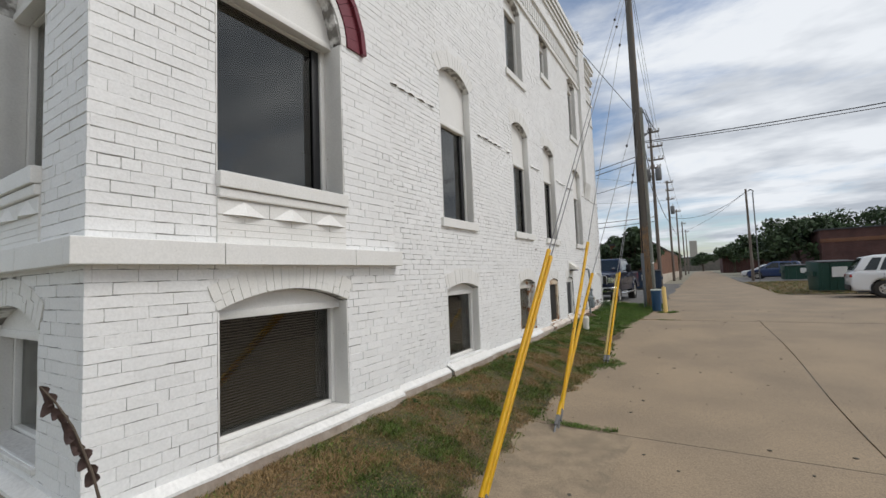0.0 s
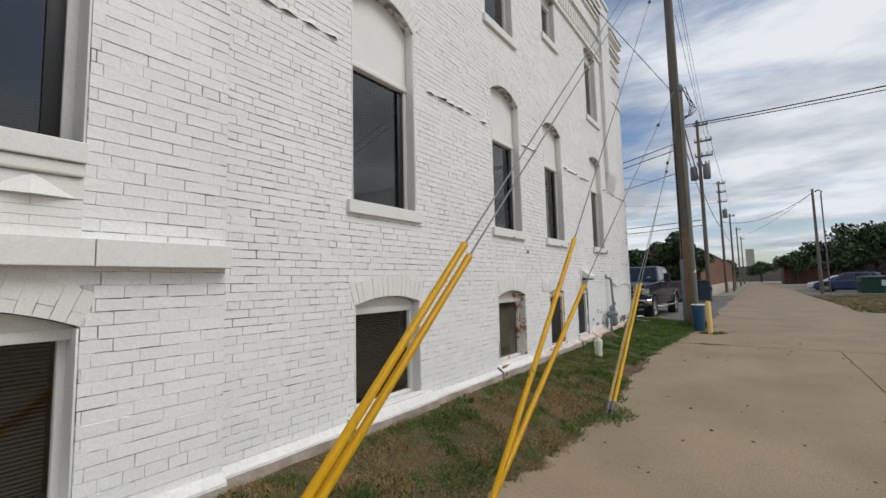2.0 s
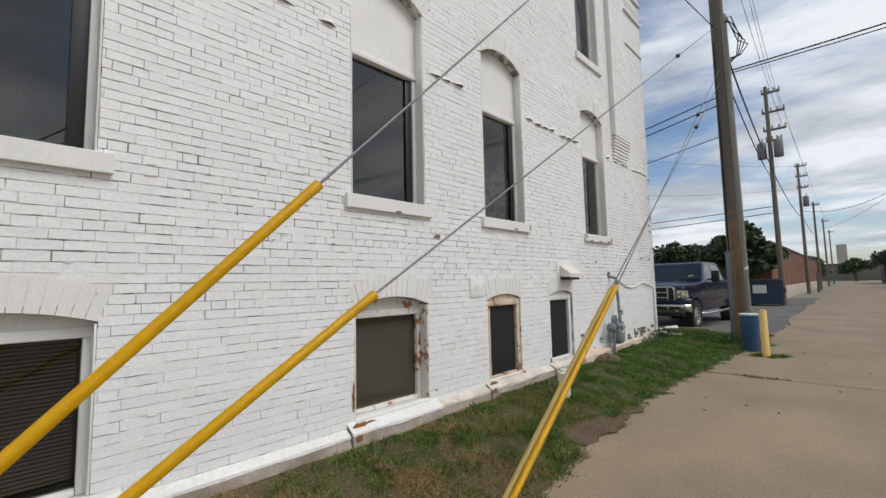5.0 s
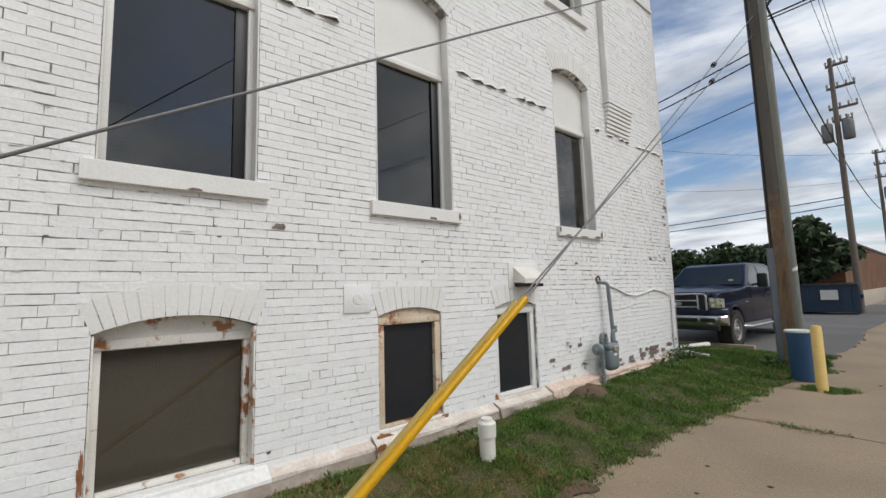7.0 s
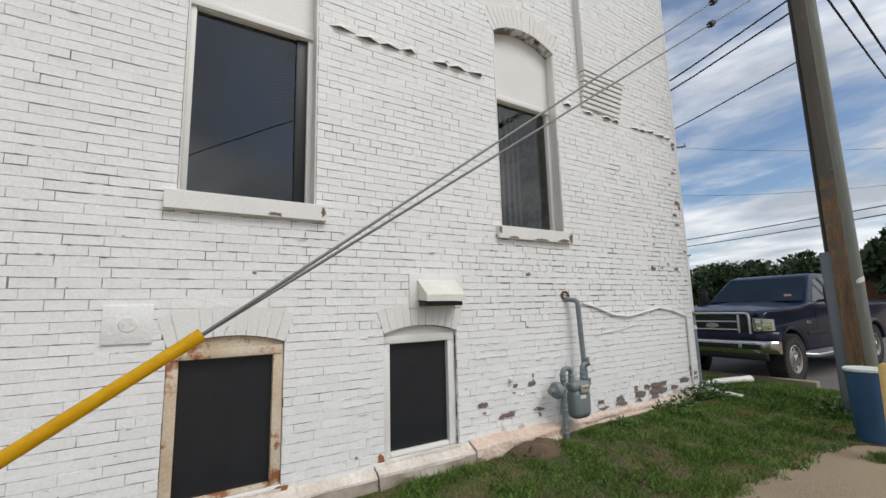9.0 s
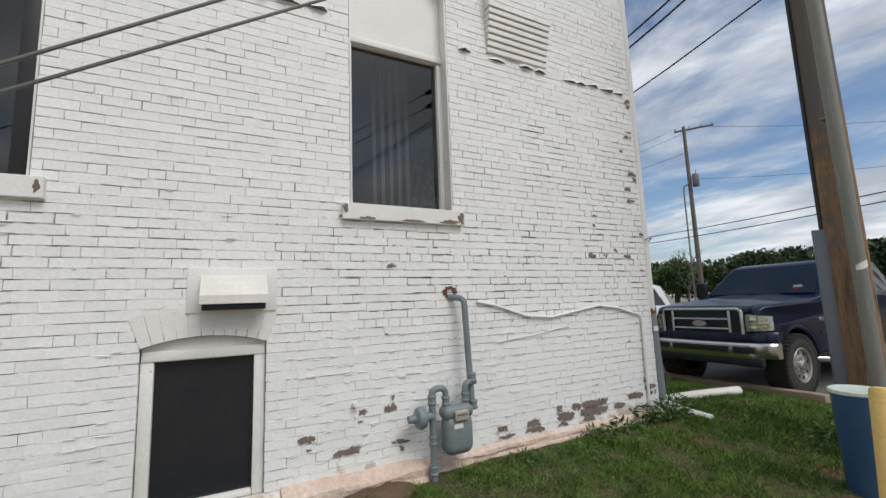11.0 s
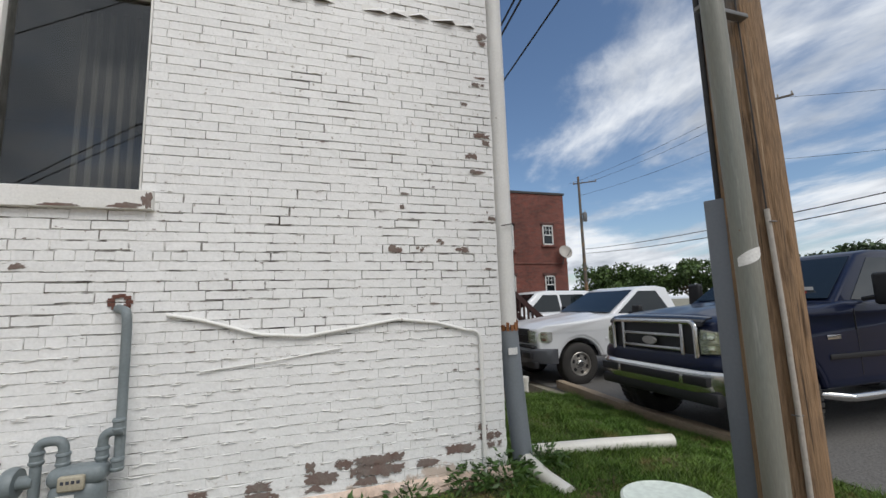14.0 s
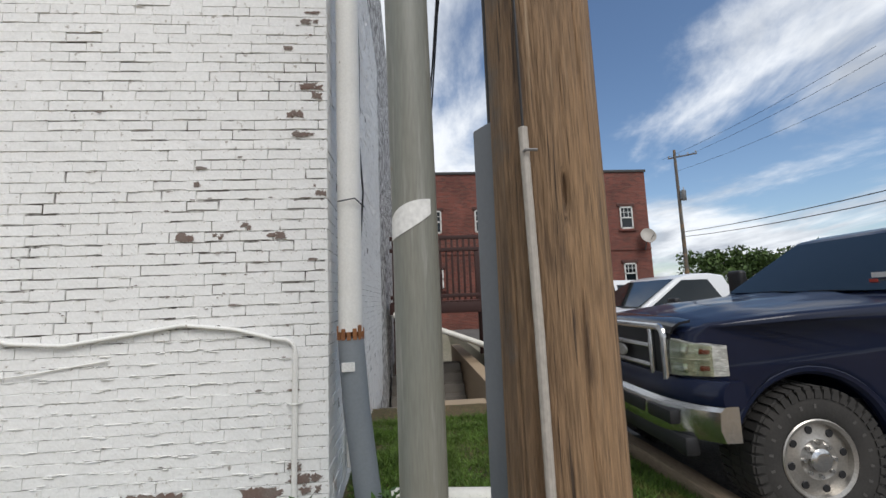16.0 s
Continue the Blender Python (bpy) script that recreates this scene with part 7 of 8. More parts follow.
# ---- wooden deck, stairwell behind the building ----
deck = thing("wooden_deck", (-9.4, 16.5, 0.1), "dark red-stained wooden deck with railing and stairs", "deck")
DZ = 1.42
for x in (0.0, -2.6):
    for y in (0.1, 2.31):
        bm = B()
        box(bm, (x - 0.05, y - 0.05, 0.0), (x + 0.05, y + 0.05, 2.78), 0.006)
        part("post", bm, M["deck"], deck)
for k in range(17):
    bm = B()
    box(bm, (-2.65, 0.0 + k * 0.14, DZ), (0.05, 0.13 + k * 0.14, DZ + 0.035), 0.003)
    part("deck_board", bm, M["deck"], deck)
for a, b in (((-2.65, -0.02, DZ - 0.22), (0.06, 0.03, DZ)), ((-2.65, 2.33, DZ - 0.22), (0.06, 2.38, DZ)), ((0.03, 0, DZ - 0.22), (0.075, 2.36, DZ)), ((-2.7, 0, DZ - 0.22), (-2.65, 2.36, DZ))):
    bm = B()
    box(bm, a, b, 0.004)
    part("joist", bm, M["deck"], deck)
for x in (0.03,):
    for z in (DZ + 0.10, DZ + 1.08, DZ + 1.34):
        bm = B()
        box(bm, (x - 0.035, 0.0, z), (x + 0.035, 2.36, z + 0.08), 0.004)
        part("rail", bm, M["deck"], deck)
    for k in range(17):
        bm = B()
        y = 0.2 + k * 0.125
        box(bm, (x - 0.022, y - 0.022, DZ + 0.05), (x + 0.022, y + 0.022, DZ + 1.36), 0.002)
        part("baluster", bm, M["deck"], deck)
stairs = [(0.0, 2.40 + k * 0.215, DZ - 0.02 - k * 0.178) for k in range(8)]
for x, y, z in stairs:
    bm = B()
    box(bm, (-1.1, y - 0.02, z - 0.04), (0.02, y + 0.235, z), 0.004)
    part("tread", bm, M["deck"], deck)
for x in (0.03, -1.12):
    bm = B()
    slab(bm, [(2.38, DZ - 0.34), (2.38, DZ - 0.02), (4.12, 0.04), (4.12, -0.02), (3.92, -0.02)], x - 0.02, x + 0.02)
    part("stringer", bm, M["deck"], deck)
    bm = B()
    slab(bm, [(2.36, DZ + 0.98), (2.36, DZ + 1.14), (4.12, 1.04), (4.12, 0.88)], x - 0.03, x + 0.03)
    part("hand_rail", bm, M["deck"], deck)
    bm = B()
    slab(bm, [(2.36, DZ + 0.16), (2.36, DZ + 0.26), (4.12, 0.22), (4.12, 0.12)], x - 0.02, x + 0.02)
    part("lower_rail", bm, M["deck"], deck)
    for k in range(15):
        y = 2.46 + k * 0.115
        zz = DZ + 0.20 - (y - 2.36) * (DZ + 0.04) / 1.76
        bm = B()
        box(bm, (x - 0.021, y - 0.021, zz), (x + 0.021, y + 0.021, zz + 0.84), 0.002)
        part("baluster", bm, M["deck"], deck)
bm = B()
box(bm, (-0.02, 4.12, 0.0), (0.08, 4.22, 1.1), 0.005)
part("post", bm, M["deck"], deck)

well = thing("stairwell", (-6.5, 16.45, 0.1), "sunken concrete stairwell against the back wall", "stairwell", kind="structure")
bm = B()
box(bm, (0.02, 0.3, -0.12), (1.1, 1.45, 0.10), 0.01)
part("landing_pad", bm, M["pad"], well, "tan concrete pad")
bm = B()
slab(bm, [(1.62, -1.3), (1.62, 0.16), (1.86, 0.16), (1.86, -1.3)], -6.6, 0.02, 0.01)
part("side_wall", bm, M["pad"], well, "concrete wall of the stairwell")
for k in range(7):
    bm = B()
    box(bm, (-2.3 - k * 0.30 - 0.34, 0.0, -1.3), (-2.3 - k * 0.30, 1.6, -1.12 + k * 0.185), 0.008)
    part("step", bm, M["well"], well)
bm = B()
box(bm, (-2.3, 0.0, -1.4), (-0.002, 1.6, -1.2))
part("well_floor", bm, M["well"], well)
bm = B()
box(bm, (-0.10, 0.0, -1.3), (0.015, 1.6, 0.02))
part("end_wall", bm, M["well"], well)
hand = thing("pipe_rail", (-6.5, 18.25, 0.26), "white pipe sloping down beside the wooden deck", "pipe")
part("pipe", sweep(B(), [(-2.78, -1.70, 1.05), (-2.80, -0.55, 0.63), (-2.84, 0.95, 0.06)], 0.06, 14), M["pvc_white"], hand)


# ---- red brick building beyond the lot ----
red = thing("red_brick_building", (-21.4, 23.0, 0.1), "two-storey dark red brick building with white sash windows", "building")
bm = B()
box(bm, (-12.0, -13.0, -0.3), (0.0, 6.55, 7.85))
part("wall", bm, M["red_brick"], red, "", 0)
bm = B()
box(bm, (-12.05, -13.05, 7.85), (0.06, 6.62, 7.98), 0.01)
part("coping", bm, M["roof"], red, "dark metal coping")
bm = B()
box(bm, (0.0, -13.0, 3.68), (0.05, 6.55, 3.78), 0.008)
part("string_course", bm, M["red_brick"], red)
WH = material("white_sash_paint", (0.72, 0.71, 0.68), 0.5, big=6, fine=60, bump=0.1)


def sash(y0, y1, z0, z1, bars=2):
    w = new("window")
    w.parent = red
    w.matrix_basis = pose(0.0, (y0 + y1) / 2, z0)
    hw, h = (y1 - y0) / 2, z1 - z0
    bm = B()
    box(bm, (-0.02, -hw, 0), (0.012, hw, h))
    part("pane", bm, M["car_glass"], w, "", 0)
    bm = B()
    for a, b in (((-hw, 0), (-hw + 0.07, h)), ((hw - 0.07, 0), (hw, h)), ((-hw, h - 0.07), (hw, h)), ((-hw, 0), (hw, 0.08)), ((-hw, h * 0.5 - 0.03), (hw, h * 0.5 + 0.03))):
        box(bm, (0.004, a[0], a[1]), (0.045, b[0], b[1]))
    for k in range(1, bars + 1):
        y = -hw + 2 * hw * k / (bars + 1)
        box(bm, (0.004, y - 0.012, h * 0.5), (0.03, y + 0.012, h))
    box(bm, (0.004, -hw, h * 0.75 - 0.012), (0.03, hw, h * 0.75 + 0.012))
    part("window_frame", bm, WH, w, "white sash frame")
    bm = B()
    box(bm, (0.0, -hw - 0.12, -0.12), (0.09, hw + 0.12, -0.005), 0.01)
    part("sill", bm, M["red_brick"], w)
    bm = B()
    box(bm, (0.0, -hw - 0.12, h + 0.005), (0.05, hw + 0.12, h + 0.16), 0.008)
    part("lintel", bm, M["dark_brick"], w)


for y in (17.9, 20.3, 22.2):
    sash(y - 23.0, y + 0.70 - 23.0, 4.80, 5.97)
    sash(y - 23.0, y + 0.70 - 23.0, 2.0, 3.02)
sash(28.0 - 23, 28.7 - 23, 4.80, 5.98)
sash(27.98 - 23, 28.64 - 23, 1.95, 3.0)
for z0, z1 in ((4.45, 5.95), (2.1, 3.02)):
    sash(24.55 - 23, 25.28 - 23, z0, z1)
    sash(25.34 - 23, 26.1 - 23, z0, z1)
ac = thing("air_conditioner", (-21.38, 25.05, 4.68), "white window air conditioner on brackets", "air conditioner")
bm = B()
box(bm, (0.04, -0.33, 0), (0.45, 0.33, 0.45), 0.015)
part("case", bm, WH, ac)
bm = B()
for k in range(8):
    box(bm, (0.45, -0.27, 0.06 + k * 0.045), (0.456, 0.27, 0.08 + k * 0.045))
part("grille", bm, M["ink"], ac, "", 0)
for y in (-0.28, 0.28):
    part("bracket", sweep(B(), [(0.03, y, -0.35), (0.4, y, -0.02)], 0.02, 6), WH, ac)
dish = thing("satellite_dish", (-21.33, 29.2, 4.25), "grey satellite dish on the building's corner", "satellite dish")
bm = B()
lathe(bm, [(0, 0), (0.2, 0.02), (0.36, 0.07), (0.45, 0.12)], 28, pose(0.35, 0, 0.15, 20, 60, 0) @ Matrix.Diagonal((1, 0.8, 1, 1)))
bmesh.ops.solidify(bm, geom=bm.faces[:], thickness=0.015)
part("reflector", bm, M["thin_grey"], dish)
part("mount", sweep(B(), [(0, 0, -0.5), (0.15, 0, -0.1), (0.34, 0, 0.12)], 0.03, 8), M["steel"], dish)
part("feed_arm", sweep(B(), [(0.34, 0, -0.2), (0.85, 0.05, 0.25)], 0.015, 6), M["steel"], dish)
low = thing("low_building", (-30.0, 34.0, 0.1), "low tan stucco building behind the red one", "building")
bm = B()
box(bm, (-8, -2, -0.2), (0, 0.6, 3.0))
part("wall", bm, M["tan_wall"], low, "", 0)
bm = B()
box(bm, (-8.1, -2.1, 3.0), (0.1, 0.7, 3.15))
part("roof_edge", bm, M["white"], low, "", 0)

# ---- along the alley ----
brown = thing("brown_brick_building", (-3.05, 37.0, 0.1), "long low brown brick building with a pale concrete base", "building")
bm = B()
box(bm, (-3.2, 0, 0.85), (-0.12, 46, 3.45))
part("wall", bm, M["brown_brick"], brown, "", 0)
bm = B()
box(bm, (-3.3, -0.1, 3.45), (-0.06, 46.1, 3.6), 0.01)
part("coping", bm, M["roof"], brown, "", 0)
bm = B()
box(bm, (-3.25, -0.02, -0.3), (0.0, 46, 0.85), 0.01)
part("base_wall", bm, M["tan_wall"], brown, "pale concrete base wall")
dark = thing("dark_brick_building", (11.5, 61.0, 0.1), "long single-storey dark brick building with a paler band", "building")
bm = B()
box(bm, (0, 0, -0.2), (60, 18, 4.9))
part("wall", bm, M["dark_brick"], dark, "", 0)
bm = B()
box(bm, (-0.08, -0.08, 3.55), (60.08, 0.0, 3.95), 0.01)
part("band", bm, M["brown_brick"], dark)
bm = B()
box(bm, (-0.15, -0.15, 4.9), (60.1, 18.1, 5.05), 0.01)
part("coping", bm, M["roof"], dark)
for k in range(5):
    bm = B()
    box(bm, (5 + k * 9, -0.03, 1.0), (8 + k * 9, 0.01, 2.4))
    part("window", bm, M["car_glass"], dark, "dark window", 0)
far = thing("far_building", (10.0, 104.0, 0.1), "distant low red brick building", "building")
bm = B()
box(bm, (-6, 0, -0.2), (14, 14, 4.6))
part("wall", bm, M["dark_brick"], far, "", 0)
bm = B()
box(bm, (-6.1, -0.1, 4.6), (14.1, 14.1, 4.8))
part("roof", bm, M["white"], far, "pale roof edge", 0)
hall = thing("low_building", (-14.0, 175.0, 0.1), "distant low grey hall closing the alley", "building")
bm = B()
box(bm, (0, 0, -0.5), (26, 14, 4.6), 0.05)
part("wall", bm, M["well"], hall)
bm = B()
box(bm, (-0.3, -0.3, 4.61), (26.3, 14.3, 5.0), 0.04)
part("roof", bm, M["roof"], hall)
tower = thing("distant_tower", (-3.0, 330.0, 0.1), "pale grey distant tower at the alley's end", "tower")
bm = B()
box(bm, (-2.2, -2, 0), (2.2, 2, 19), 0.3)
box(bm, (-10, -4, 0), (-3, 4, 7), 0.3)
part("shaft", bm, M["thin_grey"], tower, "", 0)


def dumpster(place, rz, label, mat, w=1.9, d=1.4, h=1.25):
    t = thing("dumpster", place, label, "dumpster", "dumpsters", rz=rz)
    bm = B()
    slab(bm, [(0.14, 0.08), (0, h), (d, h * 1.06), (d - 0.12, 0.08)], -w / 2, w / 2, 0.02)
    part("body", bm, mat, t)
    for k in range(5):
        x = -w / 2 + w * (k + 0.5) / 5
        bm = B()
        slab(bm, [(0.10, 0.15), (-0.03, h - 0.05), (0.02, h - 0.05), (0.16, 0.15)], x - 0.035, x + 0.035)
        part("rib", bm, mat, t)
    for s in (-1, 1):
        bm = B()
        box(bm, (s * w / 4 - w / 4 + 0.01, -0.03, h + 0.005), (s * w / 4 + w / 4 - 0.01, d + 0.02, h + 0.05), 0.012, m=pose(0, 0, 0, 3.2, 0, 0))
        part("lid", bm, M["black_paint"], t)
        bm = B()
        box(bm, (s * (w / 2 + 0.01), 0.3, h * 0.55), (s * (w / 2 + 0.12), d - 0.2, h * 0.70), 0.01)
        part("lift_pocket", bm, mat, t)
    bm = B()
    box(bm, (-0.30, -0.055, h * 0.52), (0.28, -0.035, h * 0.86), 0, m=Matrix.Translation((0, 0.06, 0)) @ pose(0, 0, 0, 6.3, 0, 0))
    part("sticker", bm, M["paper"], t, "pale printed sticker", 0)
    return t


dumpster((-3.3, 33.0, 0.09), 6, "dark blue steel dumpster with a pale sticker beside the lot", M["steel_blue"])
dumpster((-4.0, 36.0 - 2.4, 0.09), 40, "second blue dumpster behind the pickup", M["steel_blue"])
dumpster((5.55, 26.6, 0.11), 12, "dark green dumpster on the grass verge", M["steel_green"], 1.5, 1.3, 1.4)
dumpster((7.3, 44.9, 0.11), 5, "dark green dumpster with closed lids behind the verge", M["steel_green"], 2.6, 1.4, 1.2)


def line_pole(place, h, label, arms=(), cans=0, r=0.14, mat="pole_grey", rz=0):
    t = thing("utility_pole", place, label, "utility pole", "poles along the alley", rz=rz)
    bm = B()
    lathe(bm, [(0, -0.3)] + [(r - r * 0.4 * z / h, z) for z in np.linspace(-0.3, h, 10)] + [(0, h + 0.01)], 14)
    part("shaft", bm, M[mat], t)
    for z, w in arms:
        bm = B()
        box(bm, (-w * 0.25, r, z - 0.055), (w * 0.75, r + 0.09, z + 0.055), 0.006)
        arm = part("crossarm", bm, M[mat], t)
        for q in (-0.22, 0.15, 0.45, 0.72):
            bm = B()
            lathe(bm, [(0, 0.20), (0.035, 0.19), (0.05, 0.14), (0.03, 0.12), (0.05, 0.08), (0.02, 0.0)], 10, pose(w * q, r + 0.045, z + 0.055))
            part("insulator", bm, M["thin_grey"], arm)
    for k in range(cans):
        bm = B()
        a = (0.36, -0.36, 0.0)[k]
        lathe(bm, [(0, -0.45), (0.19, -0.44), (0.21, -0.4), (0.21, 0.35), (0.19, 0.42), (0.06, 0.48), (0, 0.48)], 18, pose(a, -0.12 if k < 2 else 0.36, h * 0.70))
        can = part("transformer", bm, M["steel"], t, "grey transformer can")
        bm = B()
        lathe(bm, [(0.03, 0.45), (0.045, 0.55), (0.03, 0.6), (0.045, 0.66), (0, 0.7)], 8, pose(a + 0.05, -0.12 if k < 2 else 0.36, h * 0.70))
        part("bushing", bm, M["thin_grey"], can)
    return t


line_pole((-2.50, 34.4, 0.09), 11.9, "grey wooden utility pole with crossarms and transformer cans", ((11.6, 0.8), (10.5, 1.0), (9.5, 1.0), (8.9, 0.7)), 2)
line_pole((-2.55, 53.5, 0.09), 11.3, "grey wooden utility pole with crossarms", ((11.1, 0.8), (10.2, 0.8), (9.2, 0.8)), 1)
line_pole((-2.35, 68.0, 0.09), 9.7, "grey wooden utility pole along the alley", ((9.4, 0.7),))
line_pole((-2.35, 90.0, 0.09), 10.0, "grey wooden utility pole along the alley", ((9.6, 0.8),))
line_pole((-2.3, 112.0, 0.09), 10.0, "grey wooden utility pole along the alley", ((9.6, 0.8),))
line_pole((-2.1, 58.0, 0.09), 1.9, "short wooden post at the alley edge", (), 0, 0.12)
line_pole((4.02, 47.0, 0.09), 8.4, "grey wooden utility pole on the verge", (), 0, 0.13)
lamp = thing("street_lamp", (4.55, 47.4, 0.09), "thin grey metal street lamp post beside a pole", "street lamp")
part("post", sweep(B(), [(0, 0, -0.1), (0, 0, 7.9), (0.05, 0, 8.2), (-0.15, 0, 8.35), (-0.35, 0, 8.2)], 0.05, 10), M["steel"], lamp)
tp = line_pole((-17.0, 40.5, 0.1), 13.2, "grey utility pole with a wide crossarm and transformer", ((13.0, 2.4),), 1, 0.17, rz=33)
part("riser", sweep(B(), [(-0.45, -0.3, 0), (-0.42, -0.28, 8.6), (-0.35, -0.2, 8.9), (-0.1, -0.1, 9.0)], 0.05, 8), M["steel"], tp)
line_pole((-34.0, 40.1, 0.1), 13.6, "brown utility pole with a crossarm beyond the red building", ((13.0, 2.2),), 1, 0.18, "wood_pole", rz=50)

# overhead lines
lines = [("power_line", (-1.6, 17.3, 12.9), (-2.2, 34.4, 11.8), 0.15, 0.008), ("power_line", (-1.5, 17.3, 12.3), (-1.9, 34.4, 10.6), 0.15, 0.008),
         ("power_line", (-1.5, 17.3, 10.0), (-1.9, 34.4, 9.6), 0.2, 0.008), ("phone_cable", (-1.6, 17.5, 7.0), (-2.4, 34.4, 7.2), 0.3, 0.022), ("phone_cable", (-1.6, 17.5, 6.2), (-2.4, 34.4, 6.6), 0.35, 0.016),
         ("power_line", (-2.0, 34.4, 11.75), (-2.1, 53.5, 11.2), 0.25, 0.008), ("power_line", (-1.8, 34.4, 10.6), (-2.0, 53.5, 10.3), 0.25, 0.008), ("phone_cable", (-2.4, 34.4, 7.0), (-2.5, 53.5, 6.6), 0.4, 0.022), ("phone_cable", (-2.5, 53.5, 6.6), (-2.3, 68, 6.0), 0.3, 0.02),
         ("power_line", (-2.1, 53.5, 11.2), (-2.0, 90, 9.8), 0.4, 0.008), ("power_line", (-1.6, -40.0, 12.5), (-1.6, 17.3, 12.9), 1.0, 0.008), ("power_line", (-0.6, -40.0, 12.9), (-1.2, 17.3, 12.6), 1.0, 0.008),
         ("service_drop", (-1.5, 17.25, 6.32), (24.0, 11.0, 6.3), 0.75, 0.016), ("service_drop", (-1.5, 17.25, 6.26), (24.0, 11.0, 6.2), 0.80, 0.012),
         ("service_drop", (-1.7, 17.25, 7.42), (-3.3, 13.1, 9.35), 0.0, 0.010),
         ("service_drop", (-1.8, 17.3, 5.80), (-21.38, 17.6, 6.9), 1.35, 0.014), ("service_drop", (-1.8, 17.3, 5.60), (-21.38, 17.4, 6.6), 1.3, 0.014), ("service_drop", (-1.8, 17.3, 4.85), (-21.38, 17.0, 6.4), 1.4, 0.010),
         ("cable_run", (-2.5, 34.4, 5.35), (-34.0, 40.1, 6.5), 0.45, 0.024), ("cable_run", (-2.5, 34.4, 5.0), (-34.0, 40.1, 6.1), 0.5, 0.024),
         ("power_line", (-18.0, 40.0, 13.1), (-34.7, 39.4, 13.1), 0.3, 0.012), ("power_line", (-16.2, 41.0, 13.1), (-33.4, 41.0, 13.1), 0.3, 0.012), ("power_line", (-17.0, 40.5, 11.4), (-34.0, 40.1, 11.8), 0.3, 0.012), ("power_line", (-16.2, 41.0, 13.1), (-2.2, 53.5, 11.1), 0.5, 0.012), ("power_line", (-17.0, 40.5, 9.5), (-2.5, 53.5, 9.2), 0.5, 0.012),
         ("phone_cable", (-2.5, 53.5, 7.2), (4.0, 47.0, 8.2), 0.9, 0.02), ("power_line", (4.0, 47.0, 8.2), (-2.4, 68.0, 6.5), 0.6, 0.012)]
line_pole((-1.2, -40.0, 0.0), 13.2, "grey utility pole further back along the alley", ((12.6, 1.2),))
line_pole((24.05, 11.0, 0.0), 7.5, "grey utility pole across the paved lot", ())
for nm, a, b, d, r in lines:
    ob = thing(nm, a, "dark overhead cable strung from pole to pole" if r > 0.011 else "thin dark overhead line between the poles", "overhead line", "overhead lines")
    part("strand", sweep(B(), [p - Vector(a) for p in sag(a, b, d)], r, 5), M["cable"], ob)


# ---- trees ----
def tree(place, h, spread, seed, label, mat="leaf", leaves=5200, size=0.26, trunk=0.30, low=0.22):
    rng = np.random.RandomState(seed)
    t = thing("tree", place, label, "tree", "trees")
    bm = B()
    sweep(bm, [(0, 0, -0.3), (0.05, 0.02, h * 0.25), (0.0, 0.1, h * 0.55), (0.1, 0, h * 0.8)], [trunk, trunk * 0.8, trunk * 0.5, trunk * 0.15], 9)
    tips = []
    for k in range(13):
        a = k * 2.4 + rng.rand()
        z0 = h * (0.2 + 0.45 * rng.rand())
        r = spread * (0.55 + 0.4 * rng.rand())
        tip = (r * math.cos(a), r * math.sin(a), min(h * 0.95, z0 + h * (0.12 + 0.3 * rng.rand())))
        tips.append(tip)
        sweep(bm, [(0, 0.05, z0), (tip[0] * 0.5, tip[1] * 0.5, (z0 + tip[2]) / 2 + 0.1), tip], [trunk * 0.35, trunk * 0.2, 0.02], 6)
    part("trunk", bm, M["bark"], t)
    tips += [(0, 0, h * 0.92), (0.2 * spread, -0.2 * spread, h * 0.85), (-0.3 * spread, 0.1 * spread, h * 0.8), (0, 0, h * 0.65)]
    c = np.array(tips)[rng.randint(0, len(tips), leaves)]
    g = rng.normal(size=(leaves, 3))
    g /= np.linalg.norm(g, axis=1)[:, None]
    p = c + g * (spread * 0.42 * rng.rand(leaves, 1) ** 0.6) * np.array([1, 1, 0.72])
    p[:, 2] = np.maximum(p[:, 2], h * low * (0.7 + 0.6 * rng.rand(leaves)))
    d = rng.normal(size=(leaves, 3))
    d /= np.linalg.norm(d, axis=1)[:, None]
    e = np.cross(d, rng.normal(size=(leaves, 3)))
    e /= np.linalg.norm(e, axis=1)[:, None]
    s = size * (0.5 + rng.rand(leaves, 1))
    v = np.concatenate([p - d * s * 0.6, p + e * s * 0.32, p + d * s * 0.6, p - e * s * 0.32], 1).reshape(-1, 3)
    f = np.arange(leaves * 4).reshape(-1, 4)
    part("crown", mesh_from("crown", v.tolist(), f.tolist()), M[mat], t, "", 0)["kind"] = "stuff"
    return t


for k, (x, y, h, s) in enumerate(((-9.6, 46, 4.1, 2.2), (-7.6, 48, 4.9, 2.0), (-11.8, 47, 3.7, 2.3), (-14.6, 49, 4.2, 2.6), (-5.6, 47, 4.0, 1.8), (-4.3, 35.8, 4.6, 1.7), (-18.0, 50, 4.2, 2.8), (-22.0, 51, 4.0, 2.8), (-26.5, 52, 4.6, 2.8))):
    tree((x, y, 0.1), h, s, 40 + k, "dark green broad tree behind the lot", "leaf_dark" if k < 7 else "leaf", 4200, 0.30)
for k, (x, y, h, s) in enumerate(((-36, 55, 5.4, 3.0), (-40, 52, 5.0, 3.0), (-31, 56, 4.8, 2.8), (-44, 50, 5.4, 3.2), (-24, 62, 5.2, 3))):
    tree((x, y, 0.1), h, s, 60 + k, "green tree beyond the parked trucks", "leaf", 3600, 0.34)
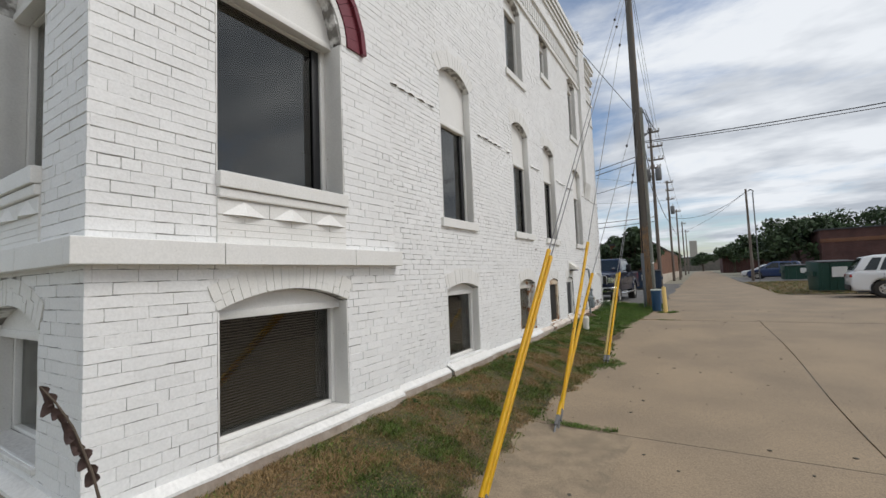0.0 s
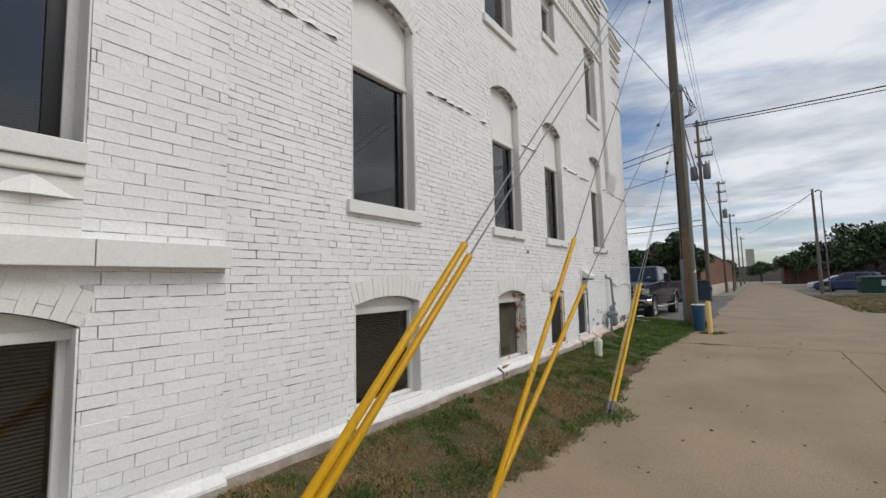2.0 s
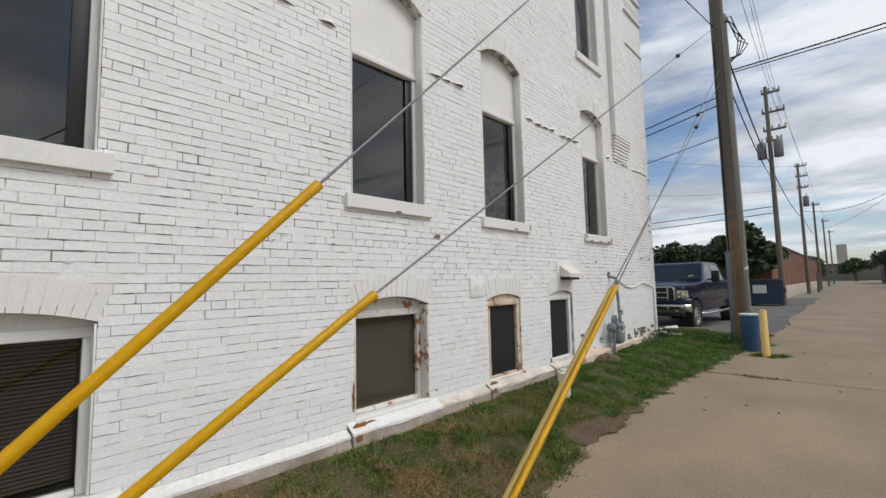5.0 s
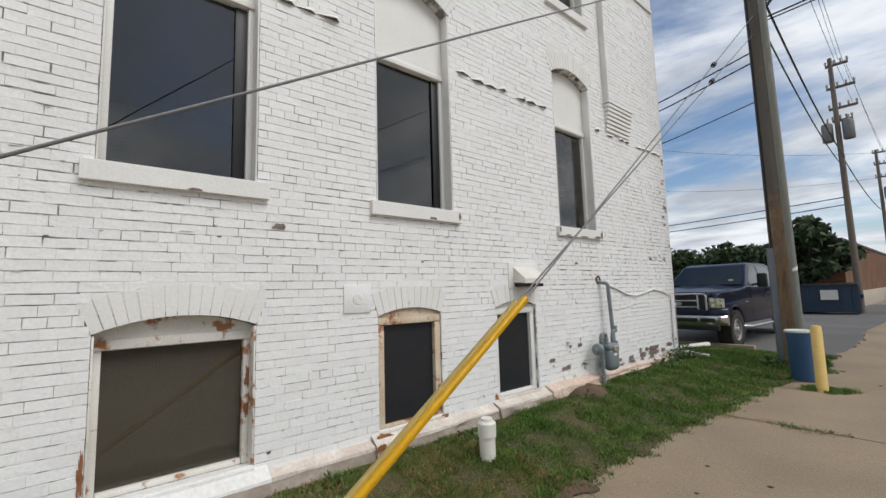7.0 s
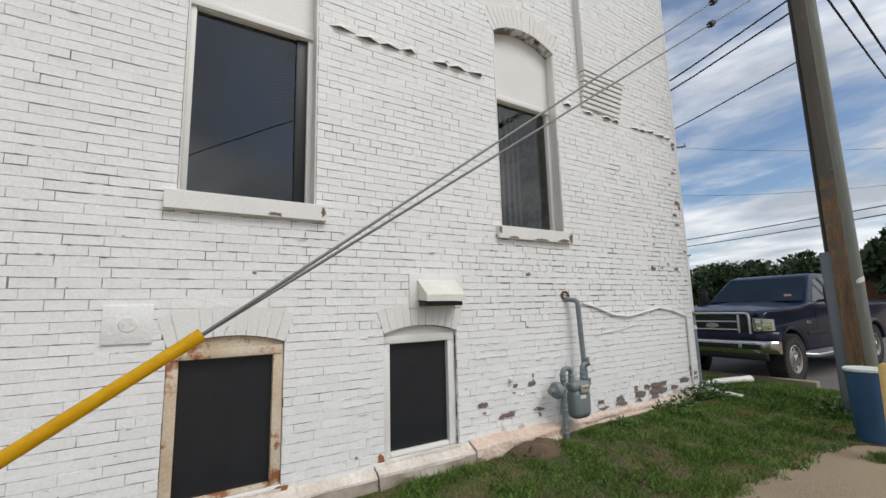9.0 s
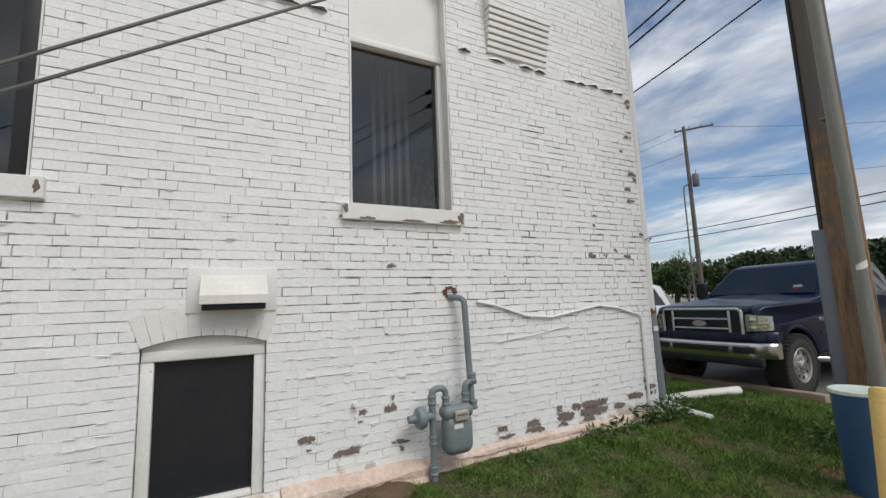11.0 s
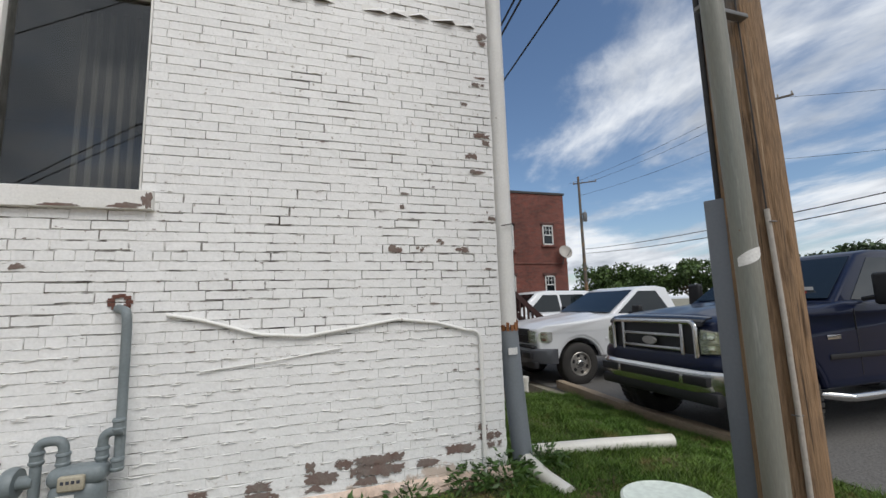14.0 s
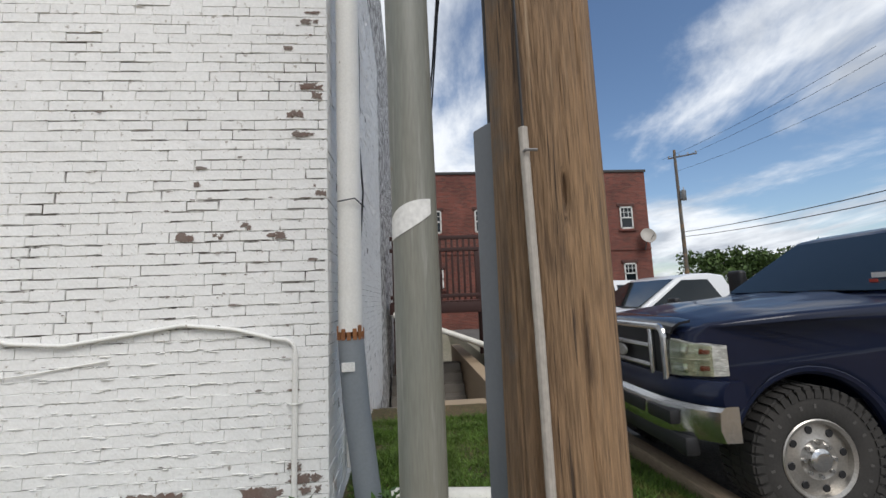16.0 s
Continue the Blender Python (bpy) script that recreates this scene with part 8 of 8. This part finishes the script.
for k, (x, y, h, s) in enumerate(((10.2, 66, 6.6, 3.6), (15.5, 82, 7.6, 4.2), (22.5, 84, 8.6, 4.4), (7.8, 78, 5.4, 3.2), (12.5, 92, 6.2, 3.5), (0.8, 150, 5.4, 3.2), (6.0, 104, 5.6, 3.2), (28, 86, 8, 4.2), (-6.5, 120, 5, 3))):
    tree((x, y, 0.1), h, s, 80 + k, "dark green tree along the far lot", "leaf_dark", 3800, 0.42)
bare = thing("bare_tree", (-19.5, 43.0, 0.1), "small leafless tree with fine branches", "tree")
brg = random.Random(4)
bm = B()


def branch(p, d, ln, r, depth):
    q = p + d * ln
    sweep(bm, [p, (p + q) / 2 + Vector((brg.uniform(-.05, .05), brg.uniform(-.05, .05), 0)) * ln, q], [r, r * 0.8, r * 0.6], 5)
    if depth:
        for _ in range(3):
            e = (d + Vector((brg.uniform(-.8, .8), brg.uniform(-.8, .8), brg.uniform(-.1, .5)))).normalized()
            branch(q, e, ln * brg.uniform(.6, .8), r * 0.6, depth - 1)


branch(Vector((0, 0, -0.2)), Vector((0, 0, 1)), 1.9, 0.10, 4)
part("branches", bm, M["bark"], bare)


# ---- grass ----
def blades(name, pts, h0, h1, width, mat, label, seed=1):
    rng = np.random.RandomState(seed)
    n = len(pts)
    p = np.array(pts)
    clump = np.array([0.75 + 0.9 * noise.noise((q[0] * 3.2, q[1] * 3.2, 7)) for q in pts])
    h = ((h0 + (h1 - h0) * rng.rand(n)) * clump.clip(0.35, 1.5))[:, None]
    a = rng.rand(n) * 2 * np.pi
    side = np.stack([np.cos(a), np.sin(a), np.zeros(n)], 1) * width
    lean = np.stack([rng.normal(size=n), rng.normal(size=n), np.zeros(n)], 1) * 0.7 * h
    up = np.array([0, 0, 1.0]) * h
    v = np.stack([p - side, p + side, p + lean + up], 1).reshape(-1, 3)
    f = np.arange(n * 3).reshape(-1, 3)
    ob = part(name, mesh_from(name, v.tolist(), f.tolist()), mat, lawn, label, 0)
    ob["kind"] = "stuff"


grng = np.random.RandomState(8)


def scatter(n, x0, x1, y0, y1, keep):
    out = []
    for x, y in zip(x0 + (x1 - x0) * grng.rand(n), y0 + (y1 - y0) * grng.rand(n)):
        if grng.rand() < keep(x, y):
            out.append((x, y, ground_z(x, y) + 0.01))
    return out


def strip_keep(x, y):
    if x > left_edge(y) - 0.03 + 0.16 * grng.rand() ** 2 or x < -3.02:
        return 0
    if 9.75 < y < 11.15 and x > -1.98 + 0.12 * math.sin(y * 4.2) + 0.1 * grng.rand():
        return 0.06
    k = 0.55 + 1.5 * noise.noise((x * 1.1, y * 1.1, 3)) + 0.6 * noise.noise((x * 4, y * 4, 6))
    return max(0.55, min(1.0, k + 0.4 * smoothstep(8, 12, y)))


blades("grass", scatter(230000, -3.05, -1.45, 0.0, 11.0, strip_keep), 0.02, 0.06, 0.0048, M["grass"], "short patchy green and straw-coloured grass", 1)
blades("grass", scatter(130000, -3.05, -1.45, 9.0, 16.4, strip_keep), 0.02, 0.07, 0.0045, M["grass_green"], "short green grass", 2)
blades("grass", scatter(110000, -5.9, -1.3, 16.42, 18.86, lambda x, y: 1.0 if x < left_edge(y) - 0.02 and not (x < -5.4 and y < 17.9) else 0), 0.03, 0.09, 0.0055, M["grass_green"], "green grass behind the building", 3)
for k, (cx, cy, rx, ry, n) in enumerate(((-1.46, 7.85, 0.30, 0.5, 1100), (-1.20, 4.72, 0.50, 0.09, 900), (-1.02, 15.66, 0.36, 0.28, 2600), (-1.5, 17.2, 0.5, 0.6, 4000))):
    q = []
    for j in range(n):
        a = grng.rand() * 2 * np.pi
        r = grng.rand() ** 0.7 * (0.75 + 0.55 * noise.noise((math.cos(a) * 2.2, math.sin(a) * 2.2, k)))
        x, y = cx + rx * r * math.cos(a), cy + ry * r * math.sin(a)
        q.append((x, y, ground_z(x, y) + 0.015))
    blades("grass_tuft", q, 0.02, 0.07, 0.0035, M["grass_green"], "tuft of green grass on the concrete edge", 10 + k)
blades("clover", scatter(60000, -3.05, -1.45, 0.5, 16.4, lambda x, y: strip_keep(x, y) * (0.5 + 1.6 * noise.noise((x * 1.9, y * 1.9, 12)))), 0.02, 0.05, 0.011, M["grass_green"], "low leafy clover in the grass", 21)
jq = [(x, 13.63 + 0.03 * math.sin(x * 9) + 0.05 * grng.normal(), 0) for x in (-1.65 + 1.1 * grng.rand(900) ** 1.6)]
blades("joint_weeds", [(x, y, ground_z(x, y) + 0.01) for x, y, _ in jq], 0.008, 0.028, 0.004, M["grass"], "weeds in the slab joint", 30)
verge = scatter(22000, 3.1, 14, 25.3, 43, lambda x, y: 1.0)
blades("verge_grass", verge, 0.05, 0.14, 0.02, M["grass"], "dry grass of the verge", 31)


def weed(cx, cy, n, r, h, seed):
    rng = np.random.RandomState(seed)
    v, f = [], []
    z0 = ground_z(cx, cy)
    for k in range(n):
        a, q = rng.rand() * 6.28, r * rng.rand() ** 0.7
        p = np.array([cx + q * math.cos(a), cy + q * math.sin(a), z0 + h * rng.rand() * (1 - 0.5 * q / r)])
        d = np.array([math.cos(a) + rng.normal() * .5, math.sin(a) + rng.normal() * .5, rng.normal() * .5 + .2])
        d /= np.linalg.norm(d)
        e = np.cross(d, rng.normal(size=3))
        e /= np.linalg.norm(e)
        s = 0.025 * (0.6 + rng.rand())
        m = len(v)
        v += [tuple(p), tuple(p + d * s + e * s * 0.35), tuple(p + d * s * 2), tuple(p + d * s - e * s * 0.35)]
        f.append((m, m + 1, m + 2, m + 3))
    t = thing("weed", (0, 0, 0), "low green leafy weed at the wall foot", "weed", "weeds", kind="stuff")
    part("leaves", mesh_from("leaves", v, f), M["weed"], t, "", 0)


for k, (x, y, n, r, h) in enumerate(((-2.98, 16.3, 420, 0.22, 0.30), (-3.06, 16.05, 260, 0.16, 0.22), (-3.0, 15.6, 200, 0.18, 0.14), (-2.95, 15.2, 160, 0.2, 0.12), (-2.9, 14.3, 120, 0.15, 0.10), (-1.85, 17.05, 300, 0.2, 0.28), (-1.45, 17.55, 260, 0.2, 0.25), (-2.86, 6.7, 60, 0.08, 0.08), (-2.88, 9.5, 70, 0.1, 0.10), (-2.9, 3.9, 60, 0.1, 0.08), (-2.9, 12.9, 90, 0.15, 0.08), (-3.2, 16.75, 300, 0.2, 0.22), (-2.88, 10.9, 80, 0.1, 0.1))):
    weed(x, y, n, r, h, 100 + k)

# things seen dimly behind the glass
for k in range(5):
    c = thing("curtain_strip", (WX - 0.46, 13.28 + k * 0.085, 1.952), "pale hanging curtain strip behind the window", "curtain", "curtain strips")
    bm = B()
    box(bm, (-0.006, -0.018, 0), (0.006, 0.018, 1.95), 0.003)
    part("strip", bm, M["curtain"], c)
boxes = thing("cardboard_box", (WX - 0.60, 5.62, 1.952), "pale stacked boxes behind the window glass", "box")
for k, (a, b) in enumerate((((-0.1, -0.16, 0), (0.1, 0.16, 0.60)), ((-0.08, -0.07, 0.602), (0.08, 0.1, 0.78)))):
    bm = B()
    box(bm, a, b, 0.008)
    part("box_body", bm, M["curtain"], boxes)

# crumbs and stains on the concrete
bm = B()
drng = random.Random(19)
for k in range(130):
    x, y = drng.uniform(-1.5, 3.4), drng.uniform(1.5, 17)
    q = drng.uniform(0.004, 0.016)
    box(bm, (-q, -q * 1.5, 0), (q, q, q * 0.5), 0.002, 1, pose(x, y, ground_z(x, y) + 0.010, drng.uniform(-9, 9), 0, drng.uniform(0, 180)))
part("debris", bm, M["joint"], road, "dark crumbs and dead leaves on the concrete", 0)["kind"] = "stuff"

# ---- the bricks of the walls, last ----
CH0, CH1 = 14.30, 15.12      # chimney breast
wall_bricks = lay(YP, Y1, 0.02, TOP - 0.35, MAIN + BASE + UPPER, COURSE, 0.205)
near = [b for b in wall_bricks if b[0] >= 14.55 and 0.62 <= b[2] < 2.55 and b[1] - b[0] > 0.06]
near_ids = set(near)
rest = [b for b in wall_bricks if b not in near_ids]
brick_stuff("brickwork", rest, E, wall_east, M["brick_paint"], "white-painted bricks in common bond")
brick_stuff("corner_brickwork", lay(Y0, YP, 0.02, TOP - 0.35, [W1, B1], PCOURSE, 0.243, 8), EP, wall_east, M["brick_paint"], "larger white-painted corner bricks")
brick_stuff("front_brickwork", lay(-6.5, PX, 0.02, TOP - 0.35, [S1, SB], PCOURSE, 0.243, 9), S, wall_south, M["brick_paint"], "white-painted bricks")
brick_stuff("back_brickwork", lay(-8.0, WX, 0.02, 6.0, [], COURSE, 0.205, 9), lambda u, z, d: (u, Y1 + d, z), wall_north, M["brick_paint"], "white-painted bricks")
brick_stuff("chimney_brickwork", lay(CH0, CH1 - 0.01, 4.49, 9.56, [], COURSE, 0.205, 4), E, wall_east, M["brick_paint"], "white-painted chimney breast bricks", out=0.10, depth=-0.08)
brng = random.Random(11)
for b in near[:300]:
    um, zm = (b[0] + b[1]) / 2, (b[2] + b[3]) / 2
    local = (b[0] - um, b[1] - um, b[2] - zm, b[3] - zm)
    me = mesh_from("brick", brick_shape(brng, lambda u, z, d: (d, u, z), local, 0.0031, ref=(um, zm)), BRICK_FACES)
    ob = part("brick", me, M["brick_paint"], wall_east, "", 0)
    ob.location = (WX, um, zm)
